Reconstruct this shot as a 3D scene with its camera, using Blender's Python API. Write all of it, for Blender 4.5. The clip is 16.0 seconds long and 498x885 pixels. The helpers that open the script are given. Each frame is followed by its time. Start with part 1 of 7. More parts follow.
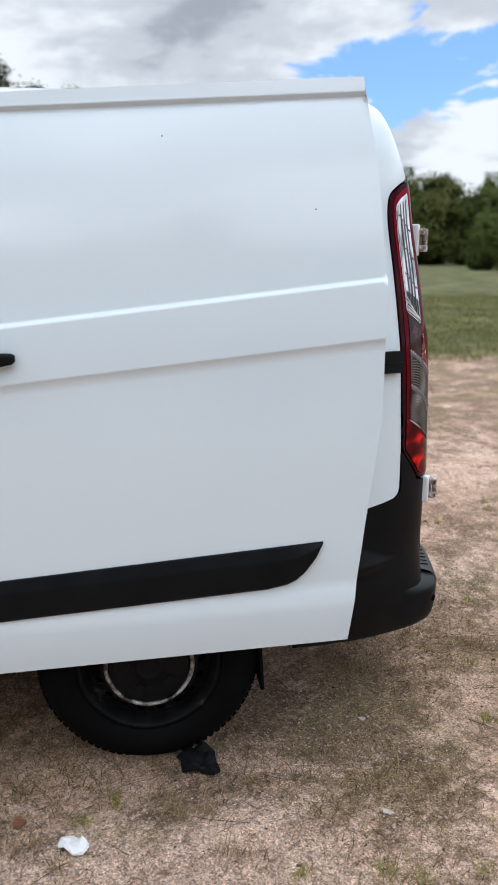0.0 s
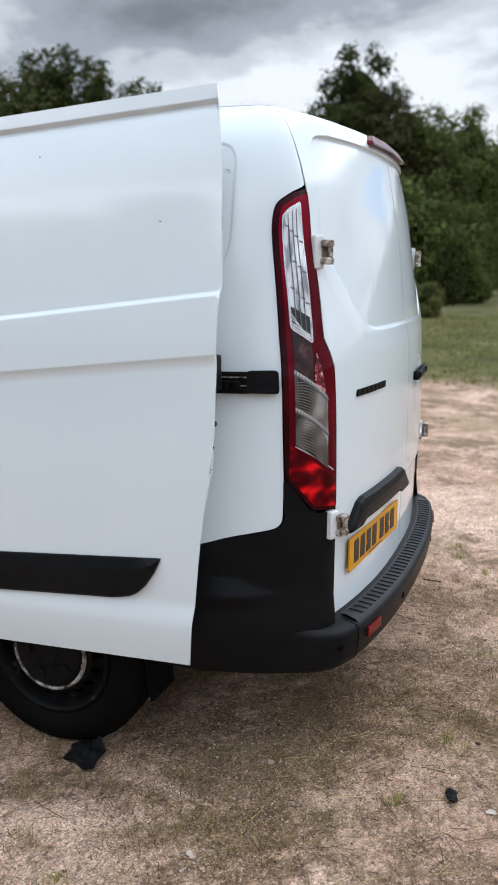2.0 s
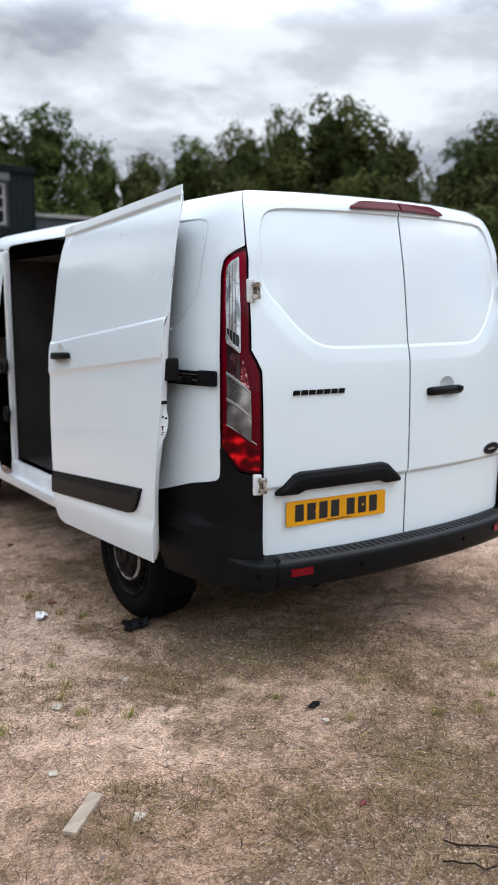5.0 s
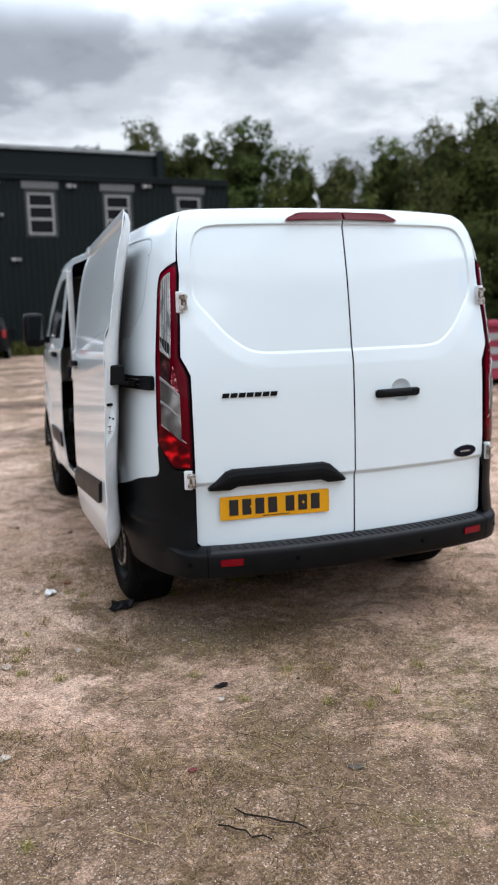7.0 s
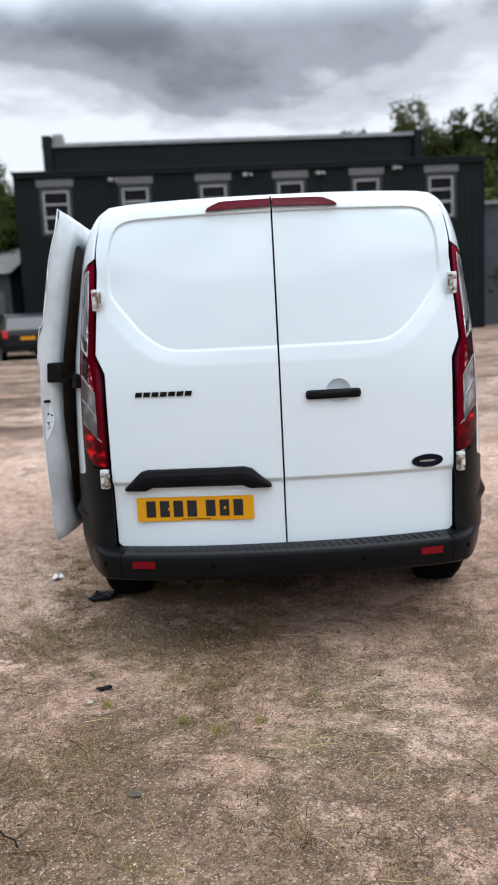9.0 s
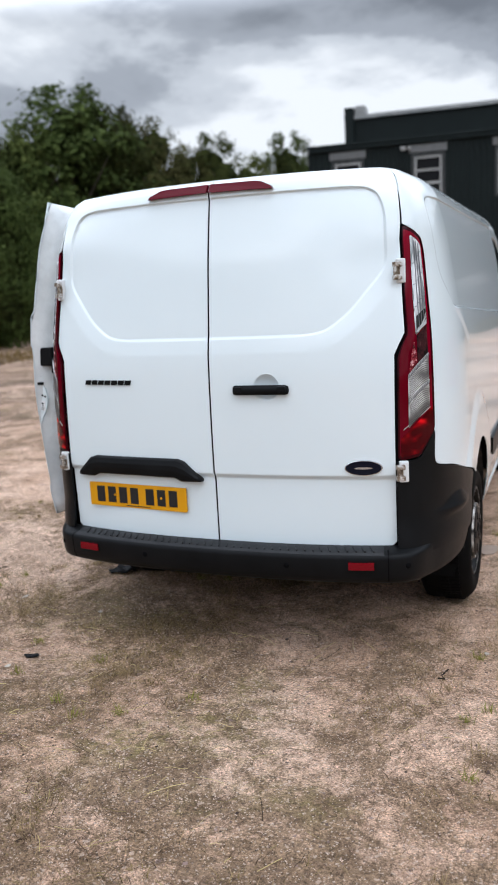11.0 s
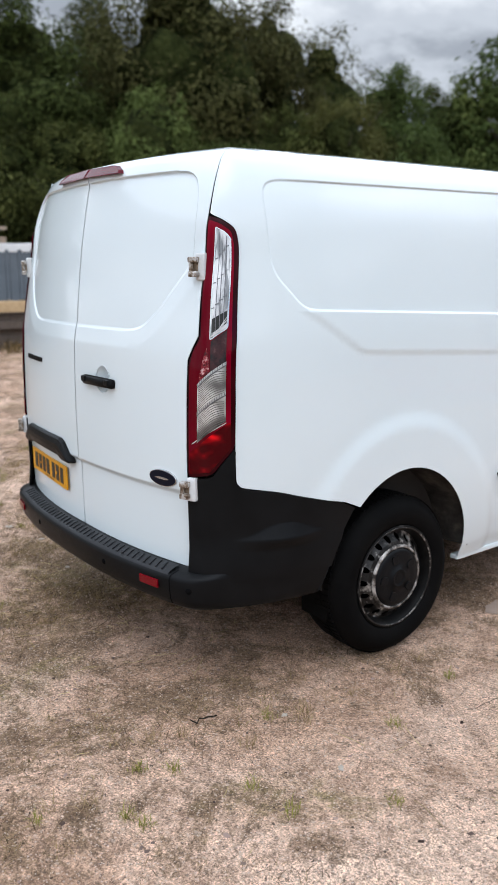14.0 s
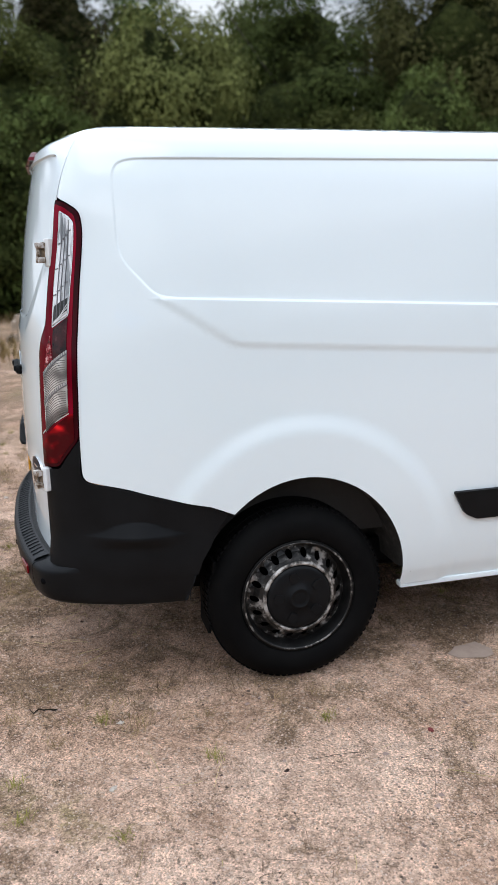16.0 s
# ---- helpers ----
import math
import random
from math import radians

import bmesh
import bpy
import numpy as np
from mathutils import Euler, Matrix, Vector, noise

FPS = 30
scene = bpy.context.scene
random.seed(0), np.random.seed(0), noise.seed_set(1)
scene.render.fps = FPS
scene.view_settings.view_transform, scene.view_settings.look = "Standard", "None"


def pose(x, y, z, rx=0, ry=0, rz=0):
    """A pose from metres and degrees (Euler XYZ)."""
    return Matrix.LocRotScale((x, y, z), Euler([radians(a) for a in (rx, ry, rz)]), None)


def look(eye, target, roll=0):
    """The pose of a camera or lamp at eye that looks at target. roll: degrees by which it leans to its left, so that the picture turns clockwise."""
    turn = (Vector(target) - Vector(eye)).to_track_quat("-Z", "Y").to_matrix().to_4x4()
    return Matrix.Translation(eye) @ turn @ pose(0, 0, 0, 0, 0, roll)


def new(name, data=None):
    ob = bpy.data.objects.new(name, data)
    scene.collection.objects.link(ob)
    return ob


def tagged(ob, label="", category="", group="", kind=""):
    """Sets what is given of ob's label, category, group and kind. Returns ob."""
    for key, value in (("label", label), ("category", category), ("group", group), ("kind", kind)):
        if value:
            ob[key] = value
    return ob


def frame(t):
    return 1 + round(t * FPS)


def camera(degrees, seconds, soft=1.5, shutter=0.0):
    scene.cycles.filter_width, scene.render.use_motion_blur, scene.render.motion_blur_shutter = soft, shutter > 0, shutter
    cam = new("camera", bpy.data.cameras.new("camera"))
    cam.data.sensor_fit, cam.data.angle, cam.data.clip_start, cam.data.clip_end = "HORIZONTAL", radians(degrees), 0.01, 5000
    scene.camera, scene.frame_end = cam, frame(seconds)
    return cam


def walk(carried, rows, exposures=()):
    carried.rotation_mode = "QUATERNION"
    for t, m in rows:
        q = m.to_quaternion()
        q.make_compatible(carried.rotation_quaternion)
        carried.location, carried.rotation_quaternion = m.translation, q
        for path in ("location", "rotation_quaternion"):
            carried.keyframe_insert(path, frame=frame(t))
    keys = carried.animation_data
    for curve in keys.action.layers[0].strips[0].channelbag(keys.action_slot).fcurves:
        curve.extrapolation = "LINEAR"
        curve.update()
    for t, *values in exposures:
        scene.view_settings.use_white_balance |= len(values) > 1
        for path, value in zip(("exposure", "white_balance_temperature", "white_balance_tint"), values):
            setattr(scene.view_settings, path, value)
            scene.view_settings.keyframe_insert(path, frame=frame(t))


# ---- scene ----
cam = camera(33.9, 16.0, soft=1.0)
cam.data.dof.use_dof, cam.data.dof.focus_distance, cam.data.dof.aperture_fstop = True, 2.75, 4.2
METRES, EYE, TURN = 12.326, 1.541, -97.2
ROWS = [
    (0.0, 0.0, 0.0, 0.0, 0.04, -13.12, -0.18),
    (0.5, 0.0252, 0.0093, -0.0023, 5.31, -13.49, 0.07),
    (1.0, 0.0555, 0.0175, -0.0003, 11.88, -13.45, 0.4),
    (1.5, 0.0881, 0.0231, 0.0002, 19.62, -12.8, 0.3),
    (2.0, 0.1166, 0.0327, -0.0008, 27.8, -12.0, -0.21),
    (2.5, 0.1497, 0.0357, 0.0009, 35.9, -11.44, -0.82),
    (3.0, 0.1808, 0.0384, 0.0028, 42.99, -10.78, -1.26),
    (3.5, 0.2048, 0.0531, 0.0027, 49.02, -10.36, -1.24),
    (4.0, 0.2317, 0.0632, 0.001, 54.03, -10.18, -0.98),
    (6.5, 0.3277, 0.1371, -0.002, 73.1, -9.04, 1.28),
    (7.0, 0.3357, 0.1662, -0.0003, 76.98, -9.23, 1.65),
    (7.5, 0.344, 0.1977, 0.0005, 81.13, -9.48, 2.11),
    (8.0, 0.3378, 0.2294, -0.0014, 85.76, -9.65, 2.54),
    (8.5, 0.3328, 0.2614, -0.0021, 90.86, -9.64, 2.75),
    (9.0, 0.3286, 0.2957, -0.0012, 96.37, -9.58, 2.9),
    (11.5, 0.2623, 0.4476, -0.001, 124.18, -10.85, 2.67),
    (12.0, 0.2415, 0.4747, -0.0003, 129.87, -11.07, 2.21),
    (12.5, 0.2144, 0.4968, 0.0035, 135.08, -11.24, 1.64),
    (13.0, 0.1884, 0.5235, 0.004, 140.41, -11.5, 1.07),
    (13.5, 0.1592, 0.5363, 0.002, 145.44, -11.95, 0.72),
    (14.0, 0.1287, 0.5474, 0.0038, 150.75, -12.36, 0.53),
    (14.5, 0.0974, 0.5619, 0.0048, 156.34, -12.9, 0.68),
    (15.0, 0.0639, 0.5626, 0.0019, 162.01, -13.17, 0.96),
    (15.5, 0.0319, 0.5658, -0.0007, 167.53, -13.18, 1.08),
    (16.0, 0.0007, 0.5716, 0.0013, 172.51, -12.98, 1.32),
]
walk(cam, [(t, pose(-3.276, 0.891, EYE, 0, 0, TURN) @ pose(METRES * x, METRES * y, METRES * z, 90 + pitch, roll, yaw)) for t, x, y, z, yaw, pitch, roll in ROWS], [(0.0, 0.30, 6200, 10), (16.0, 0.30, 6200, 10)])

# ---- world, sun ----
world = bpy.data.worlds.new("sky")
scene.world = world
world.use_nodes = True
wn, wl = world.node_tree.nodes, world.node_tree.links
wn.clear()
w_out = wn.new("ShaderNodeOutputWorld")
w_bg = wn.new("ShaderNodeBackground")
w_sky = wn.new("ShaderNodeTexSky")
w_sky.sky_type, w_sky.sun_disc = "NISHITA", False
SUN_EL, SUN_AZ = radians(60), radians(122)      # azimuth from +y, clockwise
w_sky.sun_elevation, w_sky.sun_rotation = SUN_EL, SUN_AZ
w_tc = wn.new("ShaderNodeTexCoord")
w_sep = wn.new("ShaderNodeSeparateXYZ")
w_add = wn.new("ShaderNodeMath")
w_add.operation, w_add.inputs[1].default_value = "ADD", 0.22
w_max = wn.new("ShaderNodeMath")
w_max.operation, w_max.inputs[1].default_value = "MAXIMUM", 0.05
w_dx = wn.new("ShaderNodeMath")
w_dy = wn.new("ShaderNodeMath")
w_dx.operation = w_dy.operation = "DIVIDE"
w_cmb = wn.new("ShaderNodeCombineXYZ")
w_cmb.inputs[2].default_value = 3.1
wl.new(w_tc.outputs["Generated"], w_sep.inputs[0])
wl.new(w_sep.outputs[2], w_add.inputs[0])
wl.new(w_add.outputs[0], w_max.inputs[0])
for k, nd in ((0, w_dx), (1, w_dy)):
    wl.new(w_sep.outputs[k], nd.inputs[0])
    wl.new(w_max.outputs[0], nd.inputs[1])
    wl.new(nd.outputs[0], w_cmb.inputs[k])


def world_noise(scale, detail, rough, distort):
    n = wn.new("ShaderNodeTexNoise")
    n.inputs["Scale"].default_value, n.inputs["Detail"].default_value = scale, detail
    n.inputs["Roughness"].default_value, n.inputs["Distortion"].default_value = rough, distort
    wl.new(w_cmb.outputs[0], n.inputs["Vector"])
    return n


def world_ramp(src, stops):
    r = wn.new("ShaderNodeValToRGB")
    r.color_ramp.interpolation = "EASE"
    while len(r.color_ramp.elements) < len(stops):
        r.color_ramp.elements.new(0.5)
    for e, (p, c) in zip(r.color_ramp.elements, stops):
        e.position, e.color = p, (*c, 1)
    wl.new(src, r.inputs[0])
    return r


SKY_GAIN = 1.0


def world_math(op, a, c):
    n = wn.new("ShaderNodeMath")
    n.operation = op
    for k, v in ((0, a), (1, c)):
        if isinstance(v, (int, float)):
            n.inputs[k].default_value = v
        else:
            wl.new(v, n.inputs[k])
    return n.outputs[0]


def cloud_spot(az_deg, el_deg, wide, tall, ragged, seed_scale):
    """1 in the middle of a ragged patch of sky at that bearing, 0 outside it."""
    a, e = radians(az_deg), radians(el_deg)
    off = wn.new("ShaderNodeVectorMath")
    off.operation = "SUBTRACT"
    off.inputs[1].default_value = (math.sin(a) * math.cos(e), math.cos(a) * math.cos(e), math.sin(e))
    wl.new(w_tc.outputs["Generated"], off.inputs[0])
    mul = wn.new("ShaderNodeVectorMath")
    mul.operation = "MULTIPLY"
    mul.inputs[1].default_value = (1 / radians(wide), 1 / radians(wide), 1 / radians(tall))
    wl.new(off.outputs[0], mul.inputs[0])
    ln = wn.new("ShaderNodeVectorMath")
    ln.operation = "LENGTH"
    wl.new(mul.outputs[0], ln.inputs[0])
    nz = world_math("MULTIPLY", world_math("SUBTRACT", world_noise(seed_scale, 6, 0.6, 0.4).outputs["Fac"], 0.5), ragged)
    d = world_math("ADD", ln.outputs["Value"], nz)
    mr = wn.new("ShaderNodeMapRange")
    mr.interpolation_type = "SMOOTHSTEP"
    mr.inputs[1].default_value, mr.inputs[2].default_value = 1.25, 0.45
    wl.new(d, mr.inputs[0])
    return mr.outputs[0]


grey_noise = world_noise(1.5, 8, 0.55, 0.12).outputs["Fac"]
low_bright = wn.new("ShaderNodeMapRange")                # cloud bases grow greyer overhead
low_bright.inputs[1].default_value, low_bright.inputs[2].default_value = 0.10, 0.60
low_bright.inputs[3].default_value, low_bright.inputs[4].default_value = 0.07, -0.122
wl.new(w_sep.outputs[2], low_bright.inputs[0])
tone_in = world_math("ADD", grey_noise, low_bright.outputs[0])
for spot in ((0, 17.0, 12, 4.0, 2.2, 2.0), (9, 14.0, 7, 3.0, 2.2, 2.6), (37, 13.6, 5, 2.2, 2.4, 3.4), (46, 21, 14, 3.5, 2.2, 2.2), (80, 22, 12, 3.0, 2.2, 2.2)):
    tone_in = world_math("SUBTRACT", tone_in, world_math("MULTIPLY", cloud_spot(*spot), 0.075))
tone_in = world_math("ADD", tone_in, world_math("MULTIPLY", cloud_spot(98, 13, 26, 9, 1.6, 2.0), 0.10))
for spot, lift in (((-13, 13, 8, 5, 1.6, 2.2), 0.13), ((1, 10.3, 14, 2.4, 1.8, 2.6), 0.07)):
    tone_in = world_math("ADD", tone_in, world_math("MULTIPLY", cloud_spot(*spot), lift))
cloud_tone = world_ramp(tone_in, [(0.22, (0.165, 0.182, 0.21)), (0.42, (0.325, 0.35, 0.39)), (0.50, (0.51, 0.54, 0.58)), (0.62, (0.76, 0.785, 0.81))])
gap = cloud_spot(107.6, 11.4, 6.0, 3.0, 3.4, 3.6)
cloud_cover = world_ramp(gap, [(0.15, (1, 1, 1)), (0.75, (0, 0, 0))])
w_skyscale = wn.new("ShaderNodeMixRGB")
w_skyscale.blend_type = "MULTIPLY"
w_skyscale.inputs[0].default_value = 1
w_skyscale.inputs[2].default_value = (0.062, 0.085, 0.118, 1)
wl.new(w_sky.outputs[0], w_skyscale.inputs[1])
w_mix = wn.new("ShaderNodeMixRGB")
wl.new(cloud_cover.outputs[0], w_mix.inputs[0])
wl.new(w_skyscale.outputs[0], w_mix.inputs[1])
wl.new(cloud_tone.outputs[0], w_mix.inputs[2])
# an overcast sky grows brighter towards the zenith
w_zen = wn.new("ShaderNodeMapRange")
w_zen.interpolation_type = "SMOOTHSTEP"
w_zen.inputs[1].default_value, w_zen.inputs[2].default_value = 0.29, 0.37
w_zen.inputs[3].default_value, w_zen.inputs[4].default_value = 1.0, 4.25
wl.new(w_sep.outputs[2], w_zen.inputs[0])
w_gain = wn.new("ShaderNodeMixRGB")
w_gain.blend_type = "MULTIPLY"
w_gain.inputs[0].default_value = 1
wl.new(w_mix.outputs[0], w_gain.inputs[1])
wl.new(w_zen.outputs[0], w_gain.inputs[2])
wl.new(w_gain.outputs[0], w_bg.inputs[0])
w_bg.inputs[1].default_value = SKY_GAIN
wl.new(w_bg.outputs[0], w_out.inputs[0])

sun = new("sun", bpy.data.lights.new("sun", "SUN"))
sun.data.energy, sun.data.angle, sun.data.color = 0.75, radians(40), (1.0, 0.99, 0.97)
sun.matrix_world = look((40 * math.sin(SUN_AZ) * math.cos(SUN_EL), 40 * math.cos(SUN_AZ) * math.cos(SUN_EL), 40 * math.sin(SUN_EL)), (0, 0, 0))


# ---- materials ----
def material(name, color, rough=0.5, metal=0.0, coat=0.0, spec=0.5):
    m = bpy.data.materials.new(name)
    m.use_nodes = True
    b = m.node_tree.nodes["Principled BSDF"]
    b.inputs["Base Color"].default_value = (*color, 1)
    b.inputs["Roughness"].default_value, b.inputs["Metallic"].default_value = rough, metal
    b.inputs["Coat Weight"].default_value, b.inputs["Coat Roughness"].default_value = coat, 0.03
    b.inputs["Specular IOR Level"].default_value = spec
    return m


def varied(name, stops, scale, rough=0.6, bump=0.0, bump_scale=60.0, detail=6, metal=0.0, coat=0.0, rough_var=0.0, stretch=(1, 1, 1), dist=0.01, spec=0.5):
    """A surface whose colour runs over the stops with noise of that scale, with a fine bump."""
    m = material(name, stops[0][1], rough, metal, coat, spec)
    n, l = m.node_tree.nodes, m.node_tree.links
    b = n["Principled BSDF"]
    geo = n.new("ShaderNodeNewGeometry")
    mp = n.new("ShaderNodeMapping")
    mp.inputs["Scale"].default_value = stretch
    l.new(geo.outputs["Position"], mp.inputs["Vector"])
    t = n.new("ShaderNodeTexNoise")
    t.inputs["Scale"].default_value, t.inputs["Detail"].default_value, t.inputs["Roughness"].default_value = scale, detail, 0.62
    l.new(mp.outputs[0], t.inputs["Vector"])
    r = n.new("ShaderNodeValToRGB")
    while len(r.color_ramp.elements) < len(stops):
        r.color_ramp.elements.new(0.5)
    for e, (p, c) in zip(r.color_ramp.elements, stops):
        e.position, e.color = p, (*c, 1)
    l.new(t.outputs["Fac"], r.inputs[0])
    l.new(r.outputs[0], b.inputs["Base Color"])
    if bump or rough_var:
        f = n.new("ShaderNodeTexNoise")
        f.inputs["Scale"].default_value, f.inputs["Detail"].default_value = bump_scale, 4
        l.new(mp.outputs[0], f.inputs["Vector"])
        if bump:
            bp = n.new("ShaderNodeBump")
            bp.inputs["Strength"].default_value, bp.inputs["Distance"].default_value = bump, dist
            l.new(f.outputs["Fac"], bp.inputs["Height"])
            l.new(bp.outputs[0], b.inputs["Normal"])
        if rough_var:
            mr = n.new("ShaderNodeMapRange")
            mr.inputs[3].default_value, mr.inputs[4].default_value = rough - rough_var, rough + rough_var
            l.new(t.outputs["Fac"], mr.inputs[0])
            l.new(mr.outputs[0], b.inputs["Roughness"])
    return m


def foliage(name, dark, light):
    m = material(name, light, 0.8, spec=0.06)
    n, l = m.node_tree.nodes, m.node_tree.links
    b = n["Principled BSDF"]
    geo = n.new("ShaderNodeNewGeometry")
    info = n.new("ShaderNodeObjectInfo")
    r = n.new("ShaderNodeValToRGB")
    r.color_ramp.elements[0].color, r.color_ramp.elements[1].color = (*dark, 1), (*light, 1)
    l.new(geo.outputs["Random Per Island"], r.inputs[0])
    hsv = n.new("ShaderNodeHueSaturation")
    mr = n.new("ShaderNodeMapRange")
    mr.inputs[3].default_value, mr.inputs[4].default_value = 0.6, 1.4
    l.new(info.outputs["Random"], mr.inputs[0])
    l.new(mr.outputs[0], hsv.inputs["Value"])
    mh = n.new("ShaderNodeMapRange")
    mh.inputs[3].default_value, mh.inputs[4].default_value = 0.475, 0.515
    l.new(info.outputs["Random"], mh.inputs[0])
    l.new(mh.outputs[0], hsv.inputs["Hue"])
    l.new(r.outputs[0], hsv.inputs["Color"])
    l.new(hsv.outputs[0], b.inputs["Base Color"])
    thin = n.new("ShaderNodeBsdfTranslucent")
    both = n.new("ShaderNodeMixShader")
    both.inputs[0].default_value = 0.30
    l.new(hsv.outputs[0], thin.inputs["Color"])
    l.new(b.outputs[0], both.inputs[1])
    l.new(thin.outputs[0], both.inputs[2])
    l.new(both.outputs[0], n["Material Output"].inputs["Surface"])
    return m


WHITE = varied("white_paint", [(0.3, (0.657, 0.719, 0.737)), (0.7, (0.680, 0.737, 0.754))], 0.9, rough=0.3, coat=1.0, detail=2, spec=0.05)
WHITE_IN = varied("white_inner_paint", [(0.35, (0.60, 0.61, 0.61)), (0.6, (0.74, 0.75, 0.75))], 6, rough=0.4, bump=0.05)
PLASTIC = varied("black_plastic", [(0.3, (0.0042, 0.0045, 0.0050)), (0.7, (0.0072, 0.0076, 0.0083))], 7, rough=0.40, spec=0.10, bump=0.12, bump_scale=900, rough_var=0.08, dist=0.002)
TREAD_PLASTIC = varied("grey_step_plastic", [(0.3, (0.010, 0.0105, 0.012)), (0.7, (0.020, 0.021, 0.023))], 9, rough=0.5, spec=0.25, bump=0.15, bump_scale=700, dist=0.002)
BLACK = material("black_gap", (0.0035, 0.0035, 0.004), 0.8, spec=0.03)
LINER = varied("dirty_arch_liner", [(0.35, (0.014, 0.013, 0.012)), (0.55, (0.040, 0.036, 0.032)), (0.72, (0.095, 0.080, 0.068))], 7, rough=0.85, bump=0.4, bump_scale=40, spec=0.1)
# added load space lining; the dimness inside is put into its colour
DARK_IN = varied("unlit_load_space", [(0.3, (0.015, 0.013, 0.012)), (0.7, (0.035, 0.03, 0.026))], 4, rough=0.8)
PLY = varied("brown_ply", [(0.35, (0.075, 0.045, 0.03)), (0.65, (0.13, 0.08, 0.055))], 3, rough=0.6, stretch=(1, 1, 8))
RUBBER = varied("tyre_rubber", [(0.3, (0.0024, 0.0024, 0.0026)), (0.7, (0.0050, 0.0049, 0.0048))], 9, rough=0.7, spec=0.05, bump=0.2, bump_scale=200, dist=0.003)
STEEL = varied("worn_steel_rim", [(0.44, (0.006, 0.0058, 0.0055)), (0.55, (0.03, 0.028, 0.026)), (0.61, (0.26, 0.245, 0.23)), (0.74, (0.46, 0.44, 0.42))], 24, rough=0.45, metal=0.35, bump=0.2, bump_scale=160, dist=0.003)
WORN_STEEL = varied("bare_scraped_steel", [(0.40, (0.012, 0.011, 0.010)), (0.47, (0.13, 0.115, 0.10)), (0.53, (0.34, 0.32, 0.30)), (0.66, (0.52, 0.50, 0.47))], 22, rough=0.5, metal=0.3, bump=0.2, bump_scale=160, dist=0.003)
RIM_DARK = varied("dark_rim_paint", [(0.4, (0.004, 0.004, 0.004)), (0.62, (0.008, 0.0078, 0.0075)), (0.76, (0.07, 0.065, 0.06))], 18, rough=0.5, metal=0.0, spec=0.08)
HINGE_METAL = varied("weathered_hinge", [(0.42, (0.50, 0.48, 0.46)), (0.53, (0.26, 0.21, 0.16)), (0.62, (0.08, 0.048, 0.028))], 55, rough=0.38, metal=0.4)
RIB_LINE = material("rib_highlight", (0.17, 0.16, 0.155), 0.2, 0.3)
HINGE_DARK = varied("rusty_hinge_steel", [(0.4, (0.20, 0.15, 0.10)), (0.6, (0.10, 0.06, 0.035))], 60, rough=0.6)
BADGE_SILVER = material("badge_silver", (0.50, 0.51, 0.53), 0.25, 0.9)
CHROME = material("chrome", (0.75, 0.76, 0.78), 0.15, 1.0)
RED_LENS = varied("dark_red_lens", [(0.35, (0.016, 0.0005, 0.002)), (0.65, (0.040, 0.0005, 0.004))], 4, rough=0.06, spec=0.14, detail=2)
RED_FIELD = varied("clear_red_lens", [(0.35, (0.055, 0.0002, 0.003)), (0.52, (0.110, 0.0004, 0.007)), (0.64, (0.190, 0.0008, 0.013))], 5, rough=0.06, spec=0.14, stretch=(1, 1, 0.3), detail=2)
BRAKE_RED = material("brake_lamp_red", (0.085, 0.001, 0.007), 0.2, spec=0.12)
# dark red lens; its bright noise spots stand in for glints
RED_BRIGHT = varied("red_lens_hot_spots", [(0.42, (0.045, 0.0003, 0.002)), (0.54, (0.10, 0.0005, 0.003)), (0.62, (0.27, 0.001, 0.004)), (0.70, (0.70, 0.006, 0.010))], 13, rough=0.06, spec=0.14, stretch=(1, 1, 1.6), detail=1)
# silver lens with upright streaks that put reflections into the colour
CLEAR_LENS = varied("reflection_streaked_lens", [(0.40, (0.30, 0.31, 0.32)), (0.48, (0.70, 0.705, 0.71)), (0.58, (0.86, 0.86, 0.87))], 9, rough=0.12, metal=0.55, coat=0.5, stretch=(4, 4, 0.5), detail=3)
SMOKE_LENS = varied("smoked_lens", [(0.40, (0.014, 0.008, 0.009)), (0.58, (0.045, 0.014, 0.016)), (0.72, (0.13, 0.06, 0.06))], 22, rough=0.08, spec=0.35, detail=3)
# red prism whose pinkish sparkle is part of the noise colour
PRISM_RED = varied("red_prism_painted_sparkle", [(0.42, (0.06, 0.001, 0.004)), (0.52, (0.22, 0.01, 0.02)), (0.62, (0.55, 0.30, 0.30))], 45, rough=0.12, spec=0.5, bump=0.6, bump_scale=120, dist=0.004, detail=3)
LENS_DARK = material("dark_lens_reflection", (0.030, 0.032, 0.030), 0.12, 0.2)
# grey lens; the whitish noise blotches are its highlights, put into the colour
RIB_LENS = varied("ribbed_lens_highlights", [(0.36, (0.040, 0.037, 0.036)), (0.48, (0.16, 0.15, 0.145)), (0.57, (0.46, 0.45, 0.43)), (0.66, (0.78, 0.77, 0.75))], 10, rough=0.20, metal=0.35, detail=1)
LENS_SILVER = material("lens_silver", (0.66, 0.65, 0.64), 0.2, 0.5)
LENS_LINE = material("dark_lens_line", (0.10, 0.10, 0.11), 0.3)
RED_SMALL = material("small_red_reflector", (0.15, 0.001, 0.006), 0.15, spec=0.3)
PLATE_Y = varied("yellow_plate", [(0.3, (0.60, 0.265, 0.005)), (0.7, (0.67, 0.305, 0.007))], 10, rough=0.35, spec=0.2)
PLATE_K = material("plate_black", (0.008, 0.008, 0.01), 0.4)
BADGE_BLUE = material("badge_dark_enamel", (0.004, 0.005, 0.012), 0.35, spec=0.12)
GLASS_DARK = material("tinted_glass", (0.012, 0.014, 0.016), 0.04, coat=0.5)
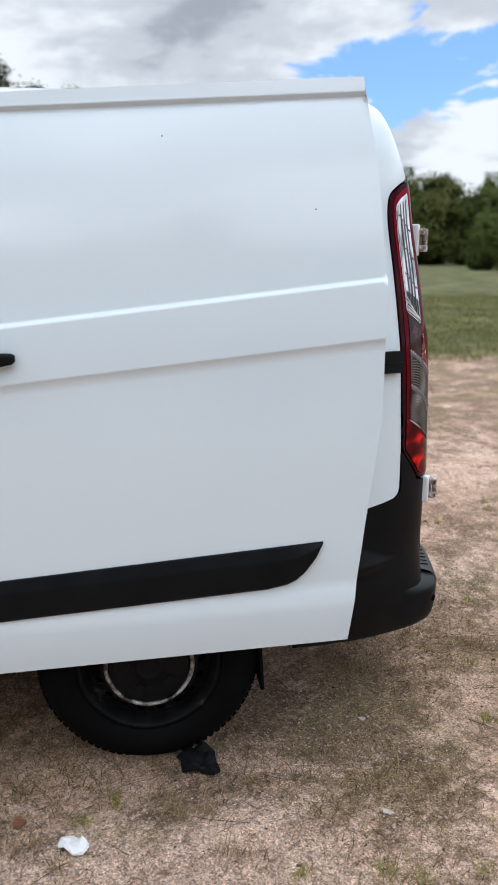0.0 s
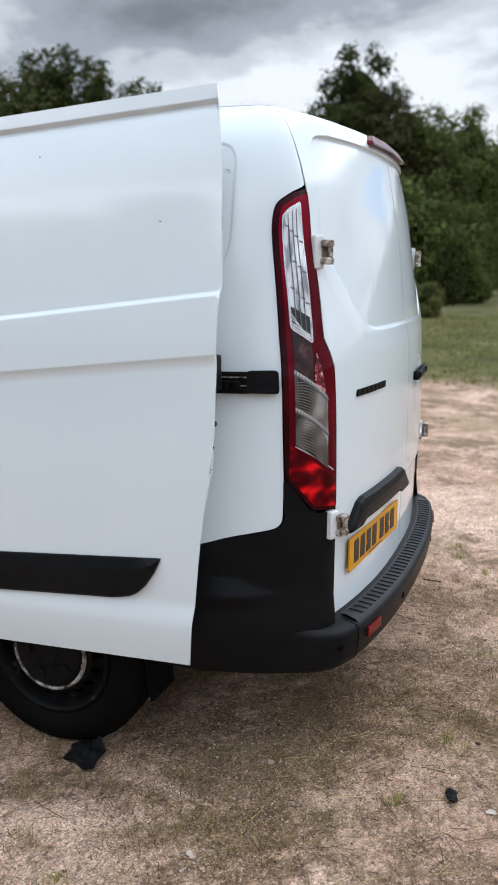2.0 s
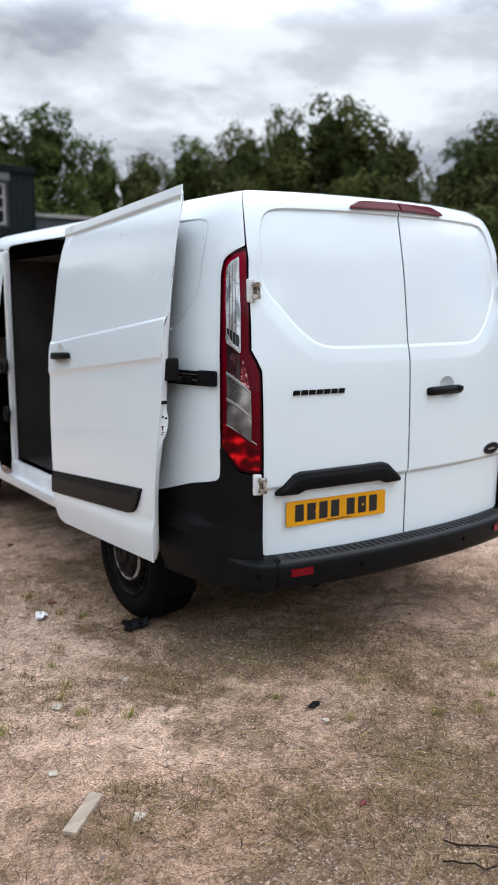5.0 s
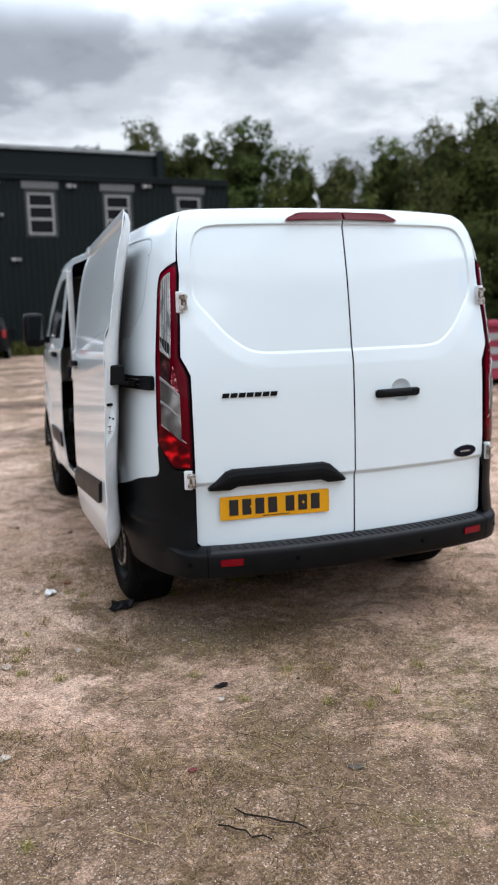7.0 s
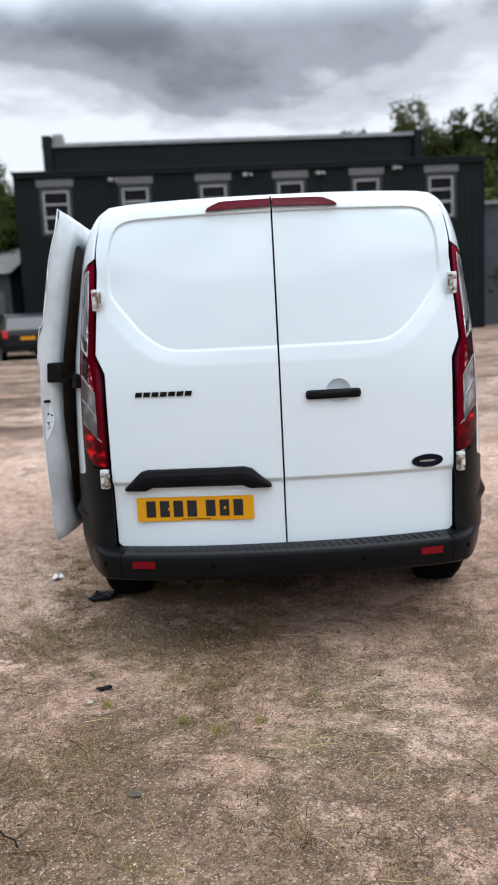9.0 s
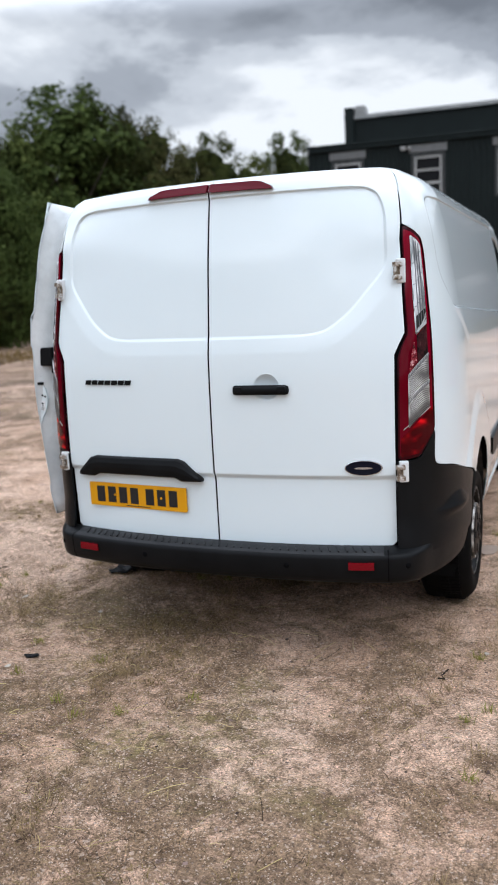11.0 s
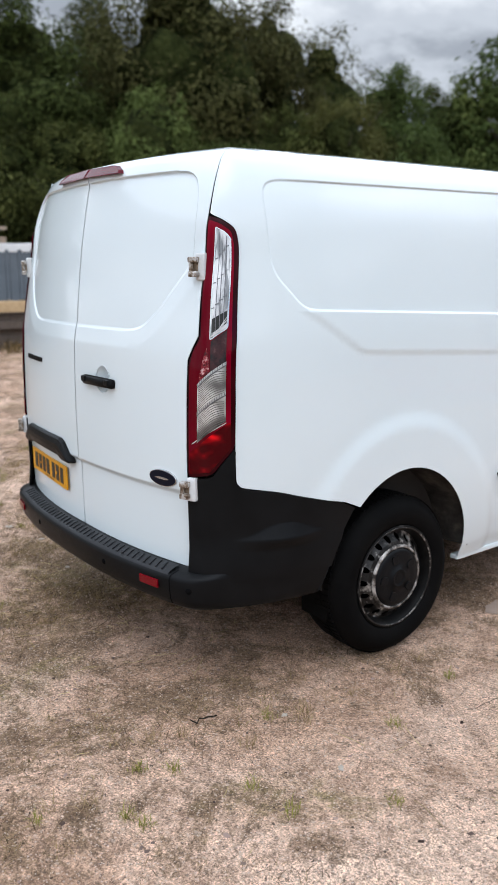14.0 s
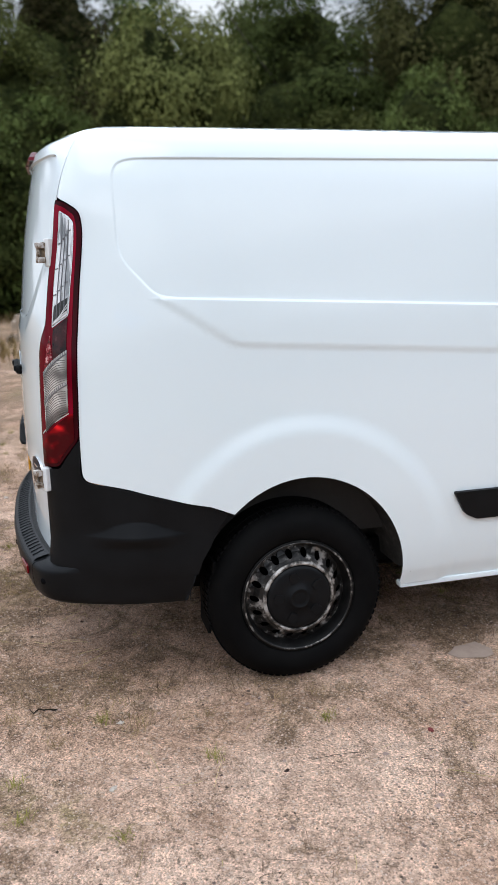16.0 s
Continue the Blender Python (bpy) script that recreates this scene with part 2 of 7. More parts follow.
CLADDING = varied("dark_green_cladding", [(0.3, (0.0035, 0.0068, 0.0068)), (0.7, (0.0065, 0.0108, 0.0105))], 0.8, rough=0.55, rough_var=0.1, spec=0.15)
COPING = varied("grey_coping", [(0.3, (0.20, 0.20, 0.20)), (0.7, (0.32, 0.32, 0.31))], 2, rough=0.6)
LINTEL = varied("grey_lintel", [(0.3, (0.085, 0.085, 0.085)), (0.7, (0.15, 0.15, 0.15))], 5, rough=0.7, stretch=(1, 1, 6))
FRAME_W = varied("weathered_window_frame", [(0.3, (0.24, 0.24, 0.23)), (0.7, (0.34, 0.33, 0.32))], 6, rough=0.6)
FRAME_D = varied("dark_window_reveal", [(0.3, (0.020, 0.022, 0.022)), (0.7, (0.036, 0.038, 0.038))], 6, rough=0.7)
PANE = material("dark_window_pane", (0.007, 0.007, 0.008), 0.15, spec=0.12)
FRAME_G = varied("grey_window_reveal", [(0.3, (0.10, 0.10, 0.10)), (0.7, (0.16, 0.16, 0.16))], 6, rough=0.7)
CAR_DARK = varied("dark_car_paint", [(0.3, (0.005, 0.005, 0.006)), (0.7, (0.009, 0.009, 0.011))], 3, rough=0.35, coat=0.08, spec=0.15)
CAR_WHITE = varied("white_car_paint", [(0.3, (0.66, 0.66, 0.66)), (0.7, (0.74, 0.74, 0.74))], 3, rough=0.3, coat=0.7)
LAMP_RED = material("car_lamp_red", (0.45, 0.012, 0.015), 0.2, coat=1.0)
RUST_RED = varied("rusty_red_paint", [(0.32, (0.07, 0.012, 0.012)), (0.55, (0.15, 0.022, 0.022)), (0.72, (0.16, 0.06, 0.03))], 2.2, rough=0.7, bump=0.2, bump_scale=30)
SKIP_RED = varied("red_skip_paint", [(0.35, (0.20, 0.012, 0.03)), (0.6, (0.30, 0.02, 0.045)), (0.75, (0.14, 0.05, 0.03))], 3, rough=0.55)
SKIP_YELLOW = varied("yellow_skip_paint", [(0.35, (0.45, 0.24, 0.012)), (0.6, (0.6, 0.33, 0.02)), (0.75, (0.2, 0.09, 0.03))], 4, rough=0.6)
RUST = varied("rust_brown", [(0.35, (0.10, 0.035, 0.018)), (0.65, (0.22, 0.08, 0.035))], 5, rough=0.85)
WOOD = varied("weathered_timber", [(0.3, (0.24, 0.18, 0.13)), (0.7, (0.42, 0.34, 0.26))], 4, rough=0.8, stretch=(1, 6, 6))
DARK_WOOD = varied("wet_dark_timber", [(0.3, (0.06, 0.045, 0.035)), (0.7, (0.13, 0.10, 0.08))], 4, rough=0.8, stretch=(1, 6, 6))
WOOD_NEW = varied("pale_timber", [(0.3, (0.40, 0.27, 0.14)), (0.7, (0.55, 0.40, 0.23))], 4, rough=0.75, stretch=(1, 6, 6))
PATCH = varied("dusty_concrete", [(0.3, (0.24, 0.175, 0.135)), (0.7, (0.33, 0.25, 0.20))], 9, rough=0.95, bump=0.3)
CONCRETE = varied("pale_rubble", [(0.3, (0.34, 0.33, 0.31)), (0.7, (0.52, 0.51, 0.48))], 5, rough=0.9, bump=0.3)
ROOF_SHEET = varied("grey_roof_sheet", [(0.3, (0.22, 0.21, 0.20)), (0.7, (0.36, 0.35, 0.33))], 2, rough=0.8)
SHED_WALL = varied("blue_grey_wall", [(0.3, (0.035, 0.045, 0.055)), (0.7, (0.06, 0.07, 0.08))], 2, rough=0.7)
BARK = varied("bark", [(0.3, (0.05, 0.04, 0.03)), (0.7, (0.11, 0.09, 0.07))], 4, rough=0.9)
TWIG = varied("dark_twig", [(0.3, (0.010, 0.008, 0.006)), (0.7, (0.03, 0.025, 0.02))], 30, rough=0.9, spec=0.05)
LEAF_MID = foliage("leaf_mid", (0.042, 0.055, 0.014), (0.115, 0.135, 0.040))
LEAF_DARK = foliage("leaf_dark", (0.024, 0.034, 0.009), (0.074, 0.094, 0.027))
LEAF_PALE = foliage("leaf_pale", (0.076, 0.084, 0.024), (0.160, 0.170, 0.056))
# filler cores of the crowns; the shade among the leaves is in their colour
LEAF_CORE = varied("shaded_crown_core", [(0.4, (0.016, 0.020, 0.007)), (0.6, (0.044, 0.052, 0.016))], 2.5, rough=0.9, spec=0.02, bump=1.0, bump_scale=7, dist=0.3)
LEAF_OLIVE = foliage("leaf_olive", (0.032, 0.033, 0.011), (0.095, 0.092, 0.033))
GRASS = foliage("grass_blades", (0.050, 0.036, 0.016), (0.30, 0.215, 0.095))
GREEN_BLADES = foliage("green_blades", (0.10, 0.095, 0.022), (0.26, 0.225, 0.06))
FIELD_BLADES = foliage("field_blades", (0.055, 0.056, 0.017), (0.175, 0.158, 0.060))
PALE_STRAW = foliage("pale_straw", (0.16, 0.115, 0.050), (0.52, 0.40, 0.20))
STALK = foliage("dead_stalk", (0.045, 0.031, 0.020), (0.25, 0.175, 0.105))
STRAW = foliage("straw_blades", (0.060, 0.038, 0.022), (0.42, 0.30, 0.17))
STONE = foliage("gravel_stones", (0.055, 0.038, 0.030), (0.62, 0.47, 0.38))
SCRAP = varied("black_scrap", [(0.3, (0.004, 0.004, 0.0045)), (0.7, (0.010, 0.010, 0.011))], 20, rough=0.6, bump=0.3, spec=0.1)
TISSUE = material("white_paper", (0.72, 0.71, 0.69), 0.8)
PAPER = varied("pale_litter", [(0.35, (0.36, 0.31, 0.26)), (0.65, (0.50, 0.44, 0.37))], 40, rough=0.85)


def ground_material():
    m = material("sandy_gravel", (0.3, 0.24, 0.18), 0.95, spec=0.2)
    n, l = m.node_tree.nodes, m.node_tree.links
    b = n["Principled BSDF"]
    geo = n.new("ShaderNodeNewGeometry")
    sep = n.new("ShaderNodeSeparateXYZ")
    l.new(geo.outputs["Position"], sep.inputs[0])

    def nz(scale, detail=6, rough=0.6, distort=0.0):
        t = n.new("ShaderNodeTexNoise")
        t.inputs["Scale"].default_value, t.inputs["Detail"].default_value = scale, detail
        t.inputs["Roughness"].default_value, t.inputs["Distortion"].default_value = rough, distort
        l.new(geo.outputs["Position"], t.inputs["Vector"])
        return t.outputs["Fac"]

    def ramp(src, stops):
        r = n.new("ShaderNodeValToRGB")
        while len(r.color_ramp.elements) < len(stops):
            r.color_ramp.elements.new(0.5)
        for e, (p, c) in zip(r.color_ramp.elements, stops):
            e.position, e.color = p, (*c, 1)
        l.new(src, r.inputs[0])
        return r.outputs[0]

    def mix(fac, a, c, mode="MIX"):
        x = n.new("ShaderNodeMixRGB")
        x.blend_type = mode
        for k, v in ((0, fac), (1, a), (2, c)):
            if isinstance(v, (float, int)):
                x.inputs[k].default_value = v
            elif isinstance(v, tuple):
                x.inputs[k].default_value = (*v, 1)
            else:
                l.new(v, x.inputs[k])
        return x.outputs[0]

    def maprange(src, a, c):
        r = n.new("ShaderNodeMapRange")
        r.interpolation_type = "SMOOTHSTEP"
        r.inputs[1].default_value, r.inputs[2].default_value = a, c
        l.new(src, r.inputs[0])
        return r.outputs[0]

    # paler bare sand beside the vehicle, browner earth behind it and farther off
    def arith(op, u, v=0.0):
        q = n.new("ShaderNodeMath")
        q.operation = op
        for k, w in ((0, u), (1, v)):
            if isinstance(w, (int, float)):
                q.inputs[k].default_value = w
            else:
                l.new(w, q.inputs[k])
        return q.outputs[0]
    ax = arith("ABSOLUTE", sep.outputs[0])
    pale_x = arith("MULTIPLY", arith("SUBTRACT", maprange(ax, 0.7, 1.7), maprange(ax, 2.4, 4.0)), 0.075)
    brown_y = arith("MULTIPLY", maprange(sep.outputs[1], -0.3, -1.3), 0.040)
    brown_x = arith("MULTIPLY", arith("MULTIPLY", maprange(sep.outputs[0], 0.2, -0.6), maprange(sep.outputs[1], 0.9, 0.1)), 0.035)
    cl = arith("SUBTRACT", arith("SUBTRACT", pale_x, brown_y), brown_x)
    wide = n.new("ShaderNodeMath")
    l.new(nz(0.75, 8, 0.62, 0.8), wide.inputs[0])
    l.new(cl, wide.inputs[1])
    sand = ramp(wide.outputs[0], [(0.34, (0.45, 0.288, 0.196)), (0.46, (0.55, 0.368, 0.265)), (0.56, (0.64, 0.445, 0.334)), (0.68, (0.75, 0.542, 0.418))])
    # trodden brown earth and matted dead grass in ragged patches
    pw_ = n.new("ShaderNodeMath")
    pw_.operation = "SUBTRACT"
    l.new(nz(1.9, 12, 0.82, 0.4), pw_.inputs[0])
    l.new(cl, pw_.inputs[1])
    patch = ramp(pw_.outputs[0], [(0.47, (0, 0, 0)), (0.545, (0.9, 0.9, 0.9))])
    col = mix(patch, sand, (0.240, 0.160, 0.099))
    # dark crumbs of earth and rotted stalks, thickest in those patches
    crumb = ramp(nz(80, 5, 0.8, 0.6), [(0.53, (0, 0, 0)), (0.60, (0.9, 0.9, 0.9))])
    crumb = mix(1.0, crumb, mix(0.75, (1.0, 1.0, 1.0), patch), "MULTIPLY")
    col = mix(crumb, col, (0.085, 0.056, 0.034))
    mw = n.new("ShaderNodeMath")
    mw.operation = "SUBTRACT"
    l.new(nz(1.0, 7, 0.68, 0.8), mw.inputs[0])
    l.new(cl, mw.inputs[1])
    moss = ramp(mw.outputs[0], [(0.53, (0, 0, 0)), (0.64, (0.75, 0.75, 0.75))])
    moss_f = mix(1.0, moss, ramp(nz(21, 5, 0.75), [(0.40, (0.05, 0.05, 0.05)), (0.60, (1, 1, 1))]), "MULTIPLY")
    col = mix(moss_f, col, (0.20, 0.165, 0.062))
    # hand-sized mottling of damp and dry earth
    col = mix(0.6, col, ramp(nz(6.5, 10, 0.8, 0.5), [(0.40, (0.52, 0.48, 0.44)), (0.50, (1.0, 1.0, 1.0)), (0.62, (1.28, 1.27, 1.25))]), "MULTIPLY")
    # grain: fine sand, with single dark and pale stones
    fine = ramp(nz(1.4, 6, 0.7, 0.5), [(0.42, (0.35, 0.35, 0.35)), (0.58, (0.9, 0.9, 0.9))])
    col = mix(fine, col, ramp(nz(150, 3, 0.75), [(0.37, (0.36, 0.34, 0.32)), (0.50, (1.0, 1.0, 1.0)), (0.64, (1.5, 1.5, 1.48))]), "MULTIPLY")
    col = mix(0.55, col, ramp(nz(26, 7, 0.8, 0.3), [(0.40, (0.52, 0.48, 0.44)), (0.50, (1.0, 1.0, 1.0)), (0.66, (1.28, 1.27, 1.26))]), "MULTIPLY")
    vor = n.new("ShaderNodeTexVoronoi")
    vor.inputs["Scale"].default_value = 240
    l.new(geo.outputs["Position"], vor.inputs["Vector"])
    bw = n.new("ShaderNodeSeparateColor")
    l.new(vor.outputs["Color"], bw.inputs[0])
    def cells(scale):
        v = n.new("ShaderNodeTexVoronoi")
        v.inputs["Scale"].default_value = scale
        l.new(geo.outputs["Position"], v.inputs["Vector"])
        c = n.new("ShaderNodeSeparateColor")
        l.new(v.outputs["Color"], c.inputs[0])
        return c.outputs
    # every grain has its own tone; some are pale stones, some dark crumbs
    col = mix(0.6, col, ramp(bw.outputs[2], [(0.0, (0.60, 0.57, 0.54)), (0.5, (1.0, 1.0, 1.0)), (1.0, (1.36, 1.34, 1.31))]), "MULTIPLY")
    col = mix(0.8, col, ramp(cells(130)[0], [(0.0, (0.76, 0.74, 0.72)), (0.5, (1.0, 1.0, 1.0)), (1.0, (1.20, 1.19, 1.18))]), "MULTIPLY")
    big = cells(105)
    col = mix(ramp(big[0], [(0.972, (0, 0, 0)), (0.978, (0.6, 0.6, 0.6))]), col, (0.56, 0.43, 0.34))
    col = mix(ramp(big[1], [(0.955, (0, 0, 0)), (0.962, (0.55, 0.55, 0.55))]), col, (0.11, 0.075, 0.055))
    dark = ramp(bw.outputs[1], [(0.88, (0, 0, 0)), (0.91, (0.6, 0.6, 0.6))])
    pale = ramp(bw.outputs[0], [(0.95, (0, 0, 0)), (0.965, (0.7, 0.7, 0.7))])
    col = mix(dark, col, (0.10, 0.068, 0.050))
    col = mix(pale, col, (0.66, 0.53, 0.44))
    mp = n.new("ShaderNodeMapping")
    mp.inputs["Scale"].default_value = (0.10, 0.75, 1)
    l.new(geo.outputs["Position"], mp.inputs[0])
    st = n.new("ShaderNodeTexNoise")
    st.inputs["Scale"].default_value, st.inputs["Detail"].default_value = 1.0, 6
    l.new(mp.outputs[0], st.inputs["Vector"])
    streak = mix(maprange(sep.outputs[1], 3.0, 8.0), (1.0, 1.0, 1.0), ramp(st.outputs["Fac"], [(0.38, (0.38, 0.38, 0.38)), (0.52, (0.84, 0.86, 0.88)), (0.65, (1.0, 1.02, 1.04))]))
    col = mix(1.0, col, streak, "MULTIPLY")
    # field of rough grass beyond the yard
    edge = n.new("ShaderNodeMath")
    edge.operation = "MULTIPLY_ADD"
    edge.inputs[1].default_value, edge.inputs[2].default_value = 2.5, -1.25
    l.new(nz(0.7, 5, 0.6), edge.inputs[0])
    ex = n.new("ShaderNodeMath")
    l.new(sep.outputs[0], ex.inputs[0])
    l.new(edge.outputs[0], ex.inputs[1])
    fx = maprange(ex.outputs[0], 7.9, 9.4)
    fy = n.new("ShaderNodeMath")
    fy.operation = "SUBTRACT"
    fy.inputs[0].default_value = 1.0
    l.new(maprange(sep.outputs[1], 3.0, 6.0), fy.inputs[1])
    ff = n.new("ShaderNodeMath")
    ff.operation = "MULTIPLY"
    l.new(fx, ff.inputs[0])
    l.new(fy.outputs[0], ff.inputs[1])
    field = ramp(nz(0.55, 7, 0.7), [(0.36, (0.045, 0.049, 0.014)), (0.5, (0.085, 0.088, 0.029)), (0.64, (0.165, 0.145, 0.060))])
    col = mix(ff.outputs[0], col, field)
    l.new(col, b.inputs["Base Color"])
    b1 = n.new("ShaderNodeBump")
    b1.inputs["Strength"].default_value, b1.inputs["Distance"].default_value = 0.4, 0.008
    l.new(vor.outputs["Distance"], b1.inputs["Height"])
    b1.invert = True
    b2 = n.new("ShaderNodeBump")
    b2.inputs["Strength"].default_value, b2.inputs["Distance"].default_value = 0.7, 0.03
    l.new(nz(38, 7, 0.75), b2.inputs["Height"])
    l.new(b1.outputs[0], b2.inputs["Normal"])
    l.new(b2.outputs[0], b.inputs["Normal"])
    return m


GROUND = ground_material()


# ---- mesh helpers ----
def link(name, bm, mat, parent=None, label="", smooth=False):
    me = bpy.data.meshes.new(name)
    bm.normal_update()
    bm.to_mesh(me)
    bm.free()
    for mm in (mat if isinstance(mat, (list, tuple)) else [mat]):
        me.materials.append(mm)
    if smooth:
        me.polygons.foreach_set("use_smooth", [True] * len(me.polygons))
    ob = new(name, me)
    if parent is not None:
        ob.parent = parent
    if label:
        ob["label"] = label
    return ob


def part(name, bm, mat, parent, label="", smooth=False):
    return link(name, bm, mat, parent, label, smooth)


def thing(name, label, category, group="", kind="", at=None):
    ob = new(name)
    if at is not None:
        ob.matrix_world = at
    return tagged(ob, label, category, group, kind)


def box(bm, x0, x1, y0, y1, z0, z1, bevel=0.0, m=None):
    """A box added to bm, bevelled, then moved by m."""
    tmp = bmesh.new()
    bmesh.ops.create_cube(tmp, size=1)
    for v in tmp.verts:
        v.co = Vector(((x0 + x1) / 2 + v.co.x * (x1 - x0), (y0 + y1) / 2 + v.co.y * (y1 - y0), (z0 + z1) / 2 + v.co.z * (z1 - z0)))
    if bevel:
        bmesh.ops.bevel(tmp, geom=list(tmp.edges), offset=bevel, segments=2, affect="EDGES", profile=0.6)
    join(bm, tmp, m)
    return bm


def join(bm, tmp, m=None):
    tmp.verts.index_update()
    if m is not None:
        tmp.transform(m)
    vs = [bm.verts.new(v.co) for v in tmp.verts]
    for f in tmp.faces:
        bm.faces.new([vs[v.index] for v in f.verts])
    tmp.free()


def boxes(*specs, bevel=0.0):
    bm = bmesh.new()
    for s in specs:
        box(bm, *s, bevel=bevel)
    return bm


def prism(points, y0, y1, bevel=0.0):
    """An outline in (x, z) pushed from y0 to y1."""
    bm = bmesh.new()
    a = [bm.verts.new((x, y0, z)) for x, z in points]
    c = [bm.verts.new((x, y1, z)) for x, z in points]
    bm.faces.new(a)
    bm.faces.new(c[::-1])
    for i in range(len(a)):
        j = (i + 1) % len(a)
        bm.faces.new((a[j], a[i], c[i], c[j]))
    bmesh.ops.recalc_face_normals(bm, faces=list(bm.faces))
    if bevel:
        bmesh.ops.bevel(bm, geom=list(bm.edges), offset=bevel, segments=2, affect="EDGES", profile=0.6)
    return bm


def lathe(profile, segments=48, m=None, closed=False):
    """Profile of (radius, along) turned about the x axis."""
    bm = bmesh.new()
    rings = []
    for k in range(segments):
        a = 2 * math.pi * k / segments
        rings.append([bm.verts.new((h, r * math.cos(a), r * math.sin(a))) for r, h in profile])
    n = len(profile)
    for k in range(segments):
        p, q = rings[k], rings[(k + 1) % segments]
        for i in range(n if closed else n - 1):
            j = (i + 1) % n
            bm.faces.new((p[i], p[j], q[j], q[i]))
    if m is not None:
        bm.transform(m)
    return bm


def inside(p, poly):
    x, y = p
    hit = False
    for i in range(len(poly)):
        (x0, y0), (x1, y1) = poly[i - 1], poly[i]
        if (y0 > y) != (y1 > y) and x < (x1 - x0) * (y - y0) / (y1 - y0) + x0:
            hit = not hit
    return hit


def edge_distance(p, poly, closed=True):
    best = 9.0
    px, py = p
    for i in range(0 if closed else 1, len(poly)):
        (x0, y0), (x1, y1) = poly[i - 1], poly[i]
        dx, dy = x1 - x0, y1 - y0
        t = max(0.0, min(1.0, ((px - x0) * dx + (py - y0) * dy) / (dx * dx + dy * dy + 1e-12)))
        best = min(best, math.hypot(px - x0 - t * dx, py - y0 - t * dy))
    return best


def refine(poly, step):
    out = []
    for i in range(len(poly)):
        (x0, y0), (x1, y1) = poly[i], poly[(i + 1) % len(poly)]
        n = max(1, int(math.hypot(x1 - x0, y1 - y0) / step))
        out += [(x0 + (x1 - x0) * k / n, y0 + (y1 - y0) * k / n) for k in range(n)]
    return out


def rounded(poly, r, n=5):
    """The outline with its corners rounded by about r."""
    out = []
    for i in range(len(poly)):
        a, b, c = Vector(poly[i - 1]), Vector(poly[i]), Vector(poly[(i + 1) % len(poly)])
        ra = min(r, (a - b).length * 0.45)
        rc = min(r, (c - b).length * 0.45)
        p, q = b + (a - b).normalized() * ra, b + (c - b).normalized() * rc
        for k in range(n + 1):
            t = k / n
            v = p * (1 - t) ** 2 + b * 2 * t * (1 - t) + q * t * t
            out.append((v.x, v.y))
    return out


def steps(lo, hi, base, fine=()):
    """Grid lines from lo to hi, with closer ones inside the fine stretches (a, b, step)."""
    vals = list(np.arange(lo, hi, base))
    for a, b, st in fine:
        vals = [v for v in vals if not a <= v <= b] + list(np.arange(a, b + 1e-6, st))
    return sorted(v for v in vals if lo < v < hi)


from mathutils import geometry


def sheet(outline, holes, us, vs, place, flip=False, edge_step=0.02):
    """A triangulated sheet over an outline in two parameters, mapped to the world by place(u, v)."""
    polys = [refine(outline, edge_step)] + [refine(h, edge_step) for h in holes]
    pts, edges = [], []
    for poly in polys:
        s = len(pts)
        pts += poly
        edges += [(s + i, s + (i + 1) % len(poly)) for i in range(len(poly))]
    arr = np.array(pts)
    lo, hi = np.array(outline).min(0), np.array(outline).max(0)
    for u in us:
        for v in vs:
            if lo[0] < u < hi[0] and lo[1] < v < hi[1]:
                d2 = ((arr[:, 0] - u) ** 2 + (arr[:, 1] - v) ** 2).min()
                if d2 > 0.0000275 and inside((u, v), outline) and not any(inside((u, v), h) for h in holes):
                    pts.append((u, v))
    vout, _, fout, *_ = geometry.delaunay_2d_cdt([Vector(p) for p in pts], edges, [], 0, 1e-5)
    bm = bmesh.new()
    verts = [bm.verts.new(place(v.x, v.y)) for v in vout]
    for f in fout:
        c = (vout[f[0]] + vout[f[1]] + vout[f[2]]) / 3
        if inside(c, outline) and not any(inside(c, h) for h in holes):
            try:
                bm.faces.new([verts[i] for i in (f[::-1] if flip else f)])
            except ValueError:
                pass
    bmesh.ops.delete(bm, geom=[v for v in bm.verts if not v.link_faces], context="VERTS")
    return bm


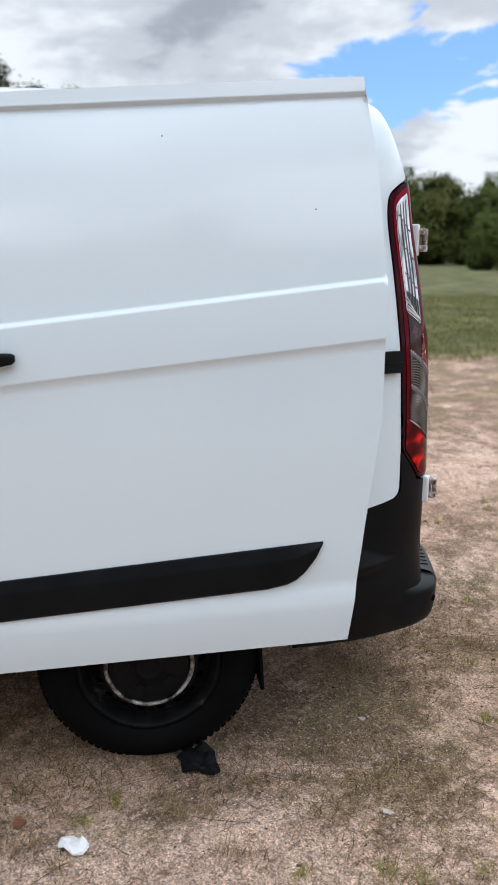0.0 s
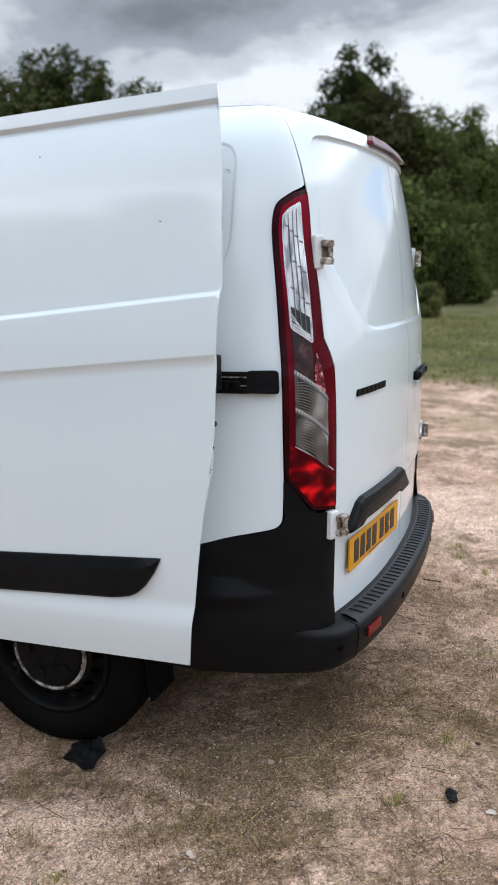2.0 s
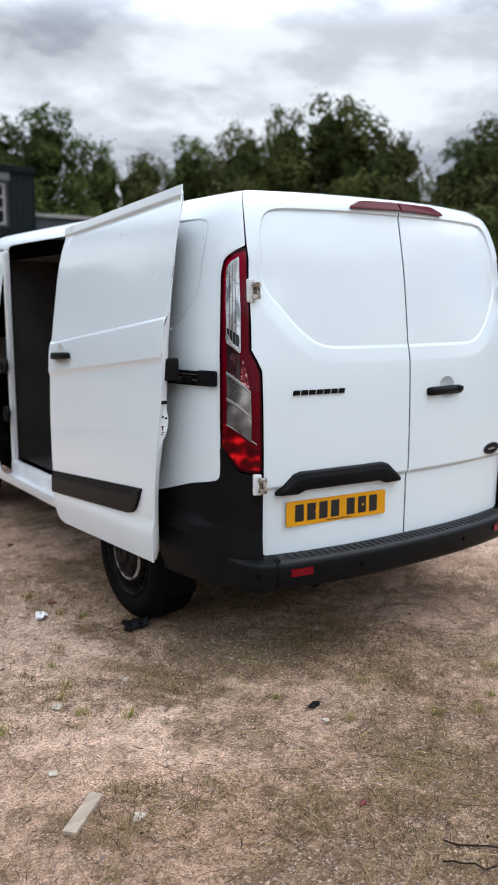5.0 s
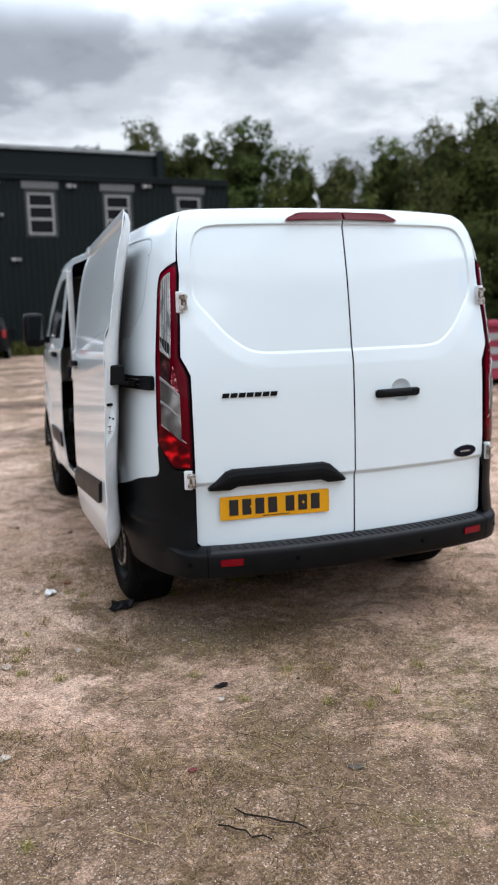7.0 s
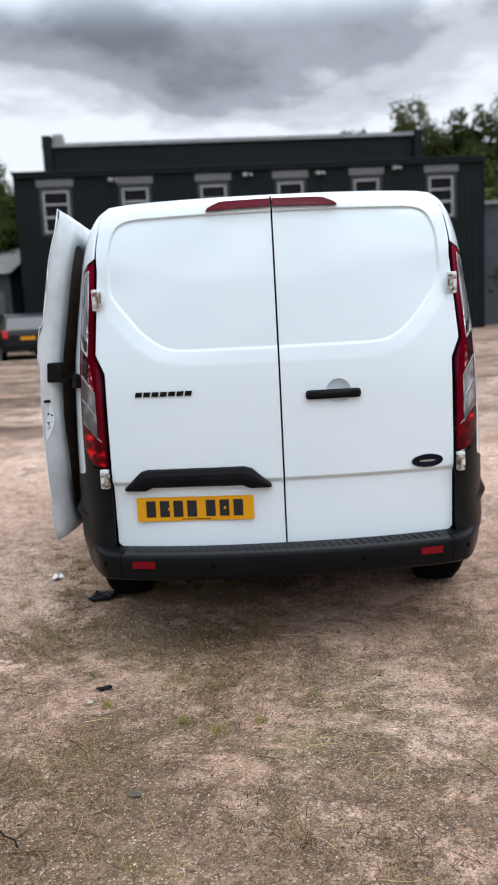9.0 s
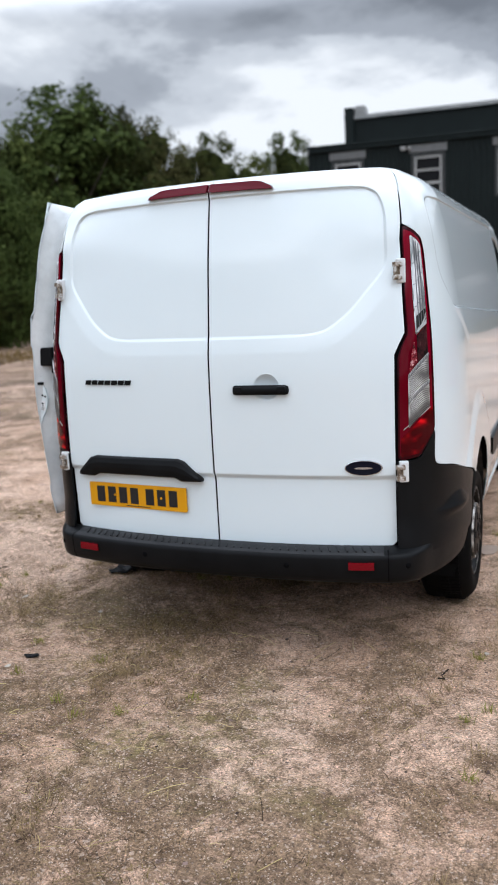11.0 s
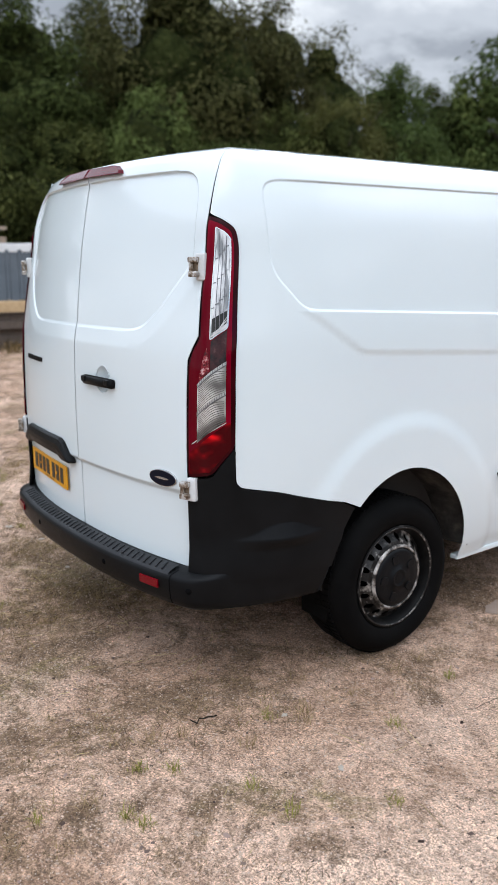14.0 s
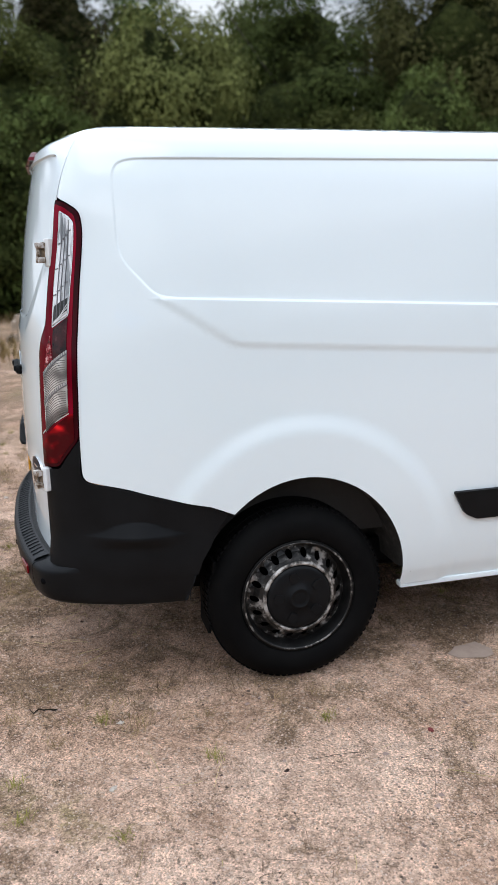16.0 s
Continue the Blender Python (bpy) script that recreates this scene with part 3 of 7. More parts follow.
def skin(name, outline, holes, us, vs, place, flip, thick, mat, parent, label="", edge_step=0.02, creases=()):
    """A smooth panel over an outline: its front takes the surface's true normals, its rim is turned inwards by thick; mesh edges follow the creases."""
    polys = [refine(outline, edge_step)] + [refine(h, edge_step) for h in holes]
    pts, edges = [], []
    for poly in polys:
        s = len(pts)
        pts += poly
        edges += [(s + i, s + (i + 1) % len(poly)) for i in range(len(poly))]
    for line in creases:
        s = len(pts)
        pts += line
        edges += [(s + i, s + i + 1) for i in range(len(line) - 1)]
    arr = np.array(pts)
    lo, hi = np.array(outline).min(0), np.array(outline).max(0)
    for u in us:
        for v in vs:
            if lo[0] < u < hi[0] and lo[1] < v < hi[1]:
                d2 = ((arr[:, 0] - u) ** 2 + (arr[:, 1] - v) ** 2).min()
                if d2 > (0.00004 if creases else 0.00002) and inside((u, v), outline) and not any(inside((u, v), h) for h in holes):
                    pts.append((u, v))
    vout, _, fout, *_ = geometry.delaunay_2d_cdt([Vector(p) for p in pts], edges, [], 0, 1e-5)
    faces = []
    for f in fout:
        c = (vout[f[0]] + vout[f[1]] + vout[f[2]]) / 3
        if inside(c, outline) and not any(inside(c, h) for h in holes):
            faces.append(tuple(f[::-1]) if flip else tuple(f))
    e = 0.002
    co, no = [], []
    for p in vout:
        u, v = p.x, p.y
        nn = (place(u + e, v) - place(u - e, v)).cross(place(u, v + e) - place(u, v - e)).normalized()
        co.append(place(u, v))
        no.append(-nn if flip else nn)
    count = {}
    for f in faces:
        for k in range(3):
            a, c = f[k], f[(k + 1) % 3]
            count[(a, c)] = count.get((a, c), 0) + 1
    rim = [(a, c) for (a, c) in count if (c, a) not in count]
    n0 = len(co)
    if thick:
        idx = {}
        for a, c in rim:
            for k in (a, c):
                if k not in idx:
                    idx[k] = len(co)
                    co += [co[k], co[k] - no[k] * thick]
        for a, c in rim:
            faces.append((idx[c], idx[a], idx[a] + 1, idx[c] + 1))
    me = bpy.data.meshes.new(name)
    me.from_pydata([tuple(p) for p in co], [], faces)
    me.materials.append(mat)
    me.polygons.foreach_set("use_smooth", [True] * len(me.polygons))
    me.normals_split_custom_set_from_vertices([tuple(p) for p in no] + [(0, 0, 0)] * (len(co) - n0))
    ob = new(name, me)
    if parent is not None:
        ob.parent = parent
    if label:
        ob["label"] = label
    return ob


def solid(ob, t, offset=-1.0):
    mod = ob.modifiers.new("thickness", "SOLIDIFY")
    mod.thickness, mod.offset = t, offset
    return ob


def smoothstep(a, b, x):
    t = max(0.0, min(1.0, (x - a) / (b - a)))
    return t * t * (3 - 2 * t)


def offset_line(pts, d, step=0.012):
    """An open line moved sideways (to its left) by d(point), with even points."""
    fine = []
    for (x0, y0), (x1, y1) in zip(pts, pts[1:]):
        n = max(1, int(math.hypot(x1 - x0, y1 - y0) / step))
        fine += [(x0 + (x1 - x0) * k / n, y0 + (y1 - y0) * k / n) for k in range(n)]
    fine.append(pts[-1])
    out = []
    for i, (x, y) in enumerate(fine):
        (ax, ay), (bx, by) = fine[max(0, i - 1)], fine[min(len(fine) - 1, i + 1)]
        ln = math.hypot(bx - ax, by - ay) or 1.0
        k = d((x, y))
        out.append((x - (by - ay) / ln * k, y + (bx - ax) / ln * k))
    return out


def curve_of(keys):
    """A smooth curve through (x, value) keys."""
    xs, ys = np.array([k[0] for k in keys]), np.array([k[1] for k in keys])
    d = np.diff(ys) / np.diff(xs)
    m = np.zeros(len(xs))
    m[0], m[-1] = d[0], d[-1]
    for i in range(1, len(xs) - 1):
        m[i] = 0 if d[i - 1] * d[i] <= 0 else 2 * d[i - 1] * d[i] / (d[i - 1] + d[i])

    def exact(x):
        x = min(max(x, xs[0]), xs[-1])
        i = min(int(np.searchsorted(xs, x, "right")) - 1, len(xs) - 2)
        h = xs[i + 1] - xs[i]
        t = (x - xs[i]) / h
        return float(ys[i] * (1 + 2 * t) * (1 - t) ** 2 + m[i] * h * t * (1 - t) ** 2 + ys[i + 1] * t * t * (3 - 2 * t) + m[i + 1] * h * t * t * (t - 1))
    lo, span = float(xs[0]), float(xs[-1] - xs[0])
    table = [exact(lo + span * k / 3000) for k in range(3001)]

    def f(x):
        q = (x - lo) / span * 3000
        if q <= 0:
            return table[0]
        if q >= 3000:
            return table[-1]
        k = int(q)
        return table[k] + (table[k + 1] - table[k]) * (q - k)
    return f


# ---- ground ----
def ground_z(x, y):
    sag = -0.05 * math.exp(-((x / 1.9) ** 4 + ((y - 2.0) / 2.6) ** 4))
    return sag + 0.012 * noise.noise(Vector((x * 0.9, y * 0.9, 0.3))) + 0.006 * noise.noise(Vector((x * 3.1, y * 3.1, 1.7)))


def axis(lo, hi):
    near = list(np.arange(lo, hi + 0.01, 0.07))
    far = [hi + 0.07 * (1.16 ** k - 1) / 0.16 for k in range(1, 62)]
    farm = [lo - 0.07 * (1.16 ** k - 1) / 0.16 for k in range(1, 62)]
    return farm[::-1] + near + far


gx, gy = axis(-4.0, 4.0), axis(-4.0, 3.0)
gb = bmesh.new()
rows_g = [[gb.verts.new((x, y, ground_z(x, y))) for x in gx] for y in gy]
for r0, r1 in zip(rows_g, rows_g[1:]):
    for i in range(len(r0) - 1):
        gb.faces.new((r0[i], r0[i + 1], r1[i + 1], r1[i]))
tagged(link("ground", gb, GROUND, smooth=True), "sandy gravel yard with worn grass patches", "ground", kind="structure")


# ---- the van: one smooth shell from which its panels are cut ----
side_w = curve_of([(0.24, 0.925), (0.30, 0.945), (0.36, 0.965), (0.5, 0.985), (0.7, 0.995), (0.9, 0.992), (1.1, 0.983), (1.3, 0.969), (1.42, 0.953), (1.6, 0.925), (1.75, 0.898), (1.88, 0.860), (1.93, 0.832), (1.965, 0.795), (1.985, 0.752)])
edge_x = curve_of([(0.24, 0.78), (1.6, 0.785), (1.75, 0.783), (1.88, 0.766), (1.95, 0.745), (1.985, 0.715)])
mid_y = curve_of([(0.24, -0.07), (0.47, -0.079), (0.9, -0.080), (1.1, -0.077), (1.335, -0.066), (1.5, -0.048), (1.65, -0.028), (1.8, 0.0), (1.9, 0.022), (1.95, 0.040), (1.97, 0.058), (1.985, 0.095)])
edge_y = curve_of([(0.24, 0.01), (0.47, 0.008), (0.83, 0.0), (1.1, 0.006), (1.26, 0.016), (1.45, 0.047), (1.62, 0.083), (1.75, 0.103), (1.85, 0.132), (1.95, 0.182), (1.985, 0.225)])
U_EDGE, U_CORNER, Y_CORNER = 0.78, 0.52, 0.55
ARCH_Y, ARCH_Z, ARCH_RY, ARCH_RZ = 0.905, 0.335, 0.40, 0.432
FRONT_AXLE = 3.83


def taper(y):
    return 1.0 - 0.13 * max(0.0, (y - 3.2) / 1.65) ** 2.3


def plan(u, z):
    """A point (x, y) of the right half of the shell at height z."""
    w, xe, ye, ym = side_w(z), edge_x(z), edge_y(z), mid_y(z)
    if u <= U_EDGE:
        t = u / U_EDGE
        return t * xe, ym + (ye - ym) * t ** 2.4
    if u < U_EDGE + U_CORNER:
        t = (u - U_EDGE) / U_CORNER
        k = min(1.0, max(0.25, (w - xe) / 0.21))
        p1 = (xe + 0.095 * k, ye + 0.033 * k)
        p2 = (w, ye + 0.22)
        a, b, c, d = (1 - t) ** 3, 3 * (1 - t) ** 2 * t, 3 * (1 - t) * t * t, t ** 3
        return a * xe + b * p1[0] + c * p2[0] + d * w, a * ye + b * p1[1] + c * p2[1] + d * Y_CORNER
    y = Y_CORNER + u - U_EDGE - U_CORNER
    return w * taper(y), y


def u_at(y, z):
    """The parameter at which the shell's side reaches y."""
    if y >= Y_CORNER:
        return U_EDGE + U_CORNER + y - Y_CORNER
    lo, hi = U_EDGE, U_EDGE + U_CORNER
    for _ in range(30):
        mid = (lo + hi) / 2
        lo, hi = (mid, hi) if plan(mid, z)[1] < y else (lo, mid)
    return lo


DOOR_RECESS = [(0.0, 1.336), (0.42, 1.338), (0.50, 1.352), (0.59, 1.42), (0.715, 1.575), (0.728, 1.62), (0.722, 1.82), (0.705, 1.885), (0.66, 1.915), (0.0, 1.925)]
CREASE = lambda y: 1.416 - 0.052 * max(0.0, y - 0.43)
LOWER_CREASE = lambda y: 1.272 - 0.068 * max(0.0, y - 0.55)
SIDE_RECESS = [(9.0, CREASE(9.0)), (0.450, 1.416), (0.395, 1.43), (0.298, 1.54), (0.280, 1.60), (0.280, 1.83), (0.300, 1.868), (0.350, 1.880), (9.0, 1.880)]
DOOR_POLY = rounded([(-1.0, 1.336)] + DOOR_RECESS[1:-1] + [(-1.0, 1.925)], 0.045, 5)
SIDE_POLY = rounded(SIDE_RECESS, 0.035, 5)


def ledge(z, soft):
    """Width of the pressed step: soft below, crisp along the top."""
    return soft + (0.007 - soft) * smoothstep(1.70, 1.85, z)


def shape(u, z):
    """How far the pressed panel stands out of the plain shell."""
    d = 0.0
    if u <= U_EDGE + 0.02:
        if z > 1.22:
            e = edge_distance((u, z), DOOR_POLY)
            e = e if inside((u, z), DOOR_POLY) else -e
            # broad fall of the shoulder towards the recess, then the step into it
            step = smoothstep(0.0, ledge(z, 0.010), e)
            fade = smoothstep(1.72, 1.58, z) * smoothstep(0.775, 0.74, u)
            fall = min(1.0, max(0.0, (e + 0.060) / 0.060)) * fade
            d -= 0.0055 * step + 0.0075 * (fall + (1 - fade) * step)
        d -= 0.014 * smoothstep(0.775, 0.752, z) * smoothstep(0.785, 0.76, u)
    else:
        x, y = plan(u, z)
        if 1.0 < z < 1.95:
            if z > CREASE(y) - 0.02:
                e = edge_distance((y, z), SIDE_POLY)
                e = e if inside((y, z), SIDE_POLY) else -e
                d -= 0.007 * smoothstep(0.0, ledge(z, 0.006), e) * (0.45 + 0.55 * smoothstep(0.30, 0.50, y))
            c1, c2 = CREASE(y), LOWER_CREASE(y)
            d += 0.006 * smoothstep(c2 - 0.026, c2 + 0.004, z) * smoothstep(c1 + 0.009, c1, z) * smoothstep(-0.03, 0.04, y - 0.379 - (1.436 - z) * 1.52)
        r = math.hypot((y - ARCH_Y) / ARCH_RY, (z - ARCH_Z) / ARCH_RZ)
        rf = math.hypot((y - FRONT_AXLE) / ARCH_RY, (z - ARCH_Z) / ARCH_RZ)
        d += 0.014 * smoothstep(1.56, 1.36, min(r, rf))
    return d


def shell(u, z, out=0.0, side=1, pressed=True):
    x, y = plan(u, z)
    x1, y1 = plan(u + 0.004, z)
    x0, y0 = plan(max(0.0, u - 0.004), z)
    tx, ty = x1 - x0, y1 - y0
    ln = math.hypot(tx, ty) or 1.0
    nx, ny = ty / ln, -tx / ln
    d = out + (shape(u, z) if pressed else 0.0)
    return Vector(((x + nx * d) * side, y + ny * d, z))


def panel(name, outline, mat, parent, side, out=0.0, holes=(), us=None, zs=None, label="", thick=0.012, pressed=True, edge_step=0.02, creases=()):
    us = us if us is not None else steps(min(p[0] for p in outline), max(p[0] for p in outline), 0.03)
    zs = zs if zs is not None else steps(min(p[1] for p in outline), max(p[1] for p in outline), 0.03)
    return skin(name, outline, list(holes), us, zs, lambda u, z: shell(u, z, out, side, pressed), side < 0, thick, mat, parent, label, edge_step, creases)


FINE_Z = ((1.31, 1.36, 0.006), (1.395, 1.44, 0.006), (1.865, 1.935, 0.007), (0.735, 0.80, 0.007))
SIDE_FINE = ((1.16, 1.29, 0.008), (1.33, 1.44, 0.007), (1.865, 1.935, 0.007))
DOOR_LINES = [[p for p in offset_line([q for q in DOOR_POLY if q[0] > -0.9], lambda p: ledge(p[1], 0.010) * k) if 0.012 < p[0]] for k in (-0.25, 0.3, 0.7, 1.25)]
DOOR_LINES.append([p for p in offset_line([q for q in DOOR_POLY if q[0] > -0.9], lambda p: -0.060) if 0.012 < p[0] < 0.74 and p[1] < 1.6])
DOOR_LINES = [ln for ln in DOOR_LINES if len(ln) > 3]
side_line = [(min(p[0], 2.95), p[1] if p[0] < 3 else (CREASE(2.95) if p[1] < 1.6 else 1.88)) for p in SIDE_POLY if p[0] < 3 or p[0] > 8.9]
side_line = [p for i, p in enumerate(side_line) if i == 0 or math.dist(p, side_line[i - 1]) > 1e-4]
if side_line[-1][0] > 2.9 and side_line[-1][1] < 1.6:
    side_line = side_line[:-1]
SIDE_LINES = [[(u_at(y, z), z) for y, z in offset_line(side_line, lambda p: -ledge(p[1], 0.006) * k) if y < 2.9] for k in (-0.45, 0.5, 1.45)]
SIDE_LINES += [[(u_at(y, LOWER_CREASE(y) + k), LOWER_CREASE(y) + k) for y in np.arange(0.64, 2.78, 0.02)] for k in (-0.029, -0.012, 0.007)]


def split_line(line, limit):
    """The stretches of a line that stay short of limit."""
    out, cur = [], []
    for p in line:
        if p[0] < limit:
            cur.append(p)
        elif cur:
            out.append(cur)
            cur = []
    return out + ([cur] if cur else [])


van = thing("van", "white panel van with dark bumper and open side door", "van")

# lamp outline in (u, z)
LAMP_IN = [(0.772, 0.834), (0.771, 1.252), (0.790, 1.292), (0.829, 1.334), (0.822, 1.390), (0.798, 1.540), (0.781, 1.700), (0.779, 1.752)]
LAMP_OUT = [(0.880, 1.738), (0.952, 1.708), (0.969, 1.655), (0.982, 1.480), (0.991, 1.330), (0.992, 1.100), (0.989, 0.944), (0.900, 0.846)]
LAMP = rounded(LAMP_IN + LAMP_OUT, 0.022, 5)


ARCH = [(u_at(ARCH_Y + ARCH_RY * math.cos(a), 0.5), ARCH_Z + ARCH_RZ * math.sin(a)) for a in np.linspace(math.pi - 0.83, -0.10, 30)]
ARCH_F = [(u_at(FRONT_AXLE + ARCH_RY * math.cos(a), 0.5), ARCH_Z + ARCH_RZ * math.sin(a)) for a in np.linspace(math.pi + 0.10, -0.10, 30)]
U0 = U_EDGE + U_CORNER - Y_CORNER               # side: u = y + U0
def body_outline(sill):
    edge = [(u + 0.003, z + 0.003) for u, z in LAMP_OUT[:-1]]
    side = [(0.787, 1.985), (0.784, 1.760)] + rounded([(0.784, 1.759)] + edge + [(u_at(0.119, 0.80), 0.80), (u_at(0.26, 0.772), 0.772), (u_at(0.42, 0.723), 0.723)], 0.030, 6)[7:-7] + [(u_at(0.42, 0.723), 0.723)]
    return side + ARCH + [(U0 + 1.315, sill), (U0 + 3.41, sill)] + ARCH_F + [(U0 + 4.24, 0.26), (U0 + 4.80, 0.26), (U0 + 4.86, 0.62), (U0 + 4.80, 0.88), (U0 + 4.70, 0.98), (U0 + 4.35, 1.13), (U0 + 4.05, 1.24), (U0 + 3.62, 1.60), (U0 + 3.2, 1.93), (U0 + 3.08, 1.985)]


CAB_DOOR = rounded([(U0 + 2.80, 0.36), (U0 + 3.36, 0.36), (U0 + 3.40, 0.66), (U0 + 3.60, 0.80), (U0 + 3.78, 0.90), (U0 + 3.78, 1.36), (U0 + 3.40, 1.70), (U0 + 3.20, 1.86), (U0 + 2.80, 1.88)], 0.06)
CAB_DOOR_IN = rounded([(U0 + 2.806, 0.366), (U0 + 3.355, 0.366), (U0 + 3.395, 0.665), (U0 + 3.595, 0.807), (U0 + 3.774, 0.905), (U0 + 3.774, 1.356), (U0 + 3.396, 1.694), (U0 + 3.198, 1.854), (U0 + 2.806, 1.874)], 0.06)
CAB_GLASS = rounded([(U0 + 2.87, 1.36), (U0 + 3.70, 1.36), (U0 + 3.66, 1.42), (U0 + 3.36, 1.67), (U0 + 3.17, 1.80), (U0 + 2.87, 1.82)], 0.05)
OPENING = rounded([(U0 + 1.50, 0.40), (U0 + 2.74, 0.40), (U0 + 2.74, 1.90), (U0 + 1.50, 1.90)], 0.07)
SIDE_U = steps(0.78, U0 + 4.85, 0.05, ((0.78, U0 + 2.2, 0.016),))
SIDE_Z = steps(0.26, 1.985, 0.035, SIDE_FINE + ((0.30, 1.06, 0.018),) + ((1.935, 1.985, 0.01),))

for sd in (1, -1):
    holes = [CAB_DOOR] + ([OPENING] if sd < 0 else [])
    panel("body_side", body_outline(0.283 if sd > 0 else 0.345), WHITE, van, sd, holes=holes, us=SIDE_U, zs=SIDE_Z, thick=0.003, edge_step=0.015, creases=SIDE_LINES if sd > 0 else [ln for ln in [[p for p in line if p[0] < U0 + 1.44] for line in SIDE_LINES[3:]] + [part_ for line in SIDE_LINES[:3] for part_ in split_line(line, U0 + 1.44)] if len(ln) > 2])
    cab = panel("cab_door", CAB_DOOR_IN, WHITE, van, sd, holes=[CAB_GLASS], us=steps(U0 + 2.8, U0 + 3.8, 0.05), zs=steps(0.36, 1.88, 0.035, ((1.02, 1.12, 0.012), (1.22, 1.32, 0.012))), label="white front door")
    panel("side_window", CAB_GLASS, GLASS_DARK, cab, sd, out=-0.012, thick=0.005, label="dark tinted side window", pressed=False)
    bm = boxes((sd * 0.985, sd * 1.02, 2.88, 3.05, 1.225, 1.262) if sd > 0 else (-1.02, -0.985, 2.88, 3.05, 1.225, 1.262), bevel=0.012)
    part("door_handle", bm, PLASTIC, cab, "black door handle", smooth=True)
    panel("rubbing_strip", rounded([(U0 + 2.81, 0.545), (U0 + 3.36, 0.545), (U0 + 3.39, 0.655), (U0 + 2.81, 0.655)], 0.01), PLASTIC, cab, sd, out=0.014, thick=0.014, label="black side strip", pressed=False)
    # mirror
    mb = boxes(*[(min(sd * 0.99, sd * 1.16), max(sd * 0.99, sd * 1.16), 3.50, 3.66, 1.28, 1.56)], bevel=0.05)
    mirror = part("door_mirror", mb, PLASTIC, van, "black door mirror", smooth=True)
    part("mirror_glass", boxes((min(sd * 1.01, sd * 1.14), max(sd * 1.01, sd * 1.14), 3.493, 3.499, 1.34, 1.53)), GLASS_DARK, mirror)
    part("mirror_arm", boxes((min(sd * 0.93, sd * 1.06), max(sd * 0.93, sd * 1.06), 3.55, 3.63, 1.31, 1.37), bevel=0.015), PLASTIC, mirror)

# roof, windscreen, bonnet
ring = [plan(u, 1.985) for u in steps(0.0, U0 + 3.08, 0.05, ((0.7, 1.35, 0.02),))]
ring = [(x, y) for x, y in ring if y <= 3.08]
roof_outline = ring + [(0.0, 3.16)] + [(-x, y) for x, y in ring[::-1] if x > 0.001]


def roof_z(x, y):
    e = edge_distance((x, y), roof_outline)
    return 1.985 + 0.034 * (1 - math.exp(-e / 0.10))


part("roof", sheet(roof_outline, [], steps(-0.76, 0.76, 0.06), steps(0.08, 3.1, 0.08, ((0.08, 0.5, 0.03),)), lambda x, y: Vector((x, y, roof_z(x, y))), edge_step=0.03), WHITE, van, smooth=True)
NOSE = [(3.08, 1.985), (3.2, 1.93), (3.62, 1.60), (4.05, 1.24), (4.35, 1.13), (4.70, 0.98), (4.80, 0.88), (4.86, 0.62), (4.80, 0.26)]


def nose(i0, i1, name, mat, label=""):
    bm = bmesh.new()
    grid = []
    for y, z in NOSE[i0:i1 + 1]:
        w = side_w(z) * taper(y)
        grid.append([bm.verts.new((w * k / 8, y + 0.10 * (1 - (k / 8) ** 2), z + 0.012 * (1 - (k / 8) ** 2))) for k in range(-8, 9)])
    for a, b in zip(grid, grid[1:]):
        for i in range(16):
            bm.faces.new((a[i], a[i + 1], b[i + 1], b[i]))
    return part(name, bm, mat, van, label, smooth=True)


nose(0, 3, "windscreen", GLASS_DARK, "dark windscreen")
nose(3, 6, "bonnet", WHITE)
nose(6, 8, "front_bumper", PLASTIC, "black front bumper")

for sd in (1, -1):
    part("sill_flange", boxes((min(sd * 0.905, sd * 0.948), max(sd * 0.905, sd * 0.948), 1.31, 3.42, *((0.262, 0.284) if sd > 0 else (0.33, 0.346))), bevel=0.006), WHITE, van)
# under the body, lining coloured dark for the unlit load space, wheel housings
part("underbody", boxes((-0.72, 0.72, 0.30, 4.55, 0.29, 0.40), (-0.60, 0.60, 0.5, 4.4, 0.22, 0.30), bevel=0.02), BLACK, van)
part("rear_axle", lathe([(0.0, -0.75), (0.045, -0.75), (0.045, 0.75), (0.0, 0.75)], 16, pose(0, 0.90, 0.27)), BLACK, van, smooth=True)
hook_bm = lathe([(0.022 + 0.006 * math.cos(a), 0.006 * math.sin(a)) for a in np.linspace(0, 2 * math.pi, 9)[:-1]], 18, pose(-0.455, 0.03, 0.300, 0, 0, 40), closed=True)
part("towing_eye", hook_bm, RIM_DARK, van, "steel towing eye", smooth=True)
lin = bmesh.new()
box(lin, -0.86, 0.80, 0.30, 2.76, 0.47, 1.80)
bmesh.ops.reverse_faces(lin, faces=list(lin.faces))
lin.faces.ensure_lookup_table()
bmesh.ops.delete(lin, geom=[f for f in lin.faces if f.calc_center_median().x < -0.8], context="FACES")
part("load_lining", lin, DARK_IN, van, "load space lining coloured dark for its shade")
part("step_sill", boxes((-0.935, -0.80, 1.50, 2.74, 0.36, 0.385), (-0.90, -0.80, 1.50, 2.74, 0.385, 0.47), bevel=0.006), WHITE_IN, van, "scuffed step sill")
part("bulkhead_post", boxes((-0.90, -0.86, 2.70, 2.735, 0.45, 1.86), bevel=0.01), WHITE_IN, van, "white door pillar")
for zz in (1.12, 0.80):
    part("door_catch", lathe([(0.0, -0.02), (0.05, -0.02), (0.055, 0.0), (0.03, 0.012), (0.0, 0.012)], 20, pose(-0.925, 2.69, zz)), PLASTIC, van, "black round door seal", smooth=True)
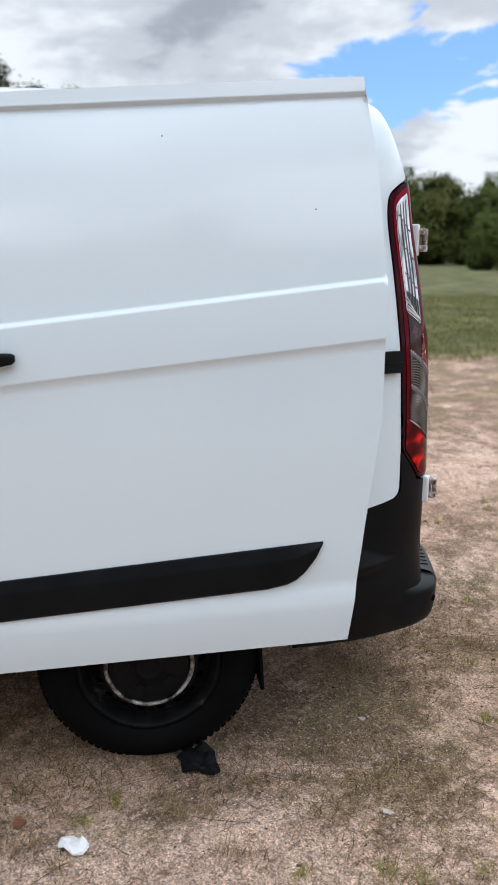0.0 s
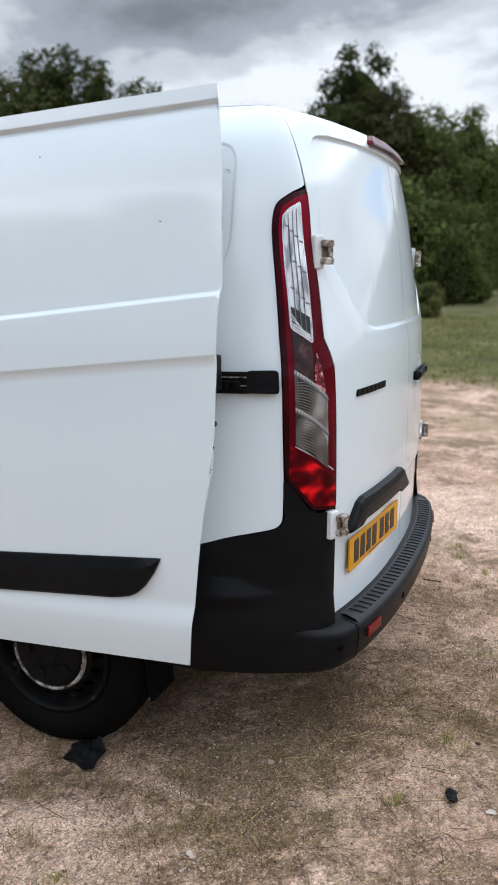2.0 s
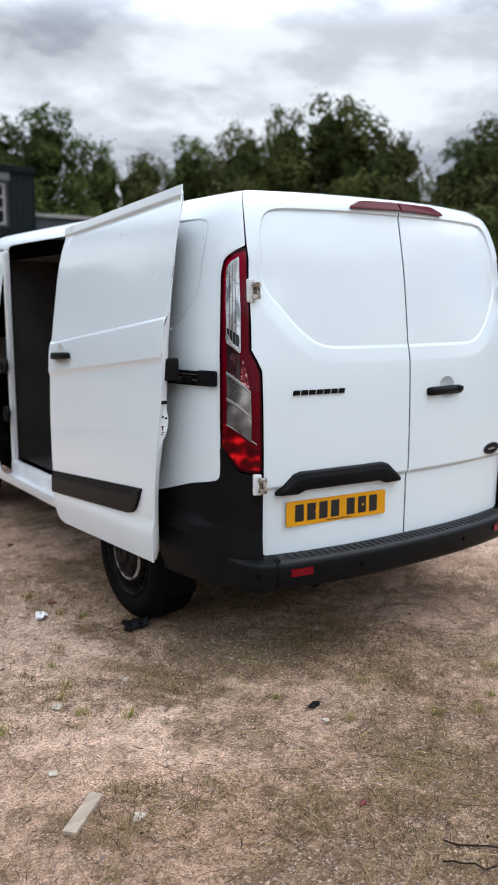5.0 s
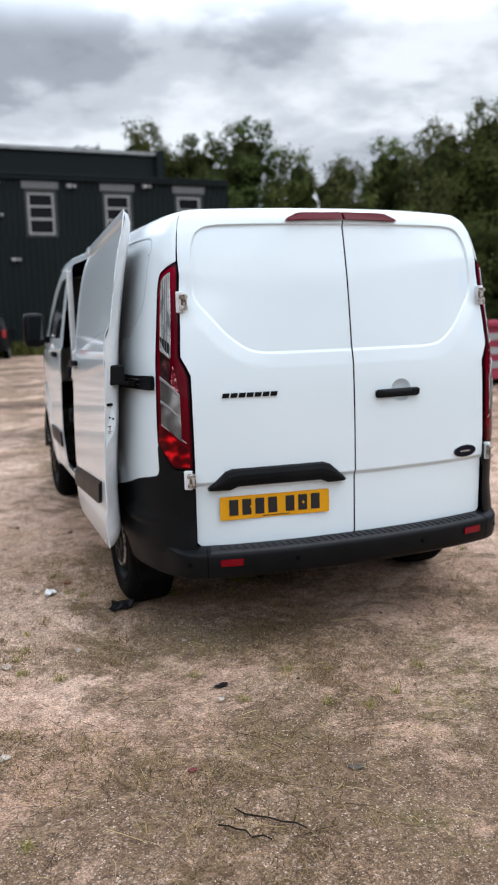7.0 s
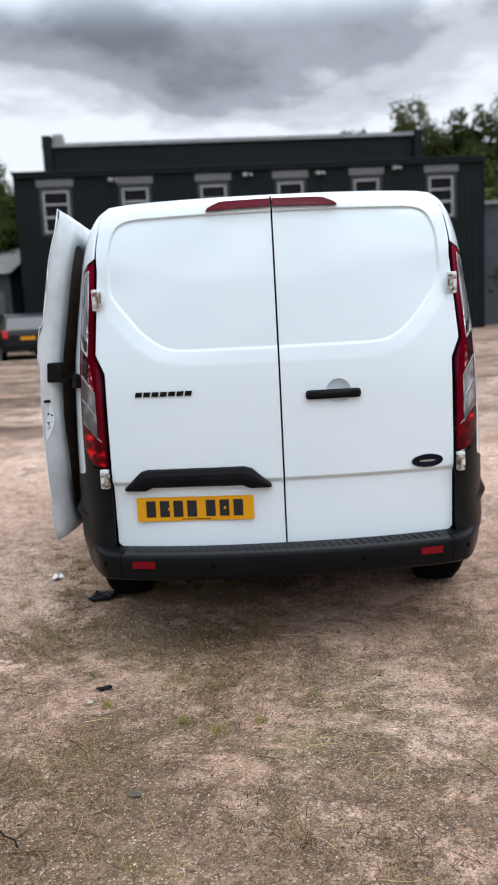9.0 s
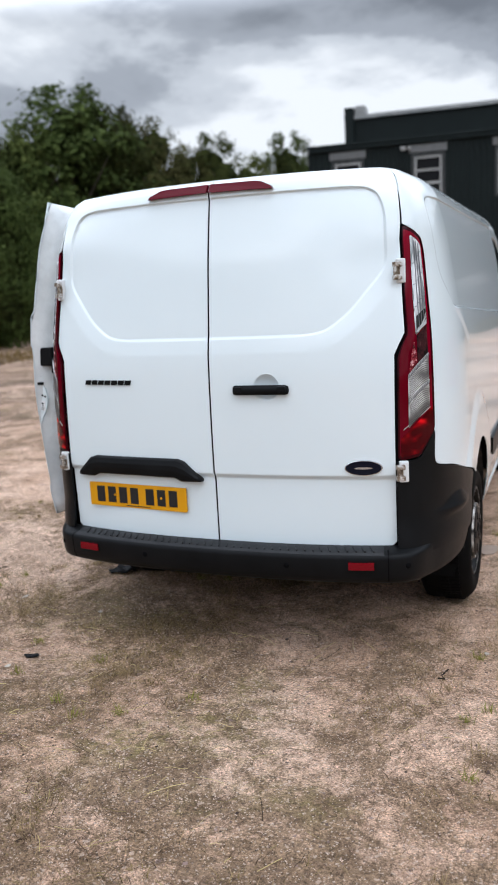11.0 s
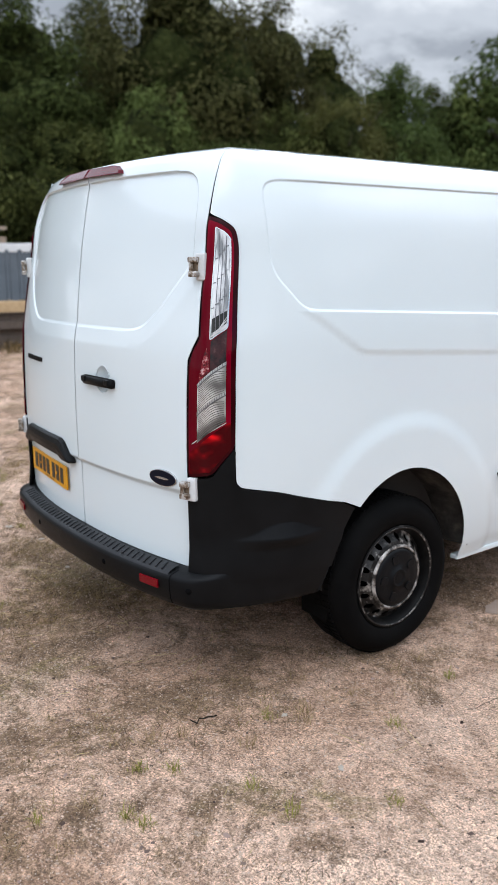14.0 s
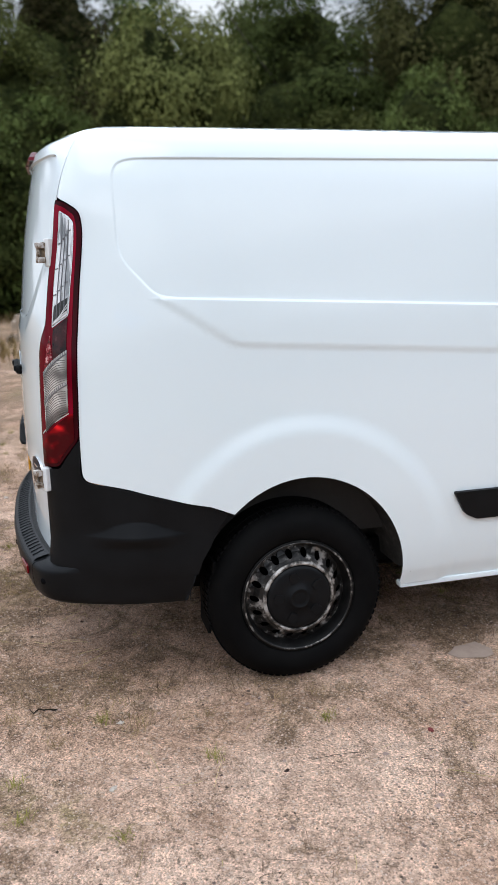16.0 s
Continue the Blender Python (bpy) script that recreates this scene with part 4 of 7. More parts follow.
for sd in (1, -1):
    for ay in (ARCH_Y, FRONT_AXLE):
        prof = [(ARCH_RZ + 0.004, 0.0), (ARCH_RZ + 0.004, -0.02), (ARCH_RZ - 0.015, -0.10), (ARCH_RZ - 0.015, -0.30), (0.10, -0.32), (0.0, -0.32)]
        bm = lathe(prof, 40, pose(0.975, ay, ARCH_Z))
        bmesh.ops.delete(bm, geom=[v for v in bm.verts if v.co.z < 0.28], context="VERTS")
        bmesh.ops.reverse_faces(bm, faces=list(bm.faces))
        if sd < 0:
            bm.transform(Matrix.Diagonal((-1, 1, 1, 1)))
            bmesh.ops.reverse_faces(bm, faces=list(bm.faces))
        part("wheel_housing", bm, LINER, van, "dirty dark arch liner", smooth=True)
    # mud flap behind the rear wheel
    fl = prism([(0.765, 0.165), (0.915, 0.165), (0.93, 0.22), (0.945, 0.46), (0.745, 0.46)], -0.006, 0.006, 0.003)
    fl.transform(pose(0, 0.535, 0, -4))
    if sd < 0:
        fl.transform(Matrix.Diagonal((-1, 1, 1, 1)))
        bmesh.ops.reverse_faces(fl, faces=list(fl.faces))
    part("mud_flap", fl, RUBBER, van, "black rubber mud flap")

# rear doors
for sd, nm in ((1, "rear_door"), (-1, "rear_door")):
    outline = [(0.004, 0.474), (0.745, 0.474), (0.762, 0.49), (0.761, 0.83), (0.759, 1.256), (0.777, 1.299), (0.813, 1.341), (0.806, 1.390), (0.782, 1.540), (0.771, 1.700), (0.774, 1.756), (0.779, 1.985), (0.004, 1.985)]
    cup_u = 0.252 / edge_x(1.14) * U_EDGE
    cup_hole = [[(cup_u + 0.056 * math.cos(a), 1.140 + 0.056 * math.sin(a)) for a in np.linspace(0, 2 * math.pi, 37)[:-1]]] if sd > 0 else []
    door = panel(nm, outline, WHITE, van, sd, holes=cup_hole, us=steps(0.0, 0.8, 0.016), zs=steps(0.47, 1.985, 0.016, FINE_Z + ((1.935, 1.985, 0.006),)), label="white rear door" if sd > 0 else "white rear door with yellow plate", thick=0.003, creases=DOOR_LINES)
    if sd > 0:
        right_door = door
    else:
        left_door = door
bm = bmesh.new()
pr = None
for z in np.linspace(0.476, 1.984, 60):
    row = [bm.verts.new(shell(0.012, z, -0.026, s)) for s in (-1, 1)]
    if pr:
        bm.faces.new((pr[0], pr[1], row[1], row[0]))
    pr = row
part("door_seal", bm, BLACK, van)
bm = bmesh.new()
vs_ = []
for z in np.linspace(0.45, 1.99, 40):
    vs_.append([bm.verts.new(shell(u, z, -0.024, s, False)) for s, u in ((-1, 0.86), (-1, 0.70), (-1, 0.3), (1, 0.0), (1, 0.3), (1, 0.70), (1, 0.86))])
for a, b in zip(vs_, vs_[1:]):
    for i in range(6):
        bm.faces.new((a[i], a[i + 1], b[i + 1], b[i]))
part("rear_frame", bm, BLACK, van, smooth=True)


def rear_y(x, z):
    return shell(abs(x) / edge_x(z) * U_EDGE, z).y


def on_rear(points, t0, t1, bevel=0.0):
    """A flat outline in (x, z) laid on the rear doors, from t0 to t1 outside the skin."""
    bm = prism(points, 0, 1, 0)
    for v in bm.verts:
        v.co.y = rear_y(v.co.x, v.co.z) - (t1 if v.co.y < 0.5 else t0)
    if bevel:
        bmesh.ops.bevel(bm, geom=list(bm.edges), offset=bevel, segments=2, affect="EDGES", profile=0.6)
    return bm


# black grip trim over the plate
TRIM_TOP = [(-0.708, 0.747), (-0.632, 0.820), (-0.60, 0.830), (-0.40, 0.832), (-0.17, 0.832), (-0.138, 0.821), (-0.056, 0.747)]
TRIM_LOW = [(-0.708, 0.735), (-0.615, 0.735), (-0.58, 0.750), (-0.40, 0.752), (-0.185, 0.750), (-0.15, 0.735), (-0.056, 0.735)]
bm = bmesh.new()
cols = []
for x in sorted(set(list(np.linspace(-0.708, -0.056, 53)) + [p[0] for p in TRIM_TOP + TRIM_LOW])):
    zt, zb = (float(np.interp(x, [p[0] for p in ln], [p[1] for p in ln])) for ln in (TRIM_TOP, TRIM_LOW))
    end = smoothstep(-0.710, -0.690, x) * smoothstep(-0.054, -0.074, x)
    cols.append([bm.verts.new((x, rear_y(x, 0.79) - (o if o < 0 else o * (0.35 + 0.65 * end)), zb + (zt - zb) * f)) for f, o in ((0.0, -0.012), (0.0, 0.016), (0.06, 0.022), (0.40, 0.029), (0.66, 0.029), (0.93, 0.022), (1.0, 0.014), (1.0, -0.012))])
for p, q in zip(cols, cols[1:]):
    for i in range(7):
        bm.faces.new((p[i], q[i], q[i + 1], p[i + 1]))
bm.faces.new(cols[0])
bm.faces.new(cols[-1][::-1])
part("grip_trim", bm, PLASTIC, left_door, "black plastic grip trim")
# plate with bars for its characters
PZ0, PZ1, PX0, PX1 = 0.592, 0.701, -0.660, -0.137
pa, pb = rear_y(PX0, 0.65), rear_y(PX1, 0.65)
plate_m = Matrix.Translation((PX0, pa - 0.0125, PZ0)) @ pose(0, 0, 0, 0, 0, math.degrees(math.atan2(pb - pa, PX1 - PX0)))
pw = PX1 - PX0
pbm = prism(rounded([(0, 0), (pw, 0), (pw, PZ1 - PZ0), (0, PZ1 - PZ0)], 0.008, 3), -0.0035, 0.002)
pbm.transform(plate_m)
plate = part("number_plate", pbm, PLATE_Y, van, "yellow number plate with black bars")
for k in range(7):
    x0 = 0.042 + k * 0.0615 + (0.022 if k > 3 else 0)
    cbm = prism([(x0, 0.019), (x0 + 0.043, 0.019), (x0 + 0.043, 0.093), (x0, 0.093)], -0.0050, -0.0037)
    cbm.transform(plate_m)
    part("plate_bar", cbm, PLATE_K, plate)
cbm = prism([(0.20, 0.007), (0.33, 0.007), (0.33, 0.0105), (0.20, 0.0105)], -0.0050, -0.0037)
cbm.transform(plate_m)
part("plate_bar", cbm, PLATE_K, plate)
for sx in (0.145, 0.395):
    part("plate_screw", lathe([(0, -0.004), (0.005, -0.003), (0.006, 0.0)], 10, plate_m @ pose(sx, -0.008, 0.056, 0, 0, 90)), PLATE_Y, plate)
# maker's wordmark and oval badge as plain shapes
for k in range(7):
    x0 = -0.634 + k * 0.0365
    part("wordmark_bar", on_rear([(x0, 1.152), (x0 + 0.029, 1.152), (x0 + 0.034, 1.172), (x0 + 0.005, 1.172)], 0.0, 0.006), RIM_DARK, left_door)
ell = lambda rx, rz, cx, cz: [(cx + rx * math.cos(a), cz + rz * math.sin(a)) for a in np.linspace(0, 2 * math.pi, 41)[:-1]]
badge = part("badge_oval", on_rear(ell(0.075, 0.032, 0.640, 0.806), -0.004, 0.006, 0.002), BADGE_SILVER, van, "chrome-rimmed dark oval badge")
part("badge_enamel", on_rear(ell(0.0705, 0.0285, 0.640, 0.806), 0.005, 0.0075), BADGE_BLUE, badge)
part("badge_bar", on_rear(ell(0.036, 0.0045, 0.640, 0.806), 0.0075, 0.009), BADGE_SILVER, badge)
# handle with its cup
cup = lathe([(0.0, -0.024), (0.020, -0.023), (0.040, -0.015), (0.052, -0.004), (0.0565, 0.0), (0.058, -0.002)], 40, pose(0.252, rear_y(0.252, 1.14), 1.14, 0, 0, -90))
part("handle_cup", cup, WHITE, right_door, smooth=True)
hb = boxes((0.108, 0.349, -0.03, 0.0, 1.113, 1.153), bevel=0.016)
for v in hb.verts:
    t = (v.co.x - 0.2285) / 0.1185
    v.co.y = rear_y(v.co.x, 1.13) - 0.010 + v.co.y + 0.018 * t * t
    v.co.z -= 0.004 * t * t
part("rear_handle", hb, PLASTIC, right_door, "black pull handle", smooth=True)
for hx in (0.135, 0.322):
    yy = rear_y(hx, 1.13)
    part("handle_foot", boxes((hx - 0.018, hx + 0.018, yy - 0.03, yy + 0.004, 1.122, 1.146), bevel=0.005), PLASTIC, right_door)
# high brake lamp, one half on each door
for sd, dr in ((1, right_door), (-1, left_door)):
    bl = [(sd * 0.004, 1.936), (sd * 0.283, 1.930), (sd * 0.272, 1.944), (sd * 0.225, 1.966), (sd * 0.20, 1.969), (sd * 0.004, 1.972)]
    part("brake_lamp", on_rear(bl if sd > 0 else bl[::-1], -0.02, 0.022, 0.004), BRAKE_RED, dr, "dark red high brake lamp")
# hinges
for sd, dr in ((1, right_door), (-1, left_door)):
    for hz, hh in ((1.578, 0.094), (0.790, 0.086)):
        p = shell(0.800 if hz < 1 else 0.776, hz, 0.012, sd)
        m = Matrix.Translation(p) @ pose(0, 0, 0, 0, 0, sd * 28)
        hb = bmesh.new()
        box(hb, -0.018, 0.018, -0.008, 0.020, -hh / 2, hh / 2, 0.006)
        hb.transform(m)
        hinge = part("door_hinge", hb, WHITE_IN, van, "weathered white door hinge", smooth=False)
        kx = -sd * 0.020
        kb = lathe([(0.0, -hh * 0.34), (0.006, -hh * 0.34), (0.0075, -hh * 0.3), (0.0075, hh * 0.3), (0.006, hh * 0.34), (0.0, hh * 0.34)], 14, m @ pose(kx - sd * 0.008, -0.022, 0, 0, 90, 0))
        part("hinge_pin", kb, HINGE_METAL, hinge, "rusty hinge pin", smooth=True)
        for lz in (-hh * 0.26, hh * 0.26):
            lb = bmesh.new()
            box(lb, kx - 0.018, kx + 0.018, -0.030, -0.006, lz - 0.010, lz + 0.010, 0.005)
            lb.transform(m)
            part("hinge_lug", lb, HINGE_METAL, hinge, "bare steel hinge lug")
        lb = bmesh.new()
        box(lb, kx - 0.013, kx + 0.013, -0.012, -0.005, -hh * 0.2, hh * 0.2, 0.002)
        lb.transform(m)
        part("hinge_leaf", lb, HINGE_DARK, hinge)

# tail lamps
for sd in (1, -1):
    lamp = panel("tail_lamp", LAMP, RED_LENS, van, sd, out=0.006, us=steps(0.77, 1.1, 0.008), zs=steps(0.83, 1.76, 0.025), thick=0.012, label="tall dark red tail lamp", pressed=False, edge_step=0.010)
    panel("lamp_gap", [(u + (0.008 if u > 0.85 else -0.019), z + (0.009 if z > 1.6 else -0.004)) for u, z in LAMP], BLACK, lamp, sd, out=-0.010, thick=0.0, pressed=False)

    def lens(name, pts, mat, out, label="", soft=0.0):
        poly = rounded(pts, soft, 4) if soft else refine(pts, 0.03)
        return panel(name, poly, mat, lamp, sd, out=out, us=steps(0.77, 1.1, 0.008), zs=steps(0.85, 1.75, 0.025), thick=0.004, label=label, pressed=False, edge_step=0.010)

    def band(name, pts, wide, mat, out, label=""):
        """A narrow strip along an open line."""
        return lens(name, [(u, z - wide / 2) for u, z in pts] + [(u, z + wide / 2) for u, z in pts[::-1]], mat, out, label)

    def across(z_in, z_out, bow, u0=0.832, u1=0.958, n=6):
        """A slanted line from the door side to the outer side, bowed by so much."""
        return [(u0 + (u1 - u0) * k / n, z_in + (z_out - z_in) * k / n + bow * math.sin(math.pi * k / n)) for k in range(n + 1)]
    lens("red_field", [(0.779, 0.846), (0.778, 1.250), (0.797, 1.290), (0.836, 1.334), (0.806, 1.540), (0.791, 1.700), (0.789, 1.738), (0.875, 1.724), (0.935, 1.698), (0.950, 1.650), (0.964, 1.480), (0.975, 1.330), (0.977, 1.100), (0.975, 0.950), (0.897, 0.858)], RED_FIELD, 0.0075, "clear red field of the lamp", 0.016)
    CL = [(0.884, 1.330), (0.953, 1.372), (0.946, 1.520), (0.932, 1.672), (0.905, 1.693), (0.851, 1.711), (0.862, 1.560)]
    mid_u, mid_z = 0.905, 1.52
    lens("lens_rim", [(mid_u + (u - mid_u) * 1.10, mid_z + (z - mid_z) * 1.022) for u, z in CL], CHROME, 0.0092, "thin silver lens rim", 0.012)
    clear = lens("clear_lens", CL, CLEAR_LENS, 0.0105, "clear upper lens with painted silver reflections", 0.010)
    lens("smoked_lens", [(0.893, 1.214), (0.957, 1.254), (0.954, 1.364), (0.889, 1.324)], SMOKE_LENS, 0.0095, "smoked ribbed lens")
    lens("red_prism", [(0.836, 1.178), (0.888, 1.211), (0.884, 1.262), (0.872, 1.300), (0.856, 1.260)], PRISM_RED, 0.0098, "red prism with painted sparkle")
    lens("ribbed_lens", across(1.074, 1.150, 0.004) + across(1.166, 1.246, 0.004)[::-1], RIB_LENS, 0.0100, "grey ribbed lens with painted highlights")
    lens("ribbed_lens", across(0.964, 1.044, 0.0) + across(1.066, 1.140, 0.004)[::-1], RIB_LENS, 0.0100, "grey ribbed lens with painted highlights")
    lens("reflector", [(0.783, 0.846), (0.895, 0.858), (0.978, 0.946), (0.976, 1.040), (0.962, 1.034), (0.832, 0.950), (0.783, 0.925)], RED_BRIGHT, 0.0088, "red reflector with painted bright spots", 0.010)
    band("lens_divider", across(0.958, 1.038, 0.0, 0.800, 0.960), 0.0035, LENS_SILVER, 0.0096)
    for z0, z1 in ((1.170, 1.250), (1.070, 1.145)):                    # bright slanted dividers with a dark foot
        band("lens_divider", across(z0, z1, 0.004), 0.010, LENS_SILVER, 0.0125)
        band("lens_line", across(z0 - 0.008, z1 - 0.008, 0.004), 0.005, LENS_LINE, 0.0118)
        for k in range(13):                                            # notches on the divider
            f = (k + 0.5) / 13
            uc, zc = 0.832 + 0.126 * f, z0 + (z1 - z0) * f + 0.004 * math.sin(math.pi * f)
            lens("lens_line", [(uc - 0.0014, zc - 0.005), (uc + 0.0014, zc - 0.004), (uc + 0.0014, zc + 0.005), (uc - 0.0014, zc + 0.004)], LENS_LINE, 0.0142)
    for k in (1, 2, 3):                                                # lines between the upright strips
        f = k / 4
        lens("lens_line", [(0.887 + 0.066 * f, 1.345 + 0.04 * f), (0.890 + 0.066 * f, 1.347 + 0.04 * f), (0.8575 + 0.074 * f, 1.700 - 0.024 * f), (0.8550 + 0.074 * f, 1.700 - 0.024 * f)], LENS_LINE, 0.0125)
    for k in range(4):                                                 # short staggered cross lines
        for zc in (1.452, 1.538, 1.620):
            f, z1 = k / 4, zc - 0.018 + 0.014 * k
            uc = 0.884 - (z1 - 1.33) * 0.084 + 0.072 * f
            lens("lens_line", [(uc, z1), (uc + 0.015, z1 + 0.004), (uc + 0.015, z1 + 0.0075), (uc, z1 + 0.0035)], LENS_LINE, 0.0128)
    # dark patch laid on the lens for the reflection low in it
    lens("lens_shade", [(0.889, 1.352), (0.950, 1.384), (0.948, 1.430), (0.884, 1.400)], LENS_DARK, 0.0115, "dark reflection painted low on the clear lens")
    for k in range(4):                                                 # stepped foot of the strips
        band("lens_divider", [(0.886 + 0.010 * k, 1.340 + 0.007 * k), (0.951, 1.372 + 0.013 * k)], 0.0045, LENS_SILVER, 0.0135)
    # rib strips, coloured as the highlight along each rib
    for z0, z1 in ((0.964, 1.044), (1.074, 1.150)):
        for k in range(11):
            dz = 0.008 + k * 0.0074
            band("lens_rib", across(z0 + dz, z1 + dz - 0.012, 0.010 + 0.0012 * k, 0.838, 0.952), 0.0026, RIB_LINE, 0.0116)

# dark corner panels under the lamps and the rear bumper
def corner_outline():
    low = rounded([(0.990, 0.900), (u_at(0.112, 0.797), 0.797), (u_at(0.26, 0.769), 0.769), (u_at(0.42, 0.720), 0.720)], 0.040, 7)[8:-8]
    return [(0.7665, 0.44), (0.7655, 0.826), (0.880, 0.833), (0.906, 0.842), (0.988, 0.940), (0.993, 0.930)] + low + [(u_at(0.42, 0.720), 0.720), (u_at(0.616, 0.654), 0.654), (u_at(0.560, 0.575), 0.575), (u_at(0.515, 0.490), 0.490), (u_at(0.498, 0.44), 0.44)]


def corner_place(side):
    def f(u, z):
        x, y = plan(u, z)
        bell = smoothstep(0.10, 0.28, y) * smoothstep(0.48, 0.30, y)
        top = 0.600 + 0.050 * bell
        ridge = 0.024 * bell * min(1.0, max(0.0, (top - z) / (top - 0.594))) * smoothstep(0.545, 0.592, z)
        return shell(u, z, 0.004 + ridge + 0.015 * smoothstep(0.62, 0.46, z), side, False)
    return f


bumper = part("rear_bumper", boxes((-0.70, 0.70, -0.05, 0.02, 0.335, 0.44)), PLASTIC, van, "black rear bumper with step")
for sd in (1, -1):
    skin("bumper_corner", corner_outline(), [], steps(0.77, U0 + 0.62, 0.015), steps(0.44, 0.94, 0.012, ((0.575, 0.655, 0.006),)), corner_place(sd), sd < 0, 0.010, PLASTIC, bumper, edge_step=0.015)


def bumper_out(u):
    return 0.016 + 0.062 * smoothstep(1.02, 0.70, u)


us_b = [i * 0.02 for i in range(68)]
full = [(-1, u) for u in us_b[::-1]] + [(1, u) for u in us_b[1:]]
PROFILE = [(0.474, -0.40), (0.472, 0.10), (0.468, 0.30), (0.460, 0.86), (0.452, 0.97), (0.440, 1.0), (0.405, 0.99), (0.370, 0.94), (0.346, 0.82), (0.332, 0.56), (0.328, 0.0), (0.328, -0.8)]
bm = bmesh.new()
cols = []
for sd, u in full:
    o = bumper_out(u)
    drop = 0.0
    col = []
    for z, k in PROFILE:
        zz = z - (drop if z > 0.44 else drop * 0.5 if z > 0.42 else 0)
        side_k = smoothstep(0.80, 1.0, u)
        kk = k + (1.0 - k) * side_k * (1.0 if z > 0.40 else 0.35) if k >= 0 or z > 0.44 else k
        ue = min(u, u_at(0.452 + 0.32 * max(0.0, zz - 0.31), zz))      # the end follows the wheel arch
        p = shell(ue, max(0.3, zz), o * kk - 0.002 * side_k if kk > 0 else 0.05 * kk, sd, False)
        col.append(bm.verts.new(p))
    cols.append(col)
for a, b in zip(cols, cols[1:]):
    for i in range(len(PROFILE) - 1):
        bm.faces.new((a[i + 1], b[i + 1], b[i], a[i]))
part("bumper_bar", bm, PLASTIC, bumper, smooth=True)
for sd in (1, -1):                                # joint between the bar and its corner
    bm = bmesh.new()
    rows_j = [[bm.verts.new(shell(u, z, bumper_out(u) * k + 0.0012, sd, False)) for u in (0.722, 0.727)] for z, k in PROFILE[2:9]]
    for p, q in zip(rows_j, rows_j[1:]):
        bm.faces.new((p[0], p[1], q[1], q[0]))
    part("bumper_joint", bm, BLACK, bumper)
# ribbed tread on the step
bm = bmesh.new()
cols = []
N_T = 120
for i in range(N_T + 1):
    x = -0.71 + 1.42 * i / N_T
    sd, u = (1 if x >= 0 else -1), abs(x) / edge_x(0.47) * U_EDGE
    cols.append([bm.verts.new(shell(u, z, o, sd, False)) for z, o in ((0.4775, 0.004), (0.4765, 0.026), (0.469, 0.056), (0.460, 0.0685), (0.452, 0.072))])
for a, b in zip(cols, cols[1:]):
    for j in range(4):
        bm.faces.new((a[j], a[j + 1], b[j + 1], b[j]))
bmesh.ops.recalc_face_normals(bm, faces=list(bm.faces))
tread = part("step_tread", bm, TREAD_PLASTIC, van, "grey ribbed step tread", smooth=True)
for i in range(40):
    x = -0.665 + 1.323 * i / 39
    rb = bmesh.new()
    c = []
    for dx in (0.0, 0.007):
        xx = x + dx
        sd, u = (1 if xx >= 0 else -1), abs(xx) / edge_x(0.47) * U_EDGE
        for z, o in ((0.481, 0.014), (0.4795, 0.030), (0.473, 0.058)):
            p = shell(u, z, o, sd, False)
            c.append(rb.verts.new((p.x + (o - 0.03) * 0.35, p.y, p.z)))
            c.append(rb.verts.new((p.x + (o - 0.03) * 0.35, p.y, p.z - 0.008)))
    for f in ((0, 2, 8, 6), (2, 4, 10, 8), (0, 1, 3, 2), (2, 3, 5, 4), (6, 8, 9, 7), (8, 10, 11, 9), (4, 5, 11, 10), (0, 6, 7, 1)):
        rb.faces.new([c[k] for k in f])
    bmesh.ops.recalc_face_normals(rb, faces=list(rb.faces))
    part("tread_rib", rb, TREAD_PLASTIC, tread)


def on_bumper(x, z, out):
    sd, u = (1 if x >= 0 else -1), abs(x) / edge_x(z) * U_EDGE
    return shell(u, z, bumper_out(u) * 0.985 + out, sd, False)


for sd in (1, -1):
    bm = bmesh.new()
    a = [[bm.verts.new(on_bumper(sd * (0.573 + 0.098 * i / 6), z, 0.003)) for z in (0.400, 0.431)] for i in range(7)]
    for p, q in zip(a, a[1:]):
        bm.faces.new((p[0], q[0], q[1], p[1]))
    bmesh.ops.recalc_face_normals(bm, faces=list(bm.faces))
    solid(part("bumper_reflector", bm, RED_SMALL, bumper, "red bumper reflector"), 0.006, 1.0)
    for sx, sz in ((0.325, 0.409), (0.800, 0.412)):
        p = on_bumper(sd * sx, sz, 0.0)
        part("parking_sensor", lathe([(0.0, -0.003), (0.010, -0.003), (0.0125, 0.0), (0.013, 0.006)], 18, Matrix.Translation(p) @ pose(0, 0, 0, 0, 0, 90 + sd * (8 if sx < 0.5 else 48))), BLACK, bumper, smooth=True)

# black rubbing strip on the closed side
panel("rubbing_strip", rounded([(U0 + 1.50, 0.652), (U0 + 1.55, 0.56), (U0 + 1.60, 0.535), (U0 + 2.78, 0.535), (U0 + 2.78, 0.652)], 0.012), PLASTIC, van, 1, out=0.016, thick=0.016, label="black side strip", pressed=False)

# sliding rail on the open side, with its end cap
rail = panel("slide_rail", [(u_at(0.150, 1.22), 1.190), (U0 + 1.48, 1.184), (U0 + 1.48, 1.250), (u_at(0.150, 1.22), 1.250)], PLASTIC, van, -1, out=0.008, thick=0.010, label="black sliding door rail", pressed=False)
